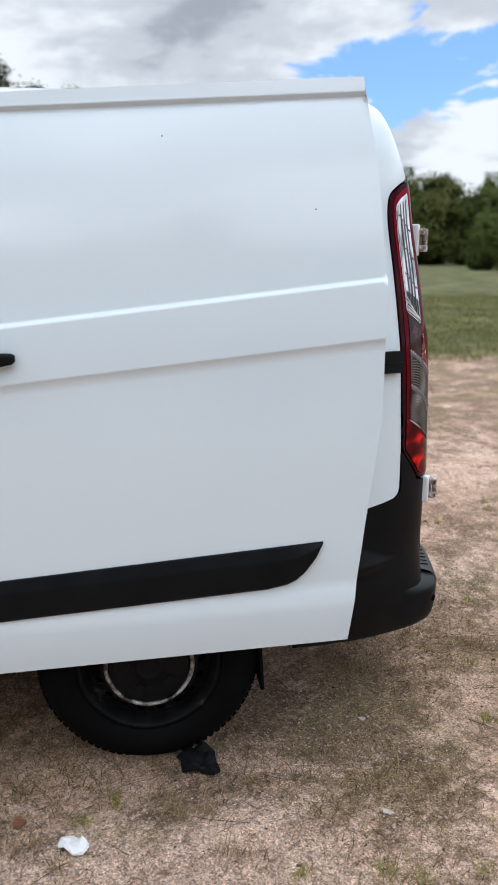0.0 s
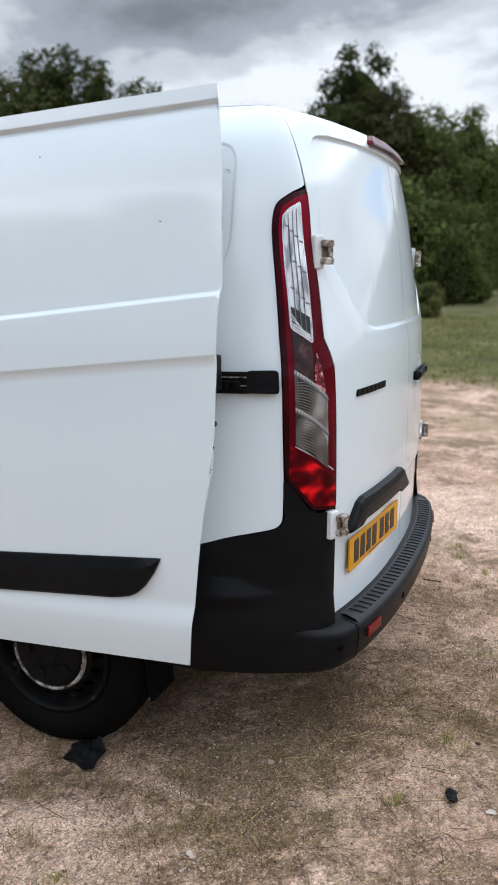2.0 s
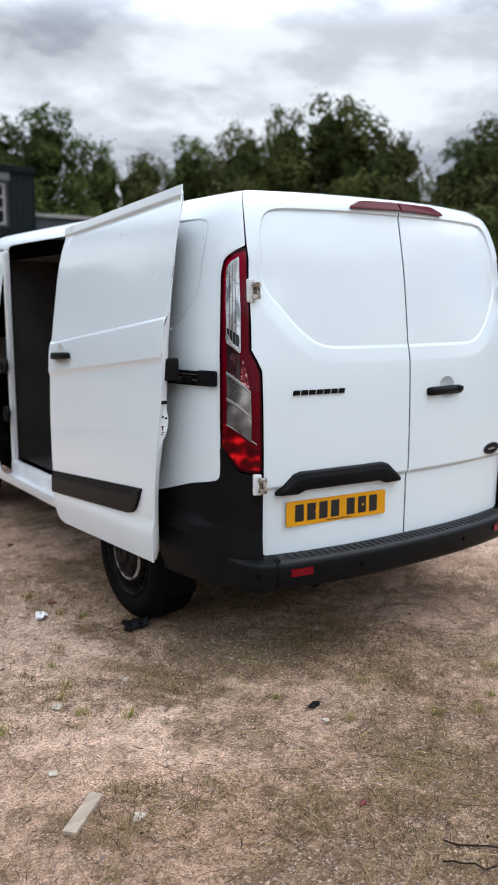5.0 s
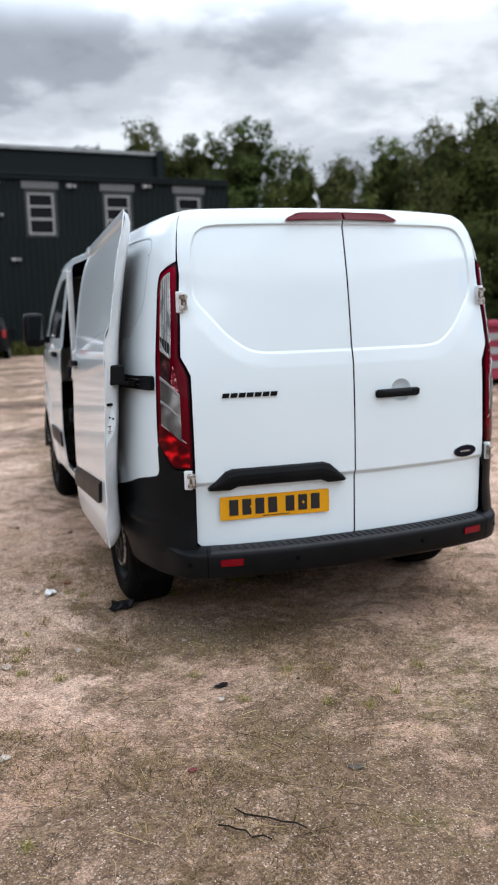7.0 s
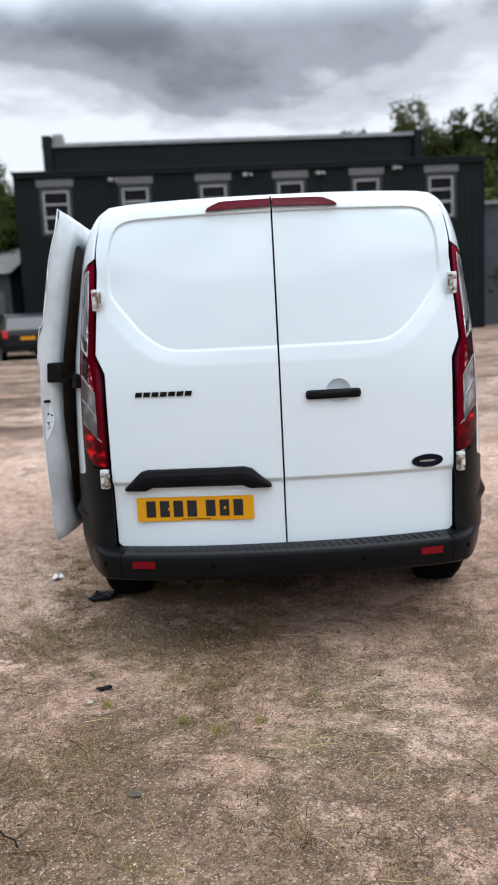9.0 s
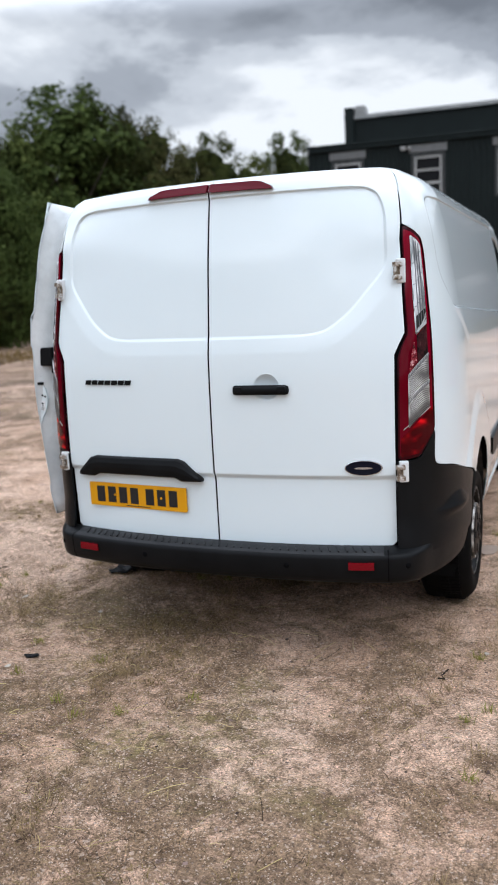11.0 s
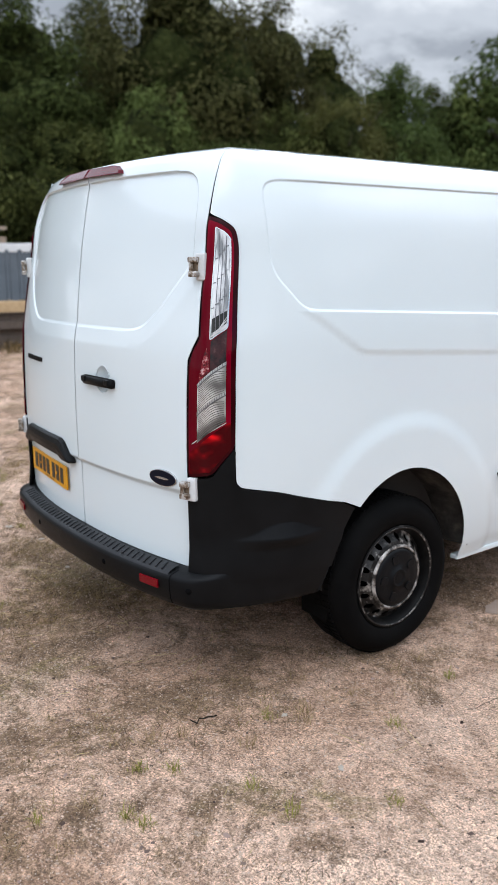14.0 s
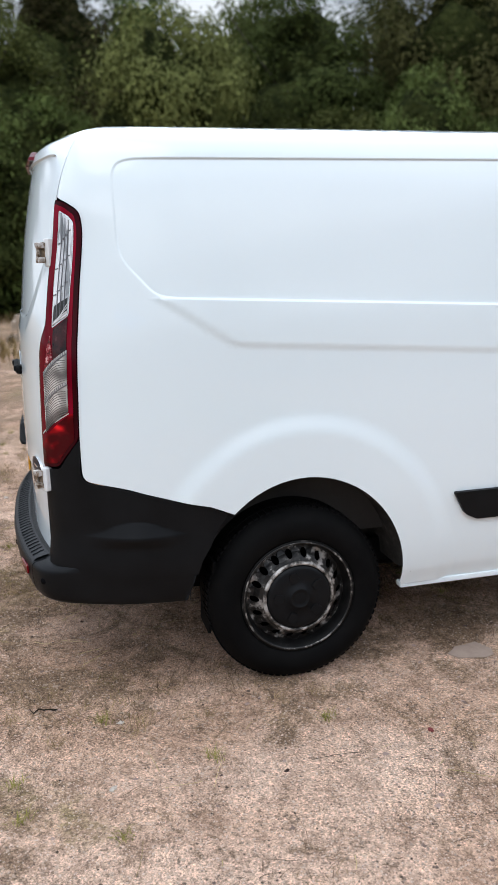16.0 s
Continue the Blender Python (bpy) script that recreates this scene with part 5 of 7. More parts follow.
for z_lip, tall, lip_mat in ((1.196, 0.012, RIM_DARK), (1.212, 0.004, HINGE_METAL), (1.242, 0.009, RIM_DARK), (1.236, 0.003, HINGE_METAL)):
    panel("rail_lip", [(u_at(0.215, 1.2), z_lip - tall / 2), (U0 + 1.48, z_lip - tall / 2), (U0 + 1.48, z_lip + tall / 2), (u_at(0.215, 1.2), z_lip + tall / 2)], lip_mat, rail, -1, out=0.016, thick=0.010, pressed=False)
panel("rail_end_cap", rounded([(u_at(0.138, 1.22), 1.190), (u_at(0.219, 1.22), 1.192), (u_at(0.219, 1.22), 1.255), (u_at(0.138, 1.22), 1.256)], 0.012), PLASTIC, rail, -1, out=0.024, thick=0.020, pressed=False)
panel("cap_rib", [(u_at(0.142, 1.22), 1.218), (u_at(0.205, 1.22), 1.218), (u_at(0.205, 1.22), 1.222), (u_at(0.142, 1.22), 1.222)], PLASTIC, rail, -1, out=0.0265, thick=0.004, pressed=False)


# ---- wheels ----
def bm_turn(bm, m):
    bm.transform(m)
    return bm


def wheel(parent, m, worn, ring):
    """A wheel that faces +x, centred at its outer rim plane."""
    R = 0.343
    prof = [(0.212, -0.008), (0.222, 0.004), (0.235, 0.012), (0.262, 0.020), (0.292, 0.018), (0.312, 0.006), (0.328, -0.010), (0.338, -0.026), (0.343, -0.045), (0.343, -0.175), (0.335, -0.205), (0.30, -0.225), (0.225, -0.21), (0.212, -0.19)]
    t = lathe(prof, 72, m, closed=False)
    hub = part("wheel", lathe([(0.16, -0.13), (0.196, -0.125), (0.200, -0.06), (0.203, -0.03), (0.212, -0.004), (0.222, 0.006), (0.222, 0.010), (0.214, 0.011), (0.206, 0.002), (0.198, -0.014), (0.192, -0.040)], 60, m), RIM_DARK, parent, "black steel wheel", smooth=True)
    part("tyre", t, RUBBER, hub, "worn black tyre", smooth=True)
    for k in range(84):
        a = 2 * math.pi * k / 84
        tb = bmesh.new()
        for off, x0, x1 in ((0.0, -0.072, -0.030), (0.02, -0.118, -0.080)):
            box(tb, x0, x1, -0.0088, 0.0088, R - 0.008, R + 0.0032, 0, pose(0, 0, 0, math.degrees(a + off)))
        tb.transform(m)
        part("tread_block", tb, RUBBER, hub)
    # slotted disc
    RH, HR = 0.1665, 0.0150
    holes = [[(RH * math.cos(a) + HR * (math.cos(a) * math.cos(b) - 0.85 * math.sin(a) * math.sin(b)), RH * math.sin(a) + HR * (math.sin(a) * math.cos(b) + 0.85 * math.cos(a) * math.sin(b))) for b in np.linspace(0, 2 * math.pi, 15)[:-1]] for a in np.linspace(0, 2 * math.pi, 19)[:-1]]
    circ = [(0.196 * math.cos(a), 0.196 * math.sin(a)) for a in np.linspace(0, 2 * math.pi, 73)[:-1]]
    inner = [(0.105 * math.cos(a), 0.105 * math.sin(a)) for a in np.linspace(0, 2 * math.pi, 41)[:-1]]
    hgt = curve_of([(0.09, 0.010), (0.130, 0.014), (0.142, 0.011), (0.150, 0.0), (0.166, -0.018), (0.182, -0.034), (0.197, -0.036)])
    disc = sheet(circ, holes + [inner], [], [], lambda y, z: m @ Vector((hgt(math.hypot(y, z)), y, z)), edge_step=0.010)
    bmesh.ops.recalc_face_normals(disc, faces=list(disc.faces))
    solid(part("slotted_disc", disc, STEEL if worn else RIM_DARK, hub, "scuffed slotted steel disc", smooth=False), 0.004)
    part("backing", lathe([(0.0, -0.075), (0.195, -0.075)], 32, m), BLACK, hub)
    part("hub_cap", lathe([(0.0, 0.026), (0.020, 0.027), (0.028, 0.025), (0.032, 0.030), (0.040, 0.030), (0.044, 0.022), (0.080, 0.024), (0.112, 0.022), (0.122, 0.017), (0.126, 0.010), (0.126, -0.004)], 56, m), PLASTIC, hub, "black plastic hub cap", smooth=True)
    for k in range(5):
        a = 2 * math.pi * k / 5 + 0.3
        pad = prism(rounded([(-0.013, 0.066), (0.017, 0.062), (0.022, 0.098), (-0.006, 0.108), (-0.017, 0.092)], 0.008, 3), -0.004, 0.0045, 0.0015)
        part("wheel_nut_cover", bm_turn(pad, m @ pose(0.0235, 0, 0, math.degrees(a)) @ pose(0, 0, 0, 0, 0, 90)), PLASTIC, hub)
    part("rim_lip", lathe([(0.2085, 0.0095), (0.2115, 0.0125), (0.2150, 0.0118), (0.2165, 0.0080)], 60, m), STEEL if worn else RIM_DARK, hub, "scraped rim lip", smooth=True)
    part("worn_ring", lathe([(0.127, 0.008), (0.1278, 0.0155), (0.133, 0.017), (0.138, 0.014), (0.1405, 0.007)], 56, m), WORN_STEEL if ring else RIM_DARK, hub, "scraped bare metal ring", smooth=True)


WHEEL_Z = 0.296
wheel(van, pose(0.968, 0.881, WHEEL_Z), True, True)
wheel(van, pose(-0.940, 0.906, WHEEL_Z, 0, 0, 180), False, True)
wheel(van, pose(0.935, FRONT_AXLE, WHEEL_Z), False, False)
wheel(van, pose(-0.935, FRONT_AXLE, WHEEL_Z, 0, 0, 180), False, False)

# ---- the open sliding door, slid back along the rail ----
SD_Y0, SD_Y1, SD_Z0, SD_Z1 = 0.27, 1.57, 0.392, 1.966


def sd_pose(p):
    """From the closed line of the side to where the door hangs: swung out at its rear, front end sagging."""
    t = (SD_Y1 - p.y) / (SD_Y1 - SD_Y0)
    return Vector((p.x - (0.080 + 0.045 * t), p.y, p.z + (t - 0.5) * 0.076))


def sd_skin(y, z, out=0.0, pressed=True):
    d = 0.0
    if pressed:
        c1, c2 = 1.426 - 0.060 * (y - 0.25), 1.274 - 0.056 * (y - 0.24)
        d -= 0.007 * smoothstep(c1 - 0.002, c1 + 0.010, z) * smoothstep(1.565, 1.545, y + max(0, z - 1.84) * 0.4)
        d += 0.011 * min(1.0, max(0.0, (z - c2 + 0.034) / 0.034)) ** 2 * smoothstep(c1 + 0.010, c1 - 0.002, z)
        d += 0.022 * smoothstep(1.914, 1.930, z)
        d += 0.015 * smoothstep(0.590, 0.515, z)
    w = side_w(min(z, 1.93)) - max(0, z - 1.93) * 0.15
    return sd_pose(Vector((-(w + d + out), y, z)))


sd_out = [(0.322, SD_Z0), (1.40, 0.384), (1.47, 0.40), (1.50, 0.44), (1.53, 0.67), (1.561, 1.10), (1.567, 1.37), (1.59, 1.80), (1.60, SD_Z1), (0.290, SD_Z1), (0.258, 1.75), (0.236, 1.45), (0.240, 1.26), (0.244, 1.05), (0.284, 0.75)]
SD_LINES = [[(y, 1.426 - 0.060 * (y - 0.25) + k) for y in np.arange(0.25, 1.56, 0.015)] for k in (-0.0045, 0.004, 0.0125)]
SD_LINES += [[(y, 1.274 - 0.056 * (y - 0.24) + k) for y in np.arange(0.25, 1.55, 0.015)] for k in (-0.036, -0.017, -0.003, 0.003)]
SD_LINES += [[(y, k) for y in np.arange(0.29, 1.59, 0.02)] for k in (1.913, 1.919, 1.925, 1.931)]
slide = skin("sliding_door", sd_out, [], steps(0.22, 1.60, 0.03), steps(0.38, 1.966, 0.03, ((1.18, 1.29, 0.006), (1.33, 1.455, 0.006), (1.895, 1.94, 0.005))), lambda y, z: sd_skin(y, z), True, 0.004, WHITE, van, "white sliding side door standing open", creases=SD_LINES)
# inner pressing, with a rounded inset face
inner_o = [(0.45, 0.47), (1.38, 0.47), (1.46, 0.55), (1.50, 1.30), (1.44, 1.80), (0.43, 1.83), (0.40, 1.45), (0.345, 1.24), (0.335, 1.02), (0.41, 0.80)]


def blend_loop(n=120):
    a, b = [], []
    ra, rb = refine(sd_out, 0.004), refine(rounded(inner_o, 0.05), 0.004)
    ca, cb = (0.91, 1.17), (0.91, 1.15)
    for k in range(n):
        th = -math.pi + 2 * math.pi * k / n
        f = lambda c, q: min(q, key=lambda p: abs((math.atan2((p[1] - c[1]) * 0.83, p[0] - c[0]) - th + math.pi) % (2 * math.pi) - math.pi))
        a.append(f(ca, ra))
        b.append(f(cb, rb))
    return a, b


la, lb = blend_loop()
bm = bmesh.new()
loops = []
for lay in ((0.02, -0.0045), (0.10, -0.012), (0.30, -0.040), (0.60, -0.062), (1.0, -0.080), (1.0, -0.062)):
    k, o = lay
    loops.append([bm.verts.new(sd_skin(p[0] + (q[0] - p[0]) * k, p[1] + (q[1] - p[1]) * k, o, o > -0.01)) for p, q in zip(la, lb)])
for p, q in zip(loops, loops[1:]):
    for i in range(len(p)):
        j = (i + 1) % len(p)
        bm.faces.new((p[i], p[j], q[j], q[i]))
bmesh.ops.recalc_face_normals(bm, faces=list(bm.faces))
part("inner_frame", bm, WHITE_IN, slide, "white inner door pressing", smooth=True)
in_poly = rounded(inner_o, 0.05)
bm = sheet(in_poly, [], steps(0.3, 1.5, 0.1), steps(0.45, 1.85, 0.06), lambda y, z: sd_skin(y, z, -0.062, False), flip=False, edge_step=0.04)
part("inner_board", bm, PLY, slide, "brown ply inner board", smooth=True)
# strip, handle, rear edge fittings
STRIP_LOW = [(0.405, 0.704), (0.425, 0.664), (0.455, 0.622), (0.480, 0.600), (0.505, 0.588), (0.56, 0.579), (1.516, 0.546)]
STRIP_TOP = [(0.405, 0.709), (0.430, 0.708), (1.516, 0.662)]
bm = bmesh.new()
cols = []
for y in [0.405, 0.412, 0.425, 0.44, 0.455, 0.468, 0.48, 0.492, 0.505, 0.53, 0.56] + list(np.linspace(0.60, 1.516, 24)):
    zb, zt = (float(np.interp(y, [p[0] for p in ln], [p[1] for p in ln])) for ln in (STRIP_LOW, STRIP_TOP))
    end = smoothstep(0.400, 0.430, y)
    cols.append([bm.verts.new(sd_skin(y, zb + (zt - zb) * f, o * (0.4 + 0.6 * end) if o > 0 else o)) for f, o in ((0.0, -0.004), (0.0, 0.010), (0.05, 0.015), (0.64, 0.017), (0.70, 0.016), (0.97, 0.006), (1.0, 0.004), (1.0, -0.004))])
for p, q in zip(cols, cols[1:]):
    for i in range(7):
        bm.faces.new((p[i], p[i + 1], q[i + 1], q[i]))
bm.faces.new(cols[0][::-1])
bm.faces.new(cols[-1])
bmesh.ops.recalc_face_normals(bm, faces=list(bm.faces))
part("rubbing_strip", bm, PLASTIC, slide, "black side strip")
hb = boxes((-0.5, 0.5, -0.5, 0.5, -0.5, 0.5))
bmesh.ops.bevel(hb, geom=list(hb.edges), offset=0.28, segments=3, affect="EDGES", profile=0.6)
for v in hb.verts:
    p = sd_skin(1.355 + v.co.y * 0.245, 1.285 + v.co.z * 0.036, 0.036 + v.co.x * -0.028 - 0.05 * v.co.y ** 2, False)
    v.co = p
bmesh.ops.recalc_face_normals(hb, faces=list(hb.faces))
part("door_handle", hb, PLASTIC, slide, "black door handle", smooth=True)
p = sd_skin(1.36, 1.300, 0.003)
part("handle_cup", lathe([(0.0, 0.010), (0.030, 0.004), (0.043, -0.004), (0.047, -0.006)], 30, Matrix.Translation(p) @ pose(0, 0, 0, 0, 0, 0)), WHITE_IN, slide, smooth=True)
part("roller_arm", boxes((-1.085, -1.006, 0.262, 0.315, 1.212, 1.304), bevel=0.008), PLASTIC, slide, "black roller bracket", smooth=False)
part("roller_link", boxes((-1.02, -0.915, 0.268, 0.300, 1.206, 1.226), bevel=0.006), PLASTIC, slide)
for ry in (0.235, 0.262):
    part("roller", lathe([(0.0, -0.012), (0.013, -0.012), (0.014, -0.008), (0.014, 0.008), (0.013, 0.012), (0.0, 0.012)], 18, pose(-0.975, ry, 1.216, 0, 90, 0)), RUBBER, slide, "small black guide roller")
# rounded white flange on the rear edge, with bolts, lock and label
inner_x = [sd_skin(0.272, z, -0.006).x for z in (0.925, 1.235)]
flange = prism(rounded([(inner_x[0], 0.912), (-1.100, 0.945), (-1.074, 0.985), (-1.061, 1.025), (-1.059, 1.060), (-1.067, 1.100), (-1.080, 1.122), (-1.074, 1.140), (-1.072, 1.185), (-1.078, 1.235), (inner_x[1], 1.240)], 0.010, 3), 0.266, 0.278)
part("latch_flange", flange, WHITE, slide, "rounded white latch flange")
part("lock_striker", boxes((-1.100, -1.070, 0.250, 0.268, 1.118, 1.132), bevel=0.004), PLASTIC, slide, "black door lock")
for bx, bz in ((-1.088, 1.215), (-1.084, 1.160), (-1.086, 1.064), (-1.070, 1.058)):
    part("bolt_head", lathe([(0.0, -0.003), (0.0045, -0.002), (0.0052, 0.004)], 12, pose(bx, 0.264, bz, 0, 0, 90)), BLACK, slide)
stick = part("warning_label", boxes((-1.100, -1.074, 0.2640, 0.2660, 0.985, 1.036)), WHITE_IN, slide, "small white warning label")
for x0, x1, z0, z1 in ((-1.096, -1.081, 1.022, 1.026), (-1.090, -1.086, 1.006, 1.022), (-1.096, -1.079, 0.998, 1.001), (-1.096, -1.085, 0.990, 0.993)):
    part("label_bar", boxes((x0, x1, 0.2628, 0.2638, z0, z1)), BLACK, stick)
for cy, cz in ((0.835, 1.835), (0.428, 1.625)):
    q = sd_skin(cy, cz, 0.0008)
    part("paint_chip", lathe([(0.0, -0.001), (0.0018, -0.001), (0.002, 0.001)], 8, Matrix.Translation(q)), BLACK, slide, "tiny dark paint chip")


# ---- trees ----
rng = random.Random(7)


def crown_mesh(seed, height, width, low, leaves, size, lobes=14):
    """A crown of many small leaves on uneven clumps; its foot is at z = 0. Returns points, faces, normals, and how many
    faces are dark filler cores.
    """
    r = random.Random(seed)
    reach = lambda t: width / 2 * (math.sin(math.pi * min(1, 0.24 + 0.70 * t)) ** 0.75)
    mid = Vector((0, 0, low + (height - low) * 0.45))
    co, no, faces = [], [], []
    for k in range(lobes):                       # opaque filler cores, coloured dark for the shade inside the crown
        t = (k + 0.5) / lobes * 0.86
        rad, a = reach(t), r.uniform(0, 6.28)
        off, br = rad * r.uniform(0.10, 0.36), rad * 0.36
        c = Vector((off * math.cos(a), off * math.sin(a), max(br * 0.6, low + (height - low) * t)))
        core = bmesh.new()
        bmesh.ops.create_icosphere(core, subdivisions=2, radius=br)
        core.verts.index_update()
        s0 = len(co)
        for v in core.verts:
            q = c + v.co * (1 + 0.7 * noise.noise(v.co * (2.6 / br) + c))
            q.z = max(q.z, 0.05)
            co.append(tuple(q))
            no.append(tuple(v.co.normalized()))
        faces += [tuple(s0 + v.index for v in f.verts) for f in core.faces]
        core.free()
    inner = len(faces)
    clumps = []
    for k in range(lobes * 6):
        t = (k + r.random()) / (lobes * 6)
        rad, a = reach(t), r.uniform(0, 6.28)
        br = (rad * r.uniform(0.13, 0.32) + 0.025 * width)
        off = max(0.0, rad * (0.35 + 0.65 * math.sqrt(r.random())) - br * 0.6)
        clumps.append((Vector((off * math.cos(a), off * math.sin(a), min(low + (height - low) * t, height - br * r.uniform(0.3, 1.0)))), br))
    tot = sum(b[1] ** 2 for b in clumps)
    for c, br in clumps:
        for _ in range(int(leaves * br * br / tot)):
            d = Vector((r.gauss(0, 1), r.gauss(0, 1), r.gauss(0.25, 1))).normalized()
            p = c + Vector((d.x, d.y, d.z * 0.8)) * br * min(1.9, 0.55 + abs(r.gauss(0.28, 0.30)))
            if p.z < 0.05:
                p.z = r.uniform(0.05, 0.5)
            n = (d * 0.8 + (p - mid).normalized() * 0.5 + Vector((r.gauss(0, 0.30), r.gauss(0, 0.30), r.gauss(0.12, 0.30)))).normalized()
            t1 = n.orthogonal().normalized()
            t1.rotate(Matrix.Rotation(r.uniform(0, 6.28), 3, n))
            t2 = n.cross(t1)
            s = size * r.uniform(0.6, 1.35)
            o = len(co)
            co += [tuple(p + t1 * s), tuple(p + t2 * s * 0.55), tuple(p - t1 * s * 0.8), tuple(p - t2 * s * 0.45)]
            no += [tuple(n)] * 4
            faces.append((o, o + 1, o + 2, o + 3))
    return co, faces, no, inner


def trunk_mesh(seed, height, radius):
    r = random.Random(seed)
    bm = bmesh.new()

    def limb(p0, p1, r0, r1, n=7):
        d = (p1 - p0).normalized()
        t1 = d.orthogonal().normalized()
        t2 = d.cross(t1)
        a = [bm.verts.new(p0 + (t1 * math.cos(6.283 * k / n) + t2 * math.sin(6.283 * k / n)) * r0) for k in range(n)]
        b = [bm.verts.new(p1 + (t1 * math.cos(6.283 * k / n) + t2 * math.sin(6.283 * k / n)) * r1) for k in range(n)]
        for k in range(n):
            bm.faces.new((a[k], a[(k + 1) % n], b[(k + 1) % n], b[k]))
    p = Vector((0, 0, -0.1))
    q = Vector((r.uniform(-.2, .2), r.uniform(-.2, .2), height * 0.4))
    limb(p, q, radius, radius * 0.7)
    top = Vector((q.x * 1.8, q.y * 1.8, height * 0.85))
    limb(q, top, radius * 0.7, radius * 0.12)
    for k in range(6):
        a = r.uniform(0, 6.28)
        st = p.lerp(q, r.uniform(0.6, 1.0)) if k < 3 else q.lerp(top, r.uniform(0.1, 0.6))
        limb(st, st + Vector((math.cos(a) * height * 0.2, math.sin(a) * height * 0.2, height * r.uniform(0.12, 0.28))), radius * 0.38, radius * 0.06, 5)
    return bm


def make_tree(name, seed, h, w, low, leaves, size, leaf, label, cat, lobes=14):
    t = thing(name, label, cat, group="trees round the yard")
    co, faces, no, inner = crown_mesh(seed, h, w, low, leaves, size, lobes)
    me = bpy.data.meshes.new("crown")
    me.from_pydata(co, [], faces)
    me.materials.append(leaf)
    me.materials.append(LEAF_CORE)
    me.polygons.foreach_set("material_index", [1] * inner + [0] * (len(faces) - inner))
    me.polygons.foreach_set("use_smooth", [True] * len(faces))
    me.normals_split_custom_set_from_vertices(no)
    new("crown", me).parent = t
    part("trunk", trunk_mesh(seed, h, h * 0.018), BARK, t)
    return t


protos = [make_tree("tree", 11, 10, 7.0, 0.6, 15000, 0.125, LEAF_MID, "green broadleaf tree at the yard's edge", "tree", 13),
          make_tree("tree", 12, 10, 6.0, 0.6, 15000, 0.118, LEAF_DARK, "dark green broadleaf tree at the yard's edge", "tree", 12),
          make_tree("tree", 13, 10, 8.0, 0.5, 15000, 0.125, LEAF_OLIVE, "wide olive green tree at the yard's edge", "tree", 14),
          make_tree("tree", 14, 10, 3.6, 0.9, 8000, 0.13, LEAF_MID, "slender green tree with a ragged crown", "tree", 11)]
bushes = [make_tree("bush", 21, 5, 5.6, 0.2, 8000, 0.105, LEAF_PALE, "pale green willow bush on rough grass", "bush", 12),
          make_tree("bush", 22, 5, 5.0, 0.2, 8000, 0.105, LEAF_MID, "green leafy bush on rough grass", "bush", 11),
          make_tree("bush", 23, 5, 6.0, 0.15, 8000, 0.11, LEAF_DARK, "dense dark green bush on rough grass", "bush", 12)]
near_trees = [make_tree("tree", 31, 10, 7.0, 0.6, 44000, 0.074, LEAF_MID, "green broadleaf tree behind the fence", "tree", 14),
              make_tree("tree", 32, 10, 7.0, 0.5, 44000, 0.074, LEAF_DARK, "wide dark green tree behind the fence", "tree", 15),
              make_tree("tree", 33, 10, 7.4, 0.5, 44000, 0.070, LEAF_OLIVE, "tall olive brown tree behind the fence", "tree", 16),
              make_tree("tree", 34, 10, 5.0, 2.2, 11000, 0.068, LEAF_PALE, "sparse pale tree with gaps in its crown", "tree", 16)]
near_bushes = [make_tree("bush", 41, 5, 5.2, 0.2, 40000, 0.050, LEAF_PALE, "pale green willow bush behind the fence", "bush", 9),
               make_tree("bush", 42, 5, 5.4, 0.2, 22000, 0.060, LEAF_DARK, "dense dark green bush behind the fence", "bush", 12),
               make_tree("bush", 43, 5, 5.2, 0.2, 22000, 0.058, LEAF_MID, "rounded green bush behind the fence", "bush", 10)]
used = set()


def plant(kinds, i, x, y, h, hp, spread=1.0):
    proto = kinds[i]
    k = h / hp
    m = pose(x, y, -0.05, 0, 0, rng.uniform(0, 360)) @ Matrix.Diagonal((k * spread, k * spread, k, 1))
    if proto not in used:
        used.add(proto)
        proto.matrix_world = m
    else:
        o = proto.copy()
        scene.collection.objects.link(o)
        for c in proto.children:
            cc = c.copy()
            scene.collection.objects.link(cc)
            cc.parent = o
        o.matrix_world = m


SKYLINE = [(-110, 14.5), (-96, 15.0), (-82, 15.6), (-76, 15.4), (-65, 15.6), (-55, 16.2), (-50, 15.2), (-47.5, 12.3), (-44, 12), (-39, 9.6), (-36, 11.6), (-30, 11.8), (-25, 9.2), (-21, 8.2), (-17, 8), (8, 11), (12.5, 12.3), (17, 11), (21.5, 11.3), (28, 8.9), (34, 10.4), (39, 11.9), (44, 10.6), (46.5, 9.4), (51, 12.1), (59, 13.6), (64, 10.6), (66.5, 9.0), (72, 10), (77, 12.6), (80, 10.5), (88, 9.5), (94, 9.2), (100, 7.4), (108, 5.7), (116, 4.4)]
DISTANCE = [(-96, 27), (-60, 29), (-48, 32), (-38, 40), (-15, 48), (8, 60), (20, 56), (40, 54), (48, 43), (62, 41), (68, 50), (78, 44), (95, 48), (116, 55)]


def eye_for(az):
    a = radians(az)
    return -3.4 * math.sin(a), -3.6 * math.cos(a) + 0.4


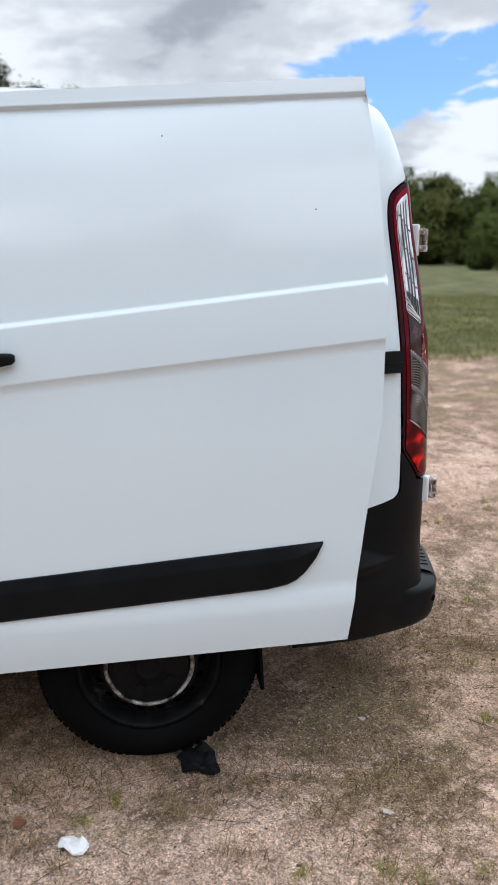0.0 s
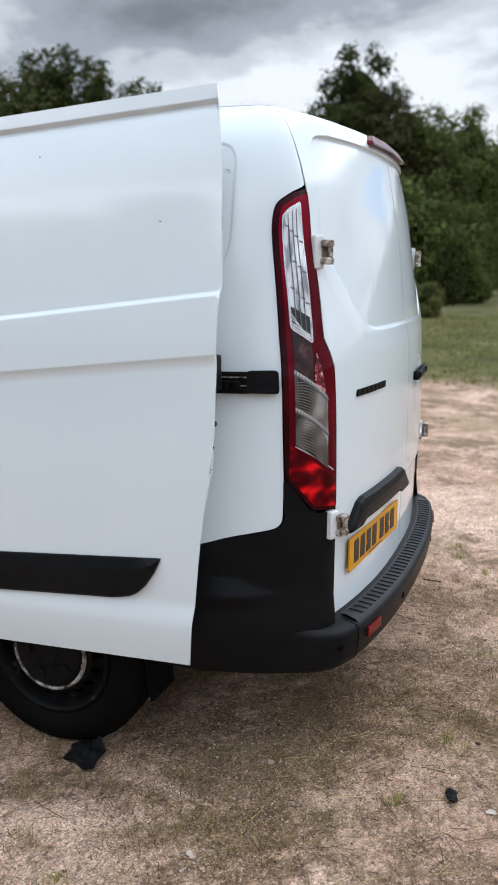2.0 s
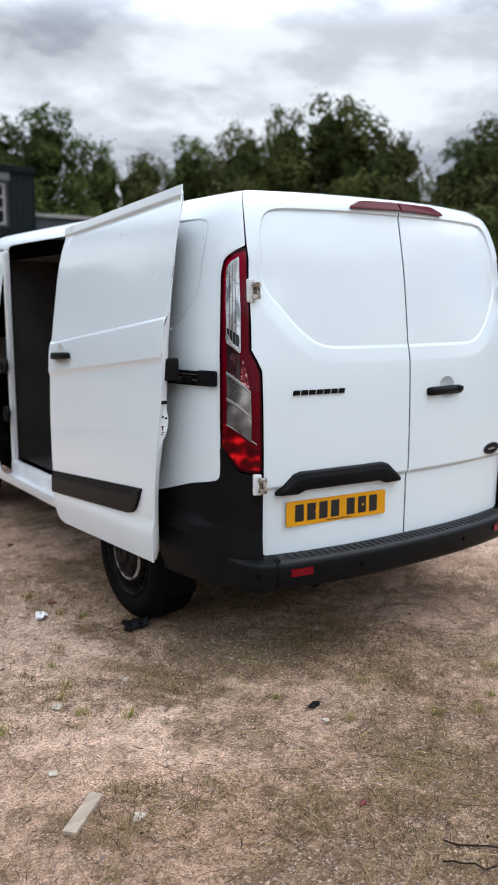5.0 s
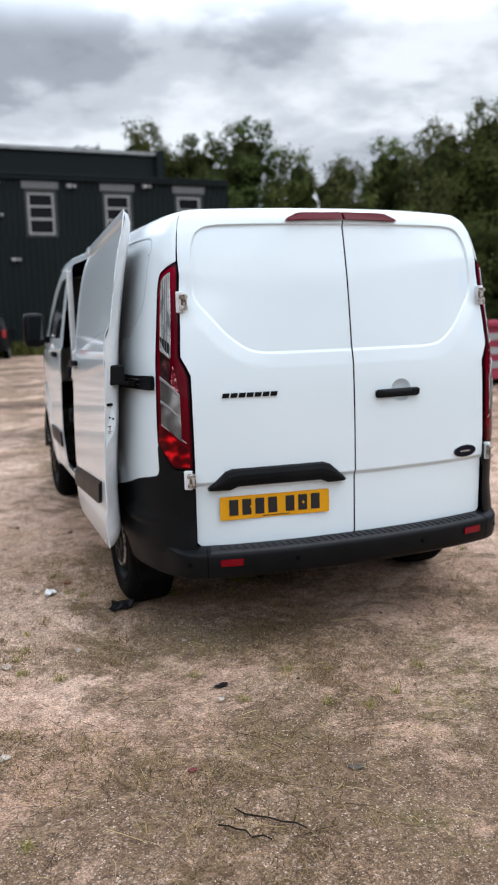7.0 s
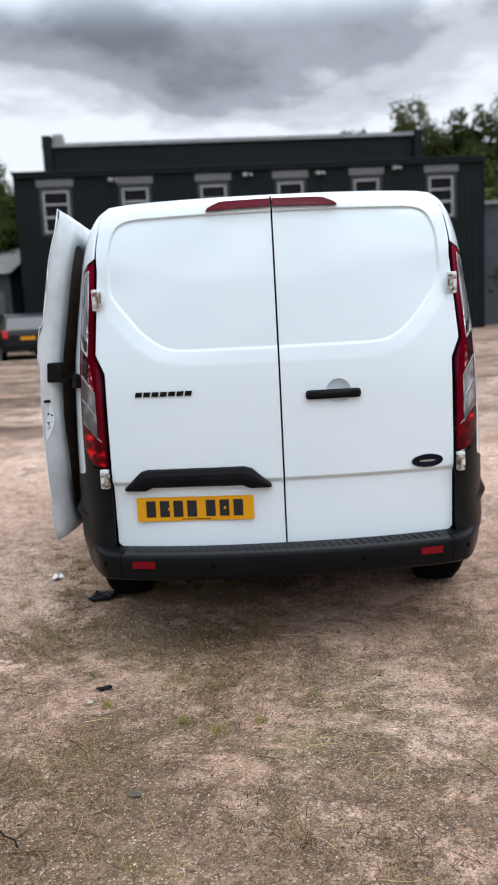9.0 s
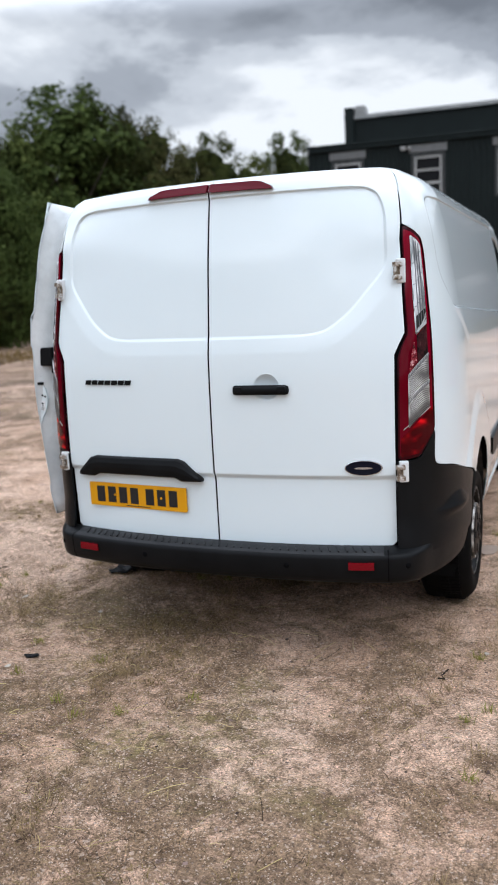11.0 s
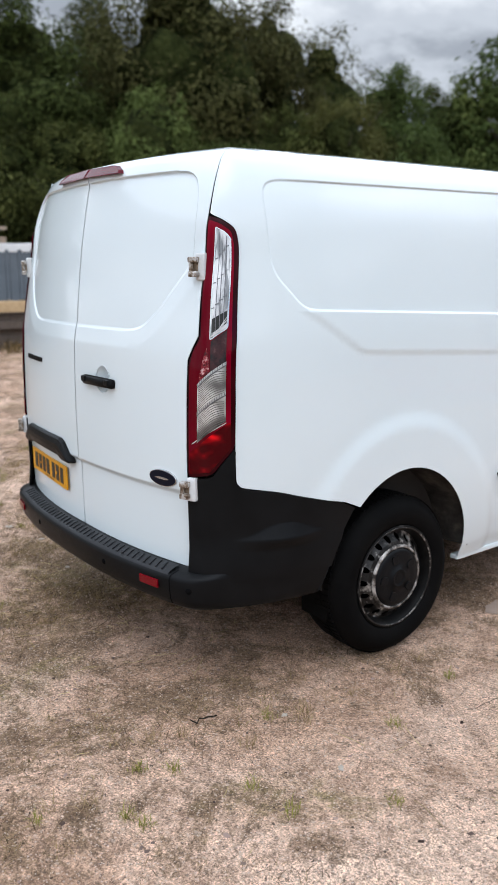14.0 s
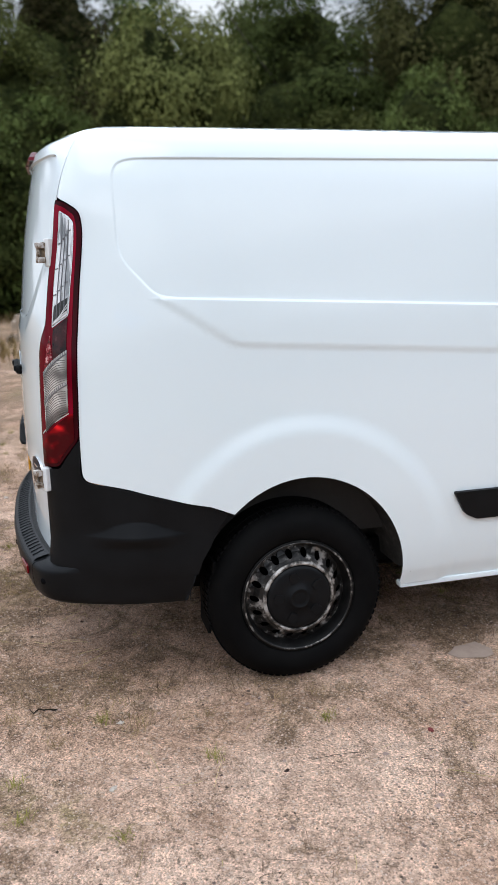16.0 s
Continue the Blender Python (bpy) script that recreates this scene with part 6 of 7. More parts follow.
# crowns along the skyline: bearing, distance, height in degrees, width, kind
LEFT_CROWNS = [(-107, 30, 15, 8, 1), (-100, 27, 14, 8, 0), (-93, 26, 14.6, 6.5, 0), (-87.5, 33, 17.5, 8.5, 2), (-82, 34, 16, 7, 1), (-69.6, 27.5, 15.4, 7.6, 1), (-74, 31, 15.0, 7, 0), (-63.5, 33, 15.4, 6, 1), (-57, 29, 18.6, 9.0, 2), (-51.5, 31, 15.5, 6, 2), (-46.6, 33, 13.9, 5.0, 3), (-42.5, 36, 11.6, 6, 1), (-38.8, 38, 10.3, 5, 1)]
LEFT_BUSHES = [(-103, 25, 9, 6, 1), (-96, 24, 8, 6, 1), (-90, 24.5, 9.5, 6, 2), (-79.5, 23.6, 14.4, 6.4, 0), (-72, 24, 8.0, 6, 1), (-66.5, 24.5, 8.4, 6, 2), (-59.4, 24.5, 10.6, 4.6, 2), (-54, 26, 7.4, 5.5, 1), (-49.5, 28, 9.3, 6, 2), (-45.6, 28, 9.9, 4.6, 0), (-41, 31, 8.4, 5.5, 1)]
NORTH_CROWNS = [(-33.6, 38, 12.8, 8.2, 1), (-37, 37, 10.8, 5, 0), (-28.4, 40, 11.0, 5.6, 2), (-30.5, 39, 11.6, 5, 1), (-25.6, 41, 9.2, 5, 2), (-23.2, 42, 9.8, 5.0, 1), (-20.8, 43, 8.4, 5, 0), (-17.8, 44, 9.6, 5.0, 1), (-16, 44, 8.2, 5, 1),
                ]
EAST_CROWNS = [(8.7, 62, 10.3, 7.0, 1), (12.5, 60, 11.7, 7.4, 0), (15.0, 61, 10.2, 8, 2), (16.8, 58, 11.0, 8, 1), (20.0, 57, 11.8, 8.5, 1), (23.6, 56, 9.7, 7, 0), (26.8, 56, 9.3, 7, 2), (30.2, 56, 10.2, 7.5, 0), (33.8, 55, 11.0, 7, 2), (37.0, 55, 11.9, 7, 0), (40.6, 54, 12.6, 11, 0), (44.6, 52, 10.6, 7, 2)]


def stand(kinds, widths, height, az, d, el, w, i):
    ex, ey = eye_for(az)
    h = 1.06 * (1.54 + d * math.tan(radians(el)))
    plant(kinds, i, ex + d * math.sin(radians(az)), ey + d * math.cos(radians(az)), h, height, w / (widths[i] * h / height))


stand(protos, (7.0, 6.0, 8.0, 3.6), 10, 77, 44, 13.0, 7.0, 1)
for row in LEFT_CROWNS:
    stand(near_trees, (7.0, 7.0, 7.4, 5.0), 10, *row)
for row in LEFT_BUSHES:
    stand(near_bushes, (5.2, 5.4, 5.2), 5, *row)
for row in NORTH_CROWNS + EAST_CROWNS:
    stand(protos, (7.0, 6.0, 8.0, 3.6), 10, *row)


def far_off(az):
    """How much farther the wood stands beyond the open field."""
    return 1 + 1.5 * smoothstep(83, 91, az)


az = -37.0
k = 0
while az < 118:
    if not -22.0 < az < 9.5:
        el = float(np.interp(az, [p[0] for p in SKYLINE], [p[1] for p in SKYLINE]))
        d = float(np.interp(az, [p[0] for p in DISTANCE], [p[1] for p in DISTANCE])) * rng.uniform(0.97, 1.05) * far_off(az)
        ex, ey = eye_for(az)
        if az > 47:
            h = 1.54 + d * math.tan(radians(el))
            plant(protos, (1, 2, 1, 3)[k % 4] if az < 66 else (0, 1, 2, 0)[k % 4] if az < 88 else (0, 2)[k % 2], ex + d * math.sin(radians(az)), ey + d * math.cos(radians(az)), h * rng.uniform(0.93, 1.05) + 0.1, 10, rng.uniform(0.85, 1.1))
        # second row lower and in front, to close the wood down to the ground
        d2 = d * rng.uniform(0.78, 0.88)
        a2 = az + rng.uniform(-1, 1)
        h2 = (1.5 + d2 * math.tan(radians(el))) * (rng.uniform(0.5, 0.68) if az < 88 else rng.uniform(0.80, 0.98))
        plant(bushes, (1, 2, 0, 1, 2)[k % 5] if az < 88 else (1, 0)[k % 2], ex + d2 * math.sin(radians(a2)), ey + d2 * math.cos(radians(a2)), max(2.6, h2), 5, rng.uniform(0.9, 1.2))
    k += 1
    az += 3.1 if az < 45 else 2.9
# single bushes on the field and willows by the yard
for x, y, h, i in ((30.5, 0.4, 3.7, 0), (27.0, -1.8, 2.0, 0), (33, -6, 3.0, 1), (29, -12.5, 3.0, 1), (36, -1.2, 2.3, 0), (34, -4, 1.9, 0), (38, 2.2, 2.6, 1), (31.5, -8.2, 1.7, 0), (40, 4.5, 2.8, 0), (24, 3.4, 1.2, 0), (35, 7.5, 2.6, 0), (30, 11, 2.4, 1)):
    f = 2.4 if y < 3 else 1.0
    plant(bushes, i, x * f, y * f, 1.54 + (h - 1.54) * f, 5)
# far wooded rise that closes the view behind the trees
hb = bmesh.new()
prev = None
for i in range(0, 73):
    a = radians(-110 + i * 230 / 72)
    el = float(np.interp(math.degrees(a), [p[0] for p in SKYLINE], [p[1] for p in SKYLINE])) * 0.62
    ring_v, wide = [], 1 + 0.9 * smoothstep(80, 90, math.degrees(a))
    for dd, f in ((66, 0.0), (72, 0.45), (80, 0.8), (92, 1.0), (130, 0.9)):
        hh = (1.5 + dd * math.tan(radians(el))) * f * (1 + 0.10 * noise.noise(Vector((i * 0.9, dd * 0.1, 0))))
        ring_v.append(hb.verts.new((wide * dd * math.sin(a), wide * dd * math.cos(a), hh * wide - 0.3)))
    if prev:
        for p, q in zip(range(4), range(1, 5)):
            hb.faces.new((prev[p], ring_v[p], ring_v[q], prev[q]))
    prev = ring_v
bmesh.ops.recalc_face_normals(hb, faces=list(hb.faces))
WOODS = varied("far_wood", [(0.35, (0.012, 0.022, 0.008)), (0.6, (0.03, 0.05, 0.016)), (0.75, (0.05, 0.07, 0.025))], 0.9, rough=0.9, bump=1.0, bump_scale=2.5, dist=0.6)
tagged(link("far_woods", hb, WOODS, smooth=True), "dark wooded rise far behind the yard", "woods", kind="stuff")


# ---- dark clad building ----
BX0, BX1, BY = -9.1, 10.8, 32.2
building = thing("building", "dark clad two-storey industrial building with six upper windows", "building", at=pose(0.85, BY, -0.05, 0, 0, 4.5))
W2 = (BX1 - BX0) / 2
WIN_W, WIN_P = 1.32, 3.27
WX = [-8.2 + 0.75 - 0.85 + i * WIN_P for i in range(6)]


def cladding(x0, x1, z0, z1, y, pitch=0.25, depth=0.03):
    """Ribbed sheet facing -y between two heights."""
    xs = []
    x = x0
    while x < x1 - 1e-6:
        for dx, dy in ((0.0, 0.0), (0.16, 0.0), (0.185, -depth), (0.235, -depth), (0.25, 0.0)):
            if x + dx <= x1:
                xs.append((x + dx, y + dy))
        x += pitch
    xs.append((x1, y))
    bm = bmesh.new()
    a = [bm.verts.new((px, py, z0)) for px, py in xs]
    b = [bm.verts.new((px, py, z1)) for px, py in xs]
    for i in range(len(a) - 1):
        bm.faces.new((a[i], a[i + 1], b[i + 1], b[i]))
    return bm


cuts = [(-W2, -W2)] + [(w - WIN_W / 2, w + WIN_W / 2) for w in WX] + [(W2, W2)]
part("lower_cladding", cladding(-W2, W2, 0, 4.82, 0), CLADDING, building, "dark ribbed metal cladding")
part("upper_cladding", cladding(-W2, W2, 6.72, 7.28, 0), CLADDING, building)
for (_, a1), (b0, _) in zip(cuts, cuts[1:]):
    part("cladding_panel", cladding(a1, b0, 4.82, 6.72, 0), CLADDING, building)
part("wall_body", boxes((-W2 + 0.01, W2 - 0.01, 0.35, 8.2, 0, 7.2)), CLADDING, building)
part("wall_end", boxes((-W2 - 0.02, -W2 + 0.05, -0.03, 8.2, 0, 7.28)), CLADDING, building)
part("wall_end", boxes((W2 - 0.05, W2 + 0.02, -0.03, 8.2, 0, 7.28)), CLADDING, building)
part("coping", boxes((-W2 - 0.06, W2 + 0.06, -0.08, 0.25, 7.28, 7.40), bevel=0.01), CLADDING, building)
part("gutter", boxes((-W2, W2, -0.16, -0.04, 7.12, 7.22), bevel=0.02), CLADDING, building)
part("upper_storey", boxes((-W2 + 0.35, W2 - 0.5, 7.5, 18, 5.0, 9.72)), CLADDING, building)
part("upper_coping", boxes((-W2 + 0.25, W2 - 0.4, 7.35, 18, 9.72, 9.90)), COPING, building, "pale grey roof edge")
part("upper_end", boxes((-W2 + 0.30, -W2 + 0.75, 7.2, 8.6, 7.2, 10.25)), CLADDING, building)
part("upper_end", boxes((W2 - 0.85, W2 - 0.45, 7.2, 8.6, 7.2, 9.95)), CLADDING, building)
part("vent_box", boxes((-W2 + 0.78, -W2 + 1.3, 7.4, 8.4, 9.9, 10.35), bevel=0.05), COPING, building)
for i, wx in enumerate(WX):
    wd = part("window", boxes((wx - 0.66, wx - 0.54, -0.03, 0.16, 4.82, 6.72), (wx + 0.54, wx + 0.66, -0.03, 0.16, 4.82, 6.72), (wx - 0.54, wx + 0.54, -0.03, 0.16, 6.60, 6.72), (wx - 0.54, wx + 0.54, -0.03, 0.16, 4.82, 4.92)), FRAME_D, building, "dark framed window with pale bars")
    part("window_frame", boxes((wx - 0.54, wx - 0.46, -0.02, 0.08, 4.92, 6.60), (wx + 0.46, wx + 0.54, -0.02, 0.08, 4.92, 6.60), (wx - 0.46, wx + 0.46, -0.02, 0.08, 4.92, 5.00), (wx - 0.44, wx + 0.44, -0.02, 0.08, 5.50, 5.60), (wx - 0.44, wx + 0.44, -0.02, 0.08, 6.02, 6.10), (wx - 0.44, wx + 0.44, -0.02, 0.08, 6.52, 6.60)), FRAME_W, wd, "pale painted frame with bars")
    for z0, z1 in ((5.0, 5.5), (5.6, 6.02), (6.1, 6.52)):
        part("pane", boxes((wx - 0.46, wx + 0.46, 0.035, 0.045, z0, z1)), PANE, wd)
    part("lintel", boxes((wx - 0.76, wx + 0.76, -0.07, 0.02, 6.76, 7.06), bevel=0.01), LINTEL, building, "grey shutter box over the window")
for lx, lz in ((-6.0, 6.95), (-0.4, 6.95), (2.7, 6.9), (6.0, 7.0), (-0.35, 5.68), (0.25, 3.9)):
    part("wall_light", boxes((lx - 0.10, lx + 0.10, -0.22, -0.03, lz - 0.07, lz + 0.07), (lx + 0.16, lx + 0.30, -0.18, -0.03, lz - 0.05, lz + 0.05), bevel=0.02), FRAME_W, building, "small white wall light")
for dx, dw in ((3.4, 1.1), (-5.2, 1.0)):
    dd = part("ground_opening", boxes((dx - dw / 2, dx + dw / 2, -0.05, -0.035, 0.0, 2.35)), GLASS_DARK, building, "dark glazed doorway")
    part("opening_header", boxes((dx - dw / 2 - 0.15, dx + dw / 2 + 0.15, -0.09, -0.03, 2.35, 2.85), bevel=0.01), LINTEL, dd)
    part("opening_frame", boxes((dx - dw / 2 - 0.1, dx - dw / 2, -0.09, -0.03, 0.0, 2.35), (dx + dw / 2, dx + dw / 2 + 0.1, -0.09, -0.03, 0.0, 2.35)), FRAME_G, dd)

shed = thing("shed", "low blue-grey shed with a corrugated roof", "shed", at=pose(-15.3, 33.2, -0.05))
part("wall", boxes((-5.6, 5.2, 0, 6, 0, 3.5)), SHED_WALL, shed)
part("door", boxes((2.2, 4.9, -0.06, -0.02, 0, 2.7)), FRAME_G, shed, "grey shed door")
rb = cladding(-5.8, 5.3, 0, 6.5, 0, 0.25, 0.05)
rb.transform(pose(0, -0.3, 3.45, -75))
solid(part("roof", rb, ROOF_SHEET, shed, "grey corrugated roof"), 0.02)
annex = thing("annex", "grey clad annex beside the dark building", "shed", at=pose(16.5, 35.5, -0.05))
part("wall", boxes((-5.2, -1.9, 0, 6, 0, 5.6)), SHED_WALL, annex)
part("roof", boxes((-5.3, -1.8, -0.2, 6.2, 5.6, 5.75)), ROOF_SHEET, annex)


# ---- parked cars ----
def car(name, label, m, paint, estate=True, front=False):
    """A parked car whose tail (or nose, if front) faces -y."""
    c = thing(name, label, "car", group="parked cars", at=m)
    W = 0.89
    if front:
        prof = [(0.05, 0.35), (0.0, 0.55), (0.03, 0.85), (0.15, 1.0), (1.25, 1.12), (1.95, 1.66), (3.9, 1.64), (4.25, 1.1), (4.35, 0.9), (4.33, 0.35)]
        cab = [(1.30, 1.12), (1.98, 1.60), (3.8, 1.58), (4.1, 1.12)]
    else:
        prof = [(0.03, 0.36), (0.0, 0.50), (0.03, 0.95), (0.10, 1.06), (0.38, 1.58), (0.60, 1.66), (2.3, 1.66), (3.1, 1.12), (4.15, 1.0), (4.33, 0.8), (4.35, 0.36)]
        cab = [(0.16, 1.08), (0.42, 1.52), (2.2, 1.58), (2.9, 1.12)]
    bm = bmesh.new()
    rings = []
    for xs, ins in ((-W, 0.05), (-W * 0.96, 0.0), (W * 0.96, 0.0), (W, 0.05)):
        rings.append([bm.verts.new((xs * (1 - 0.20 * max(0, z - 1.0) / 0.66), y + (ins if y < 2 else -ins), z - (ins if z > 1 else -ins))) for y, z in prof])
    for a, b in zip(rings, rings[1:]):
        for i in range(len(prof)):
            j = (i + 1) % len(prof)
            bm.faces.new((a[i], a[j], b[j], b[i]))
    bm.faces.new(rings[0])
    bm.faces.new(rings[-1][::-1])
    bmesh.ops.recalc_face_normals(bm, faces=list(bm.faces))
    body = part("body", bm, paint, c)
    for sx in (-1, 1):
        xs = sx * (W + 0.004)
        gb_ = bmesh.new()
        vs = [gb_.verts.new((xs * (1 - 0.20 * max(0, z - 1.0) / 0.66), y, z)) for y, z in cab]
        gb_.faces.new(vs)
        solid(part("side_window", gb_, GLASS_DARK, body), 0.01, 0)
        for wy in (0.78, 3.45):
            wh = part("wheel", lathe([(0.0, -0.02), (0.18, -0.02), (0.20, 0.0), (0.28, 0.012), (0.32, -0.02), (0.32, -0.2), (0.0, -0.2)], 32, pose(sx * (W + 0.0), wy, 0.32, 0, 0, 0 if sx > 0 else 180)), RUBBER, c, smooth=True)
            part("rim", lathe([(0.0, 0.005), (0.05, 0.01), (0.18, -0.005), (0.20, 0.006)], 24, pose(sx * (W + 0.004), wy, 0.32, 0, 0, 0 if sx > 0 else 180)), COPING, wh, smooth=True)
        part("door_mirror", boxes((min(sx * 0.9, sx * 1.06), max(sx * 0.9, sx * 1.06), 2.45 if not front else 1.5, 2.6 if not front else 1.65, 1.05, 1.2), bevel=0.03), paint, c)
    if front:
        gs = bmesh.new()
        gs.faces.new([gs.verts.new(p) for p in ((-0.78, 1.26, 1.15), (0.78, 1.26, 1.15), (0.66, 1.88, 1.62), (-0.66, 1.88, 1.62))])
        solid(part("windscreen", gs, GLASS_DARK, body), 0.02, 0)
        for sx in (-1, 1):
            part("headlamp", boxes((min(sx * 0.5, sx * 0.86), max(sx * 0.5, sx * 0.86), -0.03, 0.06, 0.80, 0.94), bevel=0.02), CLEAR_LENS, body, "clear headlamp")
            part("fog_lamp", boxes((min(sx * 0.55, sx * 0.75), max(sx * 0.55, sx * 0.75), -0.035, 0.03, 0.48, 0.56), bevel=0.015), CLEAR_LENS, body)
        part("grille", boxes(*[(-0.42, 0.42, -0.035, 0.03, 0.80 + 0.05 * i, 0.825 + 0.05 * i) for i in range(3)]), CHROME, body, "bright barred grille")
        part("lower_grille", boxes((-0.5, 0.5, -0.03, 0.03, 0.42, 0.60), bevel=0.01), FRAME_G, body)
        part("front_plate", boxes((-0.26, 0.26, -0.05, -0.035, 0.64, 0.75)), FRAME_W, body, "pale number plate")
    else:
        gs = bmesh.new()
        gs.faces.new([gs.verts.new(p) for p in ((-0.72, 0.085, 1.10), (0.72, 0.085, 1.10), (0.62, 0.33, 1.53), (-0.62, 0.33, 1.53))])
        solid(part("rear_window", gs, GLASS_DARK, body), 0.02, 0)
        for sx in (-1, 1):
            part("tail_lamp", boxes((min(sx * 0.68, sx * 0.87), max(sx * 0.68, sx * 0.87), -0.02, 0.1, 0.84, 1.12), bevel=0.02), LAMP_RED, body, "red tail lamp")
        part("bumper", boxes((-0.87, 0.87, -0.07, 0.1, 0.38, 0.62), bevel=0.03), PLASTIC, body)
        part("rear_plate", boxes((-0.26, 0.26, -0.02, 0.0, 0.76, 0.87)), PLATE_Y, body, "yellow number plate")
    return c


dark_van = car("car", "dark grey people carrier parked by the building", pose(-0.6, 27.6, -0.05, 0, 0, -8), CAR_DARK)
spare = part("spare_wheel_cover", boxes((-0.05, 0.75, -0.22, -0.02, 0.62, 1.36), bevel=0.14), CAR_DARK, dark_van, "dark spare wheel cover")
car("car", "white off-road car parked by the building", pose(-3.85, 27.2, -0.05, 0, 0, -6), CAR_WHITE)
car("car", "dark hatchback parked by the building", pose(-7.55, 25.4, -0.05, 0, 0, 22), CAR_DARK)
suv = car("car", "black off-road car with a bright barred grille", pose(-11.27, 9.75, -0.05, 0, 0, 44) @ Matrix.Diagonal((1.08, 1.05, 1.07, 1)), CAR_DARK, front=True)
part("roof_beacon_bar", boxes((-0.5, 0.5, 1.9, 2.1, 1.64, 1.76), bevel=0.02), PLASTIC, suv)
for i in range(5):
    part("beacon_mark", boxes((-0.46 + i * 0.2, -0.36 + i * 0.2, 1.885, 1.899, 1.67, 1.73)), PLATE_Y, suv, "yellow hazard mark")

# ---- yard clutter on the far edge ----
skip = thing("skip", "red steel skip with pale painted bars", "skip", group="skips", at=pose(8.0, 10.15, -0.03, 0, 0, -20))
part("body", prism([(-1.55, 0.15), (1.2, 0.15), (1.75, 1.15), (-1.75, 1.15)], -0.85, 0.85, 0.03), SKIP_RED, skip)
part("rim", boxes((-1.8, 1.8, -0.92, -0.82, 1.12, 1.22), (-1.8, 1.8, 0.82, 0.92, 1.12, 1.22), bevel=0.02), SKIP_RED, skip)
for z0, w in ((0.88, 1.9), (0.62, 1.5), (0.36, 1.7)):
    part("painted_bar", boxes((-w / 2 - 0.2, w / 2 - 0.4, -0.858, -0.852, z0, z0 + 0.13)), FRAME_W, skip)
part("yellow_edge", boxes((-1.62, -1.50, -0.87, -0.855, 0.2, 1.05), bevel=0.0), SKIP_YELLOW, skip, "yellow painted edge")
bag = thing("rubble_bag", "pale tarpaulin lying over a low heap", "sheet", at=pose(6.6, 11.9, -0.03))
hb = bmesh.new()
bmesh.ops.create_icosphere(hb, subdivisions=4, radius=1)
for v in hb.verts:
    q = v.co.copy()
    v.co = Vector((q.x * 0.9, q.y * 0.6, max(0, q.z) * 0.55 * (1 + 0.5 * noise.noise(q * 2.2)) + 0.06 * noise.noise(q * 7)))
part("sheet", hb, CONCRETE, bag)
rack = thing("steel_rack", "rusty red steel frame rack stacked with scrap", "rack", at=pose(9.9, 16.5, -0.03, 0, 0, -12))
for px in (-1.6, 0, 1.6):
    for py in (0, 1.2):
        part("post", boxes((px - 0.05, px + 0.05, py - 0.05, py + 0.05, 0, 2.0)), RUST, rack)
for z0 in (0.3, 1.1, 1.86):
    part("beam", boxes((-1.65, 1.65, -0.06, 0.0, z0, z0 + 0.12)), RUST, rack)
    part("shelf_load", boxes((-1.5, -0.2, 0.1, 1.1, z0 + 0.12, z0 + 0.24), (0.1, 1.4, 0.1, 1.1, z0 + 0.12, z0 + 0.3), bevel=0.04), RUST, rack)

fence = thing("metal_fence", "rusty red corrugated metal fence with timber props", "fence", at=pose(-16.2, 2.4, -0.05, 0, 0, 86))
for i in range(3, 6):
    fb = cladding(0, 1.0, 0, 2.45, 0, 0.25, 0.035)
    fb.transform(pose(-4.0 + i * 1.02, 0, 0))
    solid(part("panel", fb, RUST_RED, fence), 0.01)
fb = boxes((2.16, 3.2, -0.03, 0.0, 0, 2.3))
part("board_panel", fb, WOOD, fence, "beige weathered board panel")
for i in range(2, 4):
    part("post", boxes((-3.6 + i * 2.0, -3.48 + i * 2.0, -0.16, -0.05, 0, 2.1)), WOOD, fence)
    pb = boxes((-0.05, 0.05, -0.05, 0.05, 0, 2.2))
    pb.transform(pose(-3.5 + i * 2.0, -0.2, 1.8, 0, 142, 0))
    part("brace", pb, WOOD, fence)
part("rail", boxes((-0.94, 3.2, -0.12, -0.04, 2.45, 2.53)), WOOD, fence)

mesh_fence = thing("site_fence", "grey steel site fence along the trees", "fence", at=pose(-20.5, 14.5, -0.05, 0, 0, 50))
for i in range(6):
    part("post", boxes((-6 + i * 2.4, -5.94 + i * 2.4, -0.03, 0.03, 0, 2.0)), COPING, mesh_fence)
part("top_rail", boxes((-6, 6.06, -0.025, 0.025, 1.97, 2.03)), COPING, mesh_fence)
for i in range(5):
    wb = bmesh.new()
    for j in range(16):
        xx = -5.94 + i * 2.4 + j * 0.15
        box(wb, xx, xx + 0.008, -0.004, 0.004, 0.1, 1.95)
    part("wire_panel", wb, FRAME_G, mesh_fence)
skip2 = thing("skip", "yellow steel skip heaped with pale rubble", "skip", group="skips", at=pose(-15.85, 7.68, -0.03, 0, 0, 154) @ Matrix.Diagonal((0.8, 0.6, 1.04, 1)))
part("body", prism([(-1.3, 0.15), (1.3, 0.15), (1.75, 1.35), (-1.75, 1.35)], -0.85, 0.85, 0.03), SKIP_YELLOW, skip2)
hb = bmesh.new()
bmesh.ops.create_icosphere(hb, subdivisions=3, radius=1)
for v in hb.verts:
    q = v.co.copy()
    v.co = Vector((q.x * 1.5, q.y * 0.75, 1.3 + max(0, q.z) * 0.4 + 0.12 * noise.noise(q * 5)))
part("rubble", hb, CONCRETE, skip2, "heaped pale rubble")


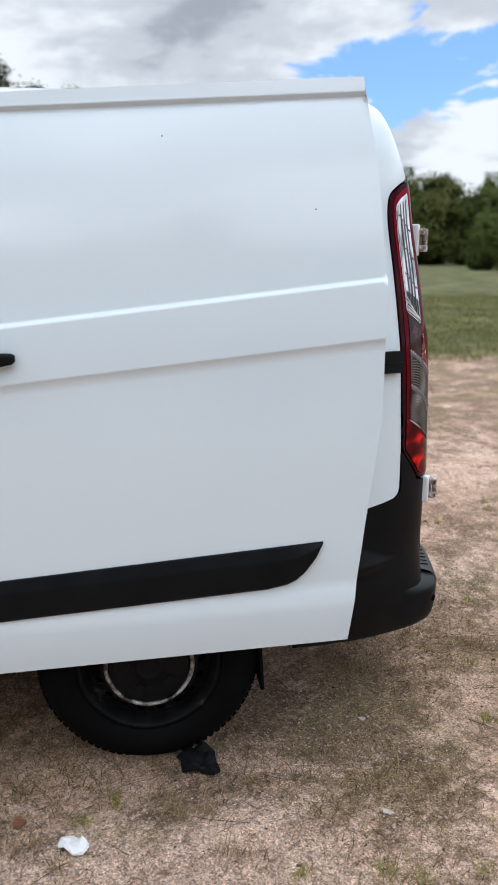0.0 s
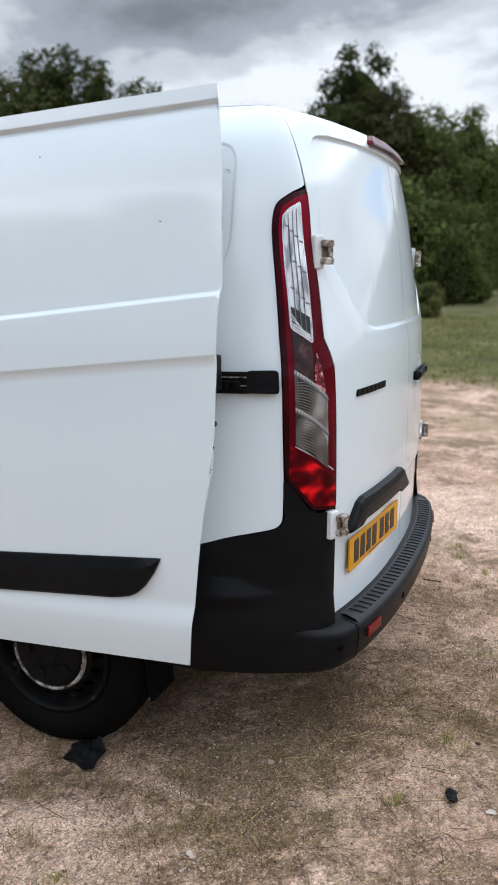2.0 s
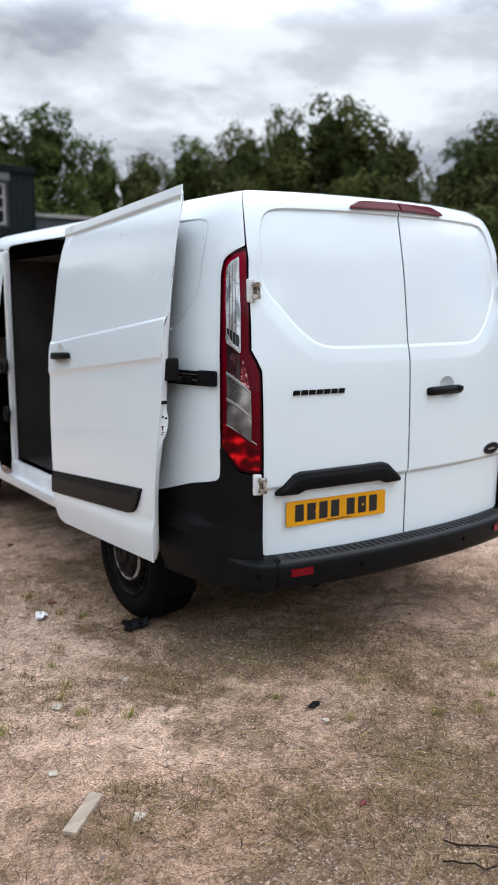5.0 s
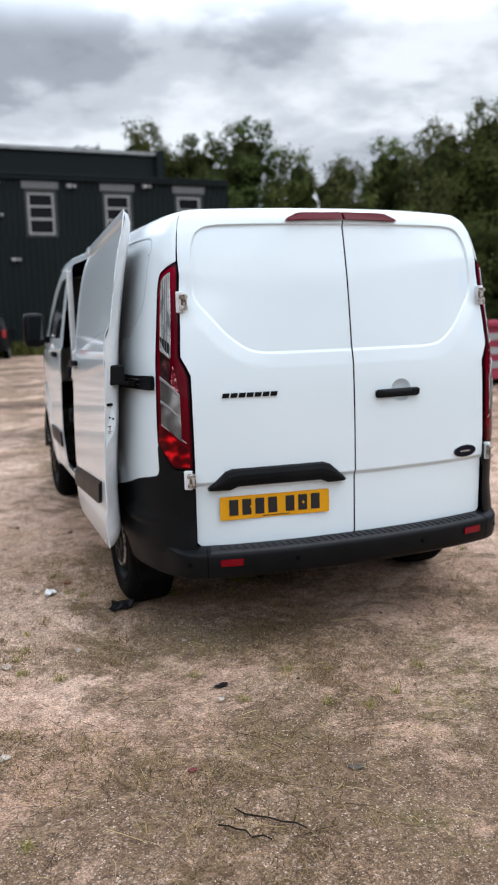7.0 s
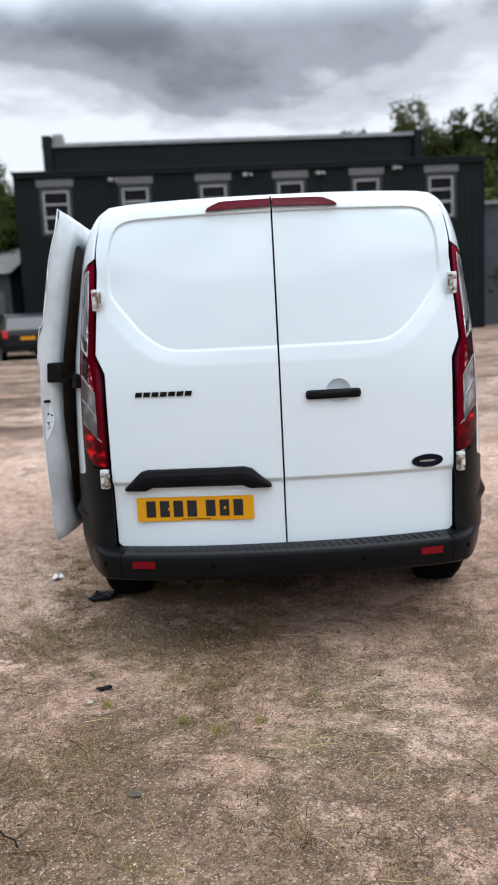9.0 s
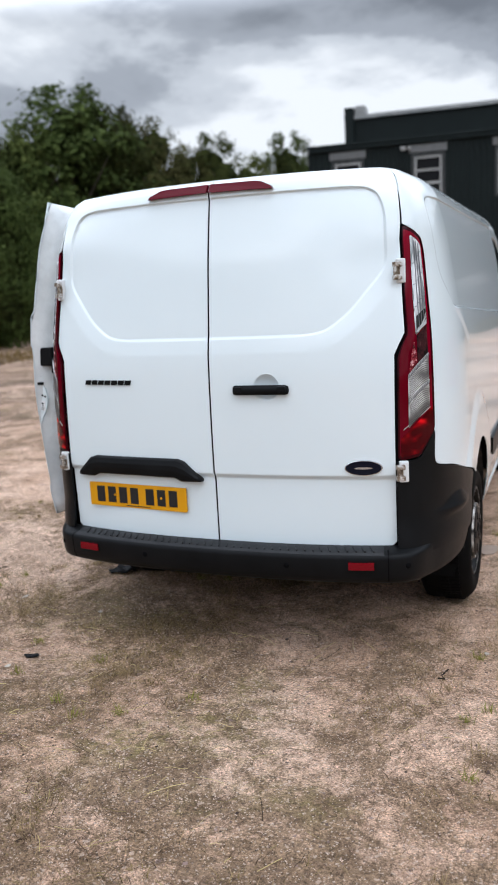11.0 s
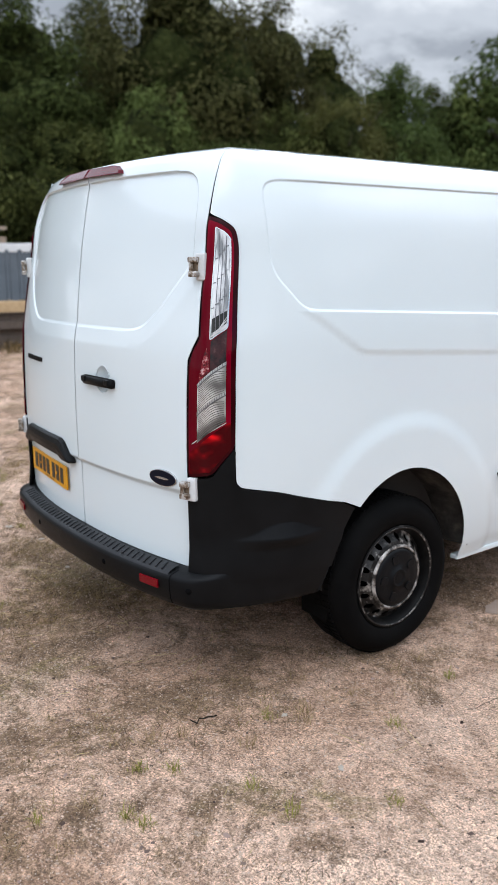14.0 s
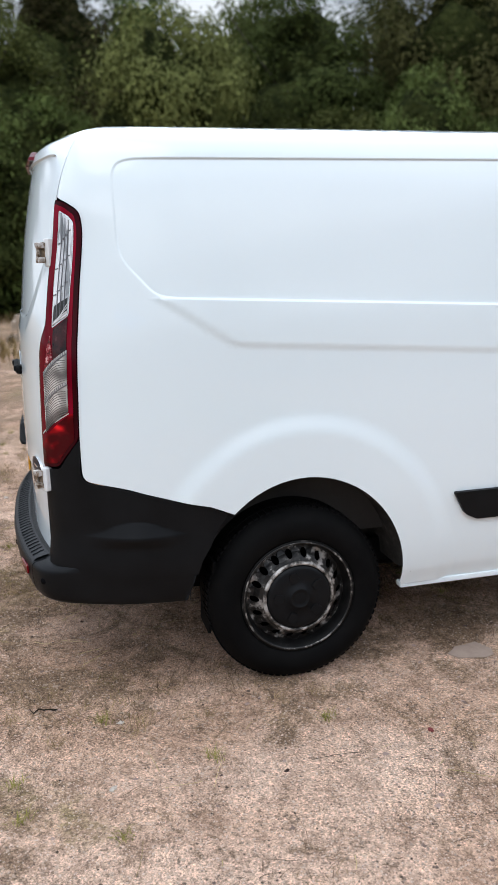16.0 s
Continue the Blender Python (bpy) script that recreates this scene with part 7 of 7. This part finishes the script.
def pallet(m, label, mat):
    p = thing("pallet", label, "pallet", group="pallets by the fence", at=m)
    for i in range(6):
        part("board", boxes((-0.6, 0.6, -0.5 + i * 0.19, -0.39 + i * 0.19, 0.115, 0.137)), mat, p)
    for yy in (-0.5, -0.05, 0.4):
        part("bearer", boxes((-0.6, 0.6, yy, yy + 0.1, 0.022, 0.115)), mat, p)
    for yy in (-0.5, -0.05, 0.4):
        part("foot_board", boxes((-0.6, 0.6, yy, yy + 0.1, 0, 0.022)), mat, p)
    return p


pallet(pose(-13.6, 6.1, 0.38, 52, 0, 66), "grey pallet leaning on a stack", WOOD)
for i in range(5):
    pallet(pose(-12.9 + rng.uniform(-.1, .1), 4.75 + rng.uniform(-.1, .1), -0.03 + i * 0.139, 0, 0, 69 + rng.uniform(-8, 8)), "weathered pallet in a stack", DARK_WOOD)
for i in range(4):
    pallet(pose(-13.1 + rng.uniform(-.15, .15), 0.3 + rng.uniform(-.15, .15), -0.03 + i * 0.139, 0, 0, 80 + rng.uniform(-12, 12)), "weathered pallet in a low stack", WOOD)
sheets = thing("roof_sheets", "grey corrugated sheets leaning over pale timber", "sheet stack", at=pose(-12.9, 4.7, 0.0, 0, 0, 69))
for i in range(3):
    fb = cladding(-1.2, 1.2, 0, 1.15, 0, 0.25, 0.04)
    fb.transform(pose(0, -0.35 + i * 0.04, 0.92, -38 + i * 3))
    solid(part("sheet", fb, SHED_WALL, sheets), 0.01)
part("timber", boxes((-1.4, 1.3, -0.62, -0.45, 0.70, 0.92), bevel=0.02), WOOD_NEW, sheets, "pale squared timber")
part("timber", boxes((-1.2, 1.4, 0.3, 0.5, 0.66, 0.80), bevel=0.02), WOOD_NEW, sheets)
part("white_beam", boxes((-0.8, 0.5, 0.30, 0.46, 1.85, 2.03), bevel=0.02), CAR_WHITE, sheets, "white painted beam")
part("beam_post", boxes((-0.7, -0.58, 0.32, 0.44, 0.0, 1.85)), WOOD, sheets)
part("beam_post", boxes((0.3, 0.42, 0.32, 0.44, 0.0, 1.85)), WOOD, sheets)
planks = thing("timber_pile", "loose pile of broken boards and leaning battens", "timber pile", at=pose(-11.5, 2.1, -0.03, 0, 0, 76))
for i in range(18):
    pb = boxes((-0.8, 0.8, -0.06, 0.06, 0, 0.035))
    pb.transform(pose(rng.uniform(-.7, .7), rng.uniform(-.4, .5), 0.02 + i * 0.030, rng.uniform(-10, 10), rng.uniform(-14, 14), rng.uniform(-50, 50)))
    part("plank", pb, rng.choice((WOOD, WOOD, WOOD_NEW, CONCRETE)), planks)
for i in range(8):
    ln = rng.uniform(1.2, 2.1)
    pb = boxes((-0.045, 0.045, -0.02, 0.02, 0, ln))
    pb.transform(pose(-0.9 + i * 0.26, 0.3, 0.0, rng.uniform(-14, 4), rng.uniform(-48, 48), 0))
    part("batten", pb, rng.choice((WOOD, WOOD_NEW)), planks)
tarp = thing("tarpaulin", "pale grey tarpaulin slumped over timber", "tarpaulin", at=pose(-11.0, 1.45, -0.03, 0, 0, 82))
hb = bmesh.new()
bmesh.ops.create_icosphere(hb, subdivisions=5, radius=1)
for v in hb.verts:
    q = v.co.copy()
    v.co = Vector((q.x * 0.8, q.y * 0.5, max(0, q.z) * 0.62 * (1 + 0.6 * noise.noise(q * 2.4)) + 0.07 * noise.noise(q * 8)))
part("sheet", hb, CONCRETE, tarp, smooth=True)
frame_t = thing("trestle", "tall crossed timber trestle with hanging pale sheet", "trestle", at=pose(-11.9, 0.9, -0.03, 0, 0, 84))
for a_, x_ in ((14, -0.45), (-14, 0.45), (38, -0.6)):
    pb = boxes((-0.05, 0.05, -0.05, 0.05, 0, 2.15))
    pb.transform(pose(x_, 0, 0, 0, a_, 0))
    part("timber", pb, WOOD, frame_t)
hb = bmesh.new()
gr_ = [[hb.verts.new((-0.35 + 0.7 * i / 10 * (1 - 0.2 * j / 10), -0.08 + 0.05 * math.sin(i * 1.3 + j * 0.4), 1.5 - 1.45 * j / 10)) for i in range(11)] for j in range(11)]
for p, q in zip(gr_, gr_[1:]):
    for i in range(10):
        hb.faces.new((p[i], q[i], q[i + 1], p[i + 1]))
solid(part("hanging_sheet", hb, ROOF_SHEET, frame_t, "pale hanging sheet", smooth=True), 0.01)

# ---- litter and scrap round the van ----
def flat_scrap(name, label, cat, x, y, r, mat, seed, flat=0.35, thick=0.008, rz=0.0, crumple=0.5):
    rr = random.Random(seed)
    n = 11
    pts = [(r * rr.uniform(0.6, 1.15) * math.cos(6.283 * k / n), r * flat * rr.uniform(0.6, 1.2) * math.sin(6.283 * k / n)) for k in range(n)]
    bm = sheet(pts, [], steps(-r * 1.2, r * 1.2, r * 0.3), steps(-r, r, r * 0.22), lambda u, v: Vector((u, v, thick + crumple * r * abs(noise.noise(Vector((u / r * 1.7, v / r * 2.2, seed)))))), edge_step=r * 0.3)
    o = link(name, bm, mat)
    o.matrix_world = pose(x, y, ground_z(x, y), 0, 0, rz)
    solid(o, thick, 0)
    return tagged(o, label, cat)


flat_scrap("plastic_scrap", "crumpled black plastic scrap beside the tyre", "scrap", -0.985, 0.765, 0.088, SCRAP, 3, 0.7, 0.01, 40)
flat_scrap("plastic_scrap", "flat black plastic scrap on gravel", "scrap", -0.80, -0.395, 0.034, SCRAP, 5, 0.5, 0.006, 20)
flat_scrap("paper_litter", "crumpled white paper litter on gravel", "litter", -1.33, 1.12, 0.060, TISSUE, 8, 0.6, 0.004, 70, 0.9)
flat_scrap("dead_leaf", "curled dead brown leaf on gravel", "leaf", -0.58, -1.185, 0.032, BARK, 12, 0.5, 0.004, -20)
for lx, ly, lr, sd_ in ((-0.84, -0.51, 0.018, 21), (-1.30, 0.235, 0.018, 22), (-1.69, -0.65, 0.03, 23), (-1.63, 0.16, 0.028, 24), (-1.82, -0.28, 0.022, 25), (1.47, 0.12, 0.016, 26), (1.10, 0.18, 0.014, 27), (-0.80, 0.18, 0.016, 28)):
    flat_scrap("paper_litter", "small pale scrap of litter on gravel", "litter", lx, ly, lr, PAPER, sd_, 0.7, 0.003, lx * 90)
flat_scrap("red_litter", "small red plastic bit on gravel", "litter", -1.10, -0.99, 0.018, RUST_RED, 13, 0.6, 0.006, 10)
flat_scrap("red_litter", "small red plastic bit on gravel", "litter", 1.46, 1.19, 0.014, RUST_RED, 14, 0.6, 0.005, 10)
flat_scrap("brick_bit", "flat worn bit of red brick in gravel", "brick bit", -1.21, 1.28, 0.025, RUST, 15, 0.7, 0.006, 10)
flat_scrap("concrete_patch", "dusty flat concrete patch in the gravel", "patch", 0.97, 1.62, 0.095, PATCH, 10, 0.8, 0.003, 80, 0.03)
board = link("broken_board", boxes((-0.10, 0.10, -0.022, 0.022, 0.0, 0.016), bevel=0.003), WOOD)
board.matrix_world = pose(-1.83, -0.55, ground_z(-1.83, -0.55), 0, 0, 42)
tagged(board, "short pale broken board lying on gravel", "board")
st_b = bmesh.new()
bmesh.ops.create_icosphere(st_b, subdivisions=3, radius=0.027)
for v in st_b.verts:
    v.co = Vector((v.co.x * 1.2, v.co.y * 0.9, v.co.z * 0.55)) * (1 + 0.25 * noise.noise(v.co * 40))
pale = link("stone", st_b, PATCH, smooth=True)
pale.matrix_world = pose(-0.16, -1.70, ground_z(-0.16, -1.70) + 0.008)
tagged(pale, "pale rounded stone lying on gravel", "stone")


def twig(x, y, rz, length, seed, mat):
    rr = random.Random(seed)
    bm = bmesh.new()
    pts = [Vector((length * (k / 6 - 0.5), rr.uniform(-.012, .012), 0.008 + rr.uniform(0, .008))) for k in range(7)]
    rings = [[bm.verts.new(p + Vector((0, math.cos(a) * 0.0032, math.sin(a) * 0.0032))) for a in (0, 1.57, 3.14, 4.71)] for p in pts]
    for a, b in zip(rings, rings[1:]):
        for k in range(4):
            bm.faces.new((a[k], a[(k + 1) % 4], b[(k + 1) % 4], b[k]))
    o = link("twig", bm, mat)
    o.matrix_world = pose(x, y, ground_z(x, y), 0, 0, rz)
    tagged(o, "thin dark twig lying on gravel", "twig", group="twigs on the ground")


for i, (x, y, a, ln) in enumerate(((-0.965, -1.36, -43, 0.24), (-1.055, -1.39, -47, 0.17), (0.96, -0.08, 82, 0.10), (-1.75, 0.55, 30, 0.15), (-2.0, -0.2, 60, 0.16))):
    twig(x, y, a, ln, i, TWIG)

# ---- gravel stones, grass ----
def scatter_stones(name, label, n, smin, smax, mat, area, seed, clump=0.0):
    rr = random.Random(seed)
    verts, faces = [], []
    base = [(1, 0, 0), (-1, 0, 0), (0, 1, 0), (0, -1, 0), (0, 0, 1), (0.6, 0.6, 0.55), (-0.6, 0.6, 0.5), (-0.6, -0.6, 0.55), (0.6, -0.6, 0.5)]
    fs = [(0, 5, 4), (5, 2, 4), (2, 6, 4), (6, 1, 4), (1, 7, 4), (7, 3, 4), (3, 8, 4), (8, 0, 4), (0, 2, 5), (2, 1, 6), (1, 3, 7), (3, 0, 8)]
    for _ in range(n):
        x, y = rr.uniform(area[0], area[1]), rr.uniform(area[2], area[3])
        if clump and noise.noise(Vector((x * 1.3, y * 1.3, 5.5))) < rr.uniform(-0.5, clump):
            continue
        s = smin + (smax - smin) * rr.random() ** 3
        a = rr.uniform(0, 6.28)
        kx, ky, kz = s * rr.uniform(0.8, 1.3), s * rr.uniform(0.6, 1.0), s * rr.uniform(0.4, 0.8)
        z = ground_z(x, y) - 0.2 * s
        o = len(verts)
        for bx, by, bz in base:
            px, py = bx * kx * rr.uniform(0.8, 1.2), by * ky * rr.uniform(0.8, 1.2)
            verts.append((x + px * math.cos(a) - py * math.sin(a), y + px * math.sin(a) + py * math.cos(a), z + bz * kz))
        faces += [tuple(o + k for k in f) for f in fs]
    me = bpy.data.meshes.new(name)
    me.from_pydata(verts, [], faces)
    me.materials.append(mat)
    tagged(new(name, me), label, "gravel", kind="stuff")


def scatter_pebbles(name, label, n, smin, smax, mat, area, seed):
    rr = random.Random(seed)
    verts, faces = [], []
    for _ in range(n):
        x, y = rr.uniform(area[0], area[1]), rr.uniform(area[2], area[3])
        if noise.noise(Vector((x * 1.3, y * 1.3, 5.5))) < rr.uniform(-0.7, 0.35):
            continue
        s = smin + (smax - smin) * rr.random() ** 2.5
        a, z = rr.uniform(0, 6.28), ground_z(x, y) - 0.0005
        o = len(verts)
        for k in range(4):
            b, q = a + 1.571 * k + rr.uniform(-.3, .3), s * rr.uniform(0.7, 1.15)
            verts.append((x + q * math.cos(b), y + q * math.sin(b), z))
        verts.append((x + s * rr.uniform(-.3, .3), y + s * rr.uniform(-.3, .3), z + s * rr.uniform(0.5, 0.9)))
        faces += [(o, o + 1, o + 4), (o + 1, o + 2, o + 4), (o + 2, o + 3, o + 4), (o + 3, o, o + 4)]
    me = bpy.data.meshes.new(name)
    me.from_pydata(verts, [], faces)
    me.materials.append(mat)
    tagged(new(name, me), label, "gravel", kind="stuff")


scatter_pebbles("grit", "fine grey and buff grit in the sand", 120000, 0.0024, 0.0068, STONE, (-4, 4.5, -4, 2.5), 31)
scatter_stones("gravel", "scattered larger pale stones", 3600, 0.0045, 0.013, STONE, (-4, 4.5, -4, 3), 32)
scatter_stones("gravel", "scattered stones over the far yard", 2500, 0.012, 0.035, STONE, (-10, 8, 2, 22), 33)


def scatter_grass(name, label, n, area, mat, hmin, hmax, blades, seed, thresh, spread=0.05, freq=1.0, lean=0.6, width=0.0022):
    rr = random.Random(seed)
    verts, faces = [], []
    for _ in range(n):
        x, y = rr.uniform(area[0], area[1]), rr.uniform(area[2], area[3])
        if noise.noise(Vector((x * freq, y * freq, 9.1))) < thresh + rr.uniform(-0.15, 0.15) + (0.30 * smoothstep(0.2, 1.2, x) if spread < 0.1 else 0.0):
            continue
        if spread < 0.1 and blades < 20 and rr.random() < 0.12 + 0.55 * smoothstep(-0.2, 0.8, x):
            continue
        z = ground_z(x, y)
        for _ in range(blades):
            a, d = rr.uniform(0, 6.28), rr.random() * spread
            h = rr.uniform(hmin, hmax)
            bx, by = x + d * math.cos(a), y + d * math.sin(a)
            b = rr.uniform(0, 6.28)
            ln = lean * (0.3 + 0.7 * rr.random())
            wx, wy = -math.sin(b) * width * rr.uniform(0.7, 1.4), math.cos(b) * width
            o = len(verts)
            cb, sb, up = math.cos(b), math.sin(b), 1 / math.sqrt(1 + ln * ln)
            mx, my, mz = bx + cb * ln * h * 0.38 * up, by + sb * ln * h * 0.38 * up, z + h * 0.58 * up
            verts += [(bx - wx, by - wy, z - 0.005), (bx + wx, by + wy, z - 0.005), (mx + wx * 0.7, my + wy * 0.7, mz), (mx - wx * 0.7, my - wy * 0.7, mz), (bx + cb * ln * h * up, by + sb * ln * h * up, z + h * 0.8 * up)]
            faces += [(o, o + 1, o + 2, o + 3), (o + 3, o + 2, o + 4)]
    me = bpy.data.meshes.new(name)
    me.from_pydata(verts, [], faces)
    me.materials.append(mat)
    tagged(new(name, me), label, "grass", kind="stuff")


scatter_grass("worn_grass", "matted olive grass in the gravel", 17000, (-3.8, 4.2, -3.8, 2.0), GRASS, 0.015, 0.050, 12, 41, 0.14, 0.06, 1.6, 5.0, 0.0014)
scatter_grass("dry_straw", "dry brown straw stalks lying on the gravel", 30000, (-3.8, 4.2, -3.8, 2.0), STRAW, 0.02, 0.075, 5, 42, -0.10, 0.05, 1.6, 7.0, 0.0014)
scatter_grass("green_tufts", "small yellow-green grass tufts in the gravel", 420, (-4.0, 4.2, -4.0, 2.0), GREEN_BLADES, 0.02, 0.060, 34, 46, -0.05, 0.035, 1.1, 1.8, 0.0013)
scatter_grass("straw_tufts", "dry yellow straw tufts in the gravel", 520, (-4.0, 1.2, -4.0, 1.6), PALE_STRAW, 0.025, 0.085, 26, 47, -0.05, 0.045, 1.3, 2.4, 0.0012)


def scatter_stalks(name, label, n, area, mat, lmin, lmax, seed):
    """Single thin bent stalks lying on the ground, thicker on the trodden side."""
    rr = random.Random(seed)
    verts, faces = [], []
    for _ in range(n):
        x, y = rr.uniform(area[0], area[1]), rr.uniform(area[2], area[3])
        if rr.random() < 0.88 * smoothstep(-0.3, 0.9, x) or noise.noise(Vector((x * 1.1, y * 1.1, 3.3))) < rr.uniform(-0.5, 0.15):
            continue
        a, bend, ln, w = rr.uniform(0, 6.28), rr.uniform(-0.6, 0.6), lmin + (lmax - lmin) * rr.random() ** 2.2, rr.uniform(0.0005, 0.0011)
        o = len(verts)
        for k in range(4):
            c, s = math.cos(a), math.sin(a)
            z = ground_z(x, y) + 0.003 + 0.006 * rr.random()
            verts += [(x - s * w, y + c * w, z), (x + s * w, y - c * w, z), (x, y, z + 1.6 * w)]
            x, y, a = x + c * ln / 3, y + s * ln / 3, a + bend / 3
        for k in range(3):
            for i in range(3):
                p, q = o + 3 * k + i, o + 3 * k + (i + 1) % 3
                faces.append((p, q, q + 3, p + 3))
    me = bpy.data.meshes.new(name)
    me.from_pydata(verts, [], faces)
    me.materials.append(mat)
    tagged(new(name, me), label, "stalks", kind="stuff")


scatter_stalks("dead_stalks", "thin dead brown stalks lying on the gravel", 9000, (-3.8, 3.8, -3.8, 2.0), STALK, 0.025, 0.17, 51)
scatter_stalks("straw_stalks", "thin pale straw stalks lying on the gravel", 5000, (-3.8, 3.8, -3.8, 2.0), PALE_STRAW, 0.03, 0.15, 52)
scatter_grass("field_grass", "rough olive field grass", 12000, (8.2, 26, -22, 4.5), FIELD_BLADES, 0.06, 0.17, 8, 43, -0.6, 0.25, 0.4, 2.2, 0.006)
scatter_grass("weeds", "green weeds along the foot of the building", 900, (-8, 8, 29.6, 31.2), LEAF_PALE, 0.3, 0.9, 9, 44, -0.2, 0.25, 0.5, 0.8, 0.05)
scatter_grass("yard_edge_grass", "grass along the yard's edge", 3500, (-22, -9.6, -6, 22), GRASS, 0.08, 0.35, 9, 45, 0.0, 0.3, 0.35, 0.9, 0.014)
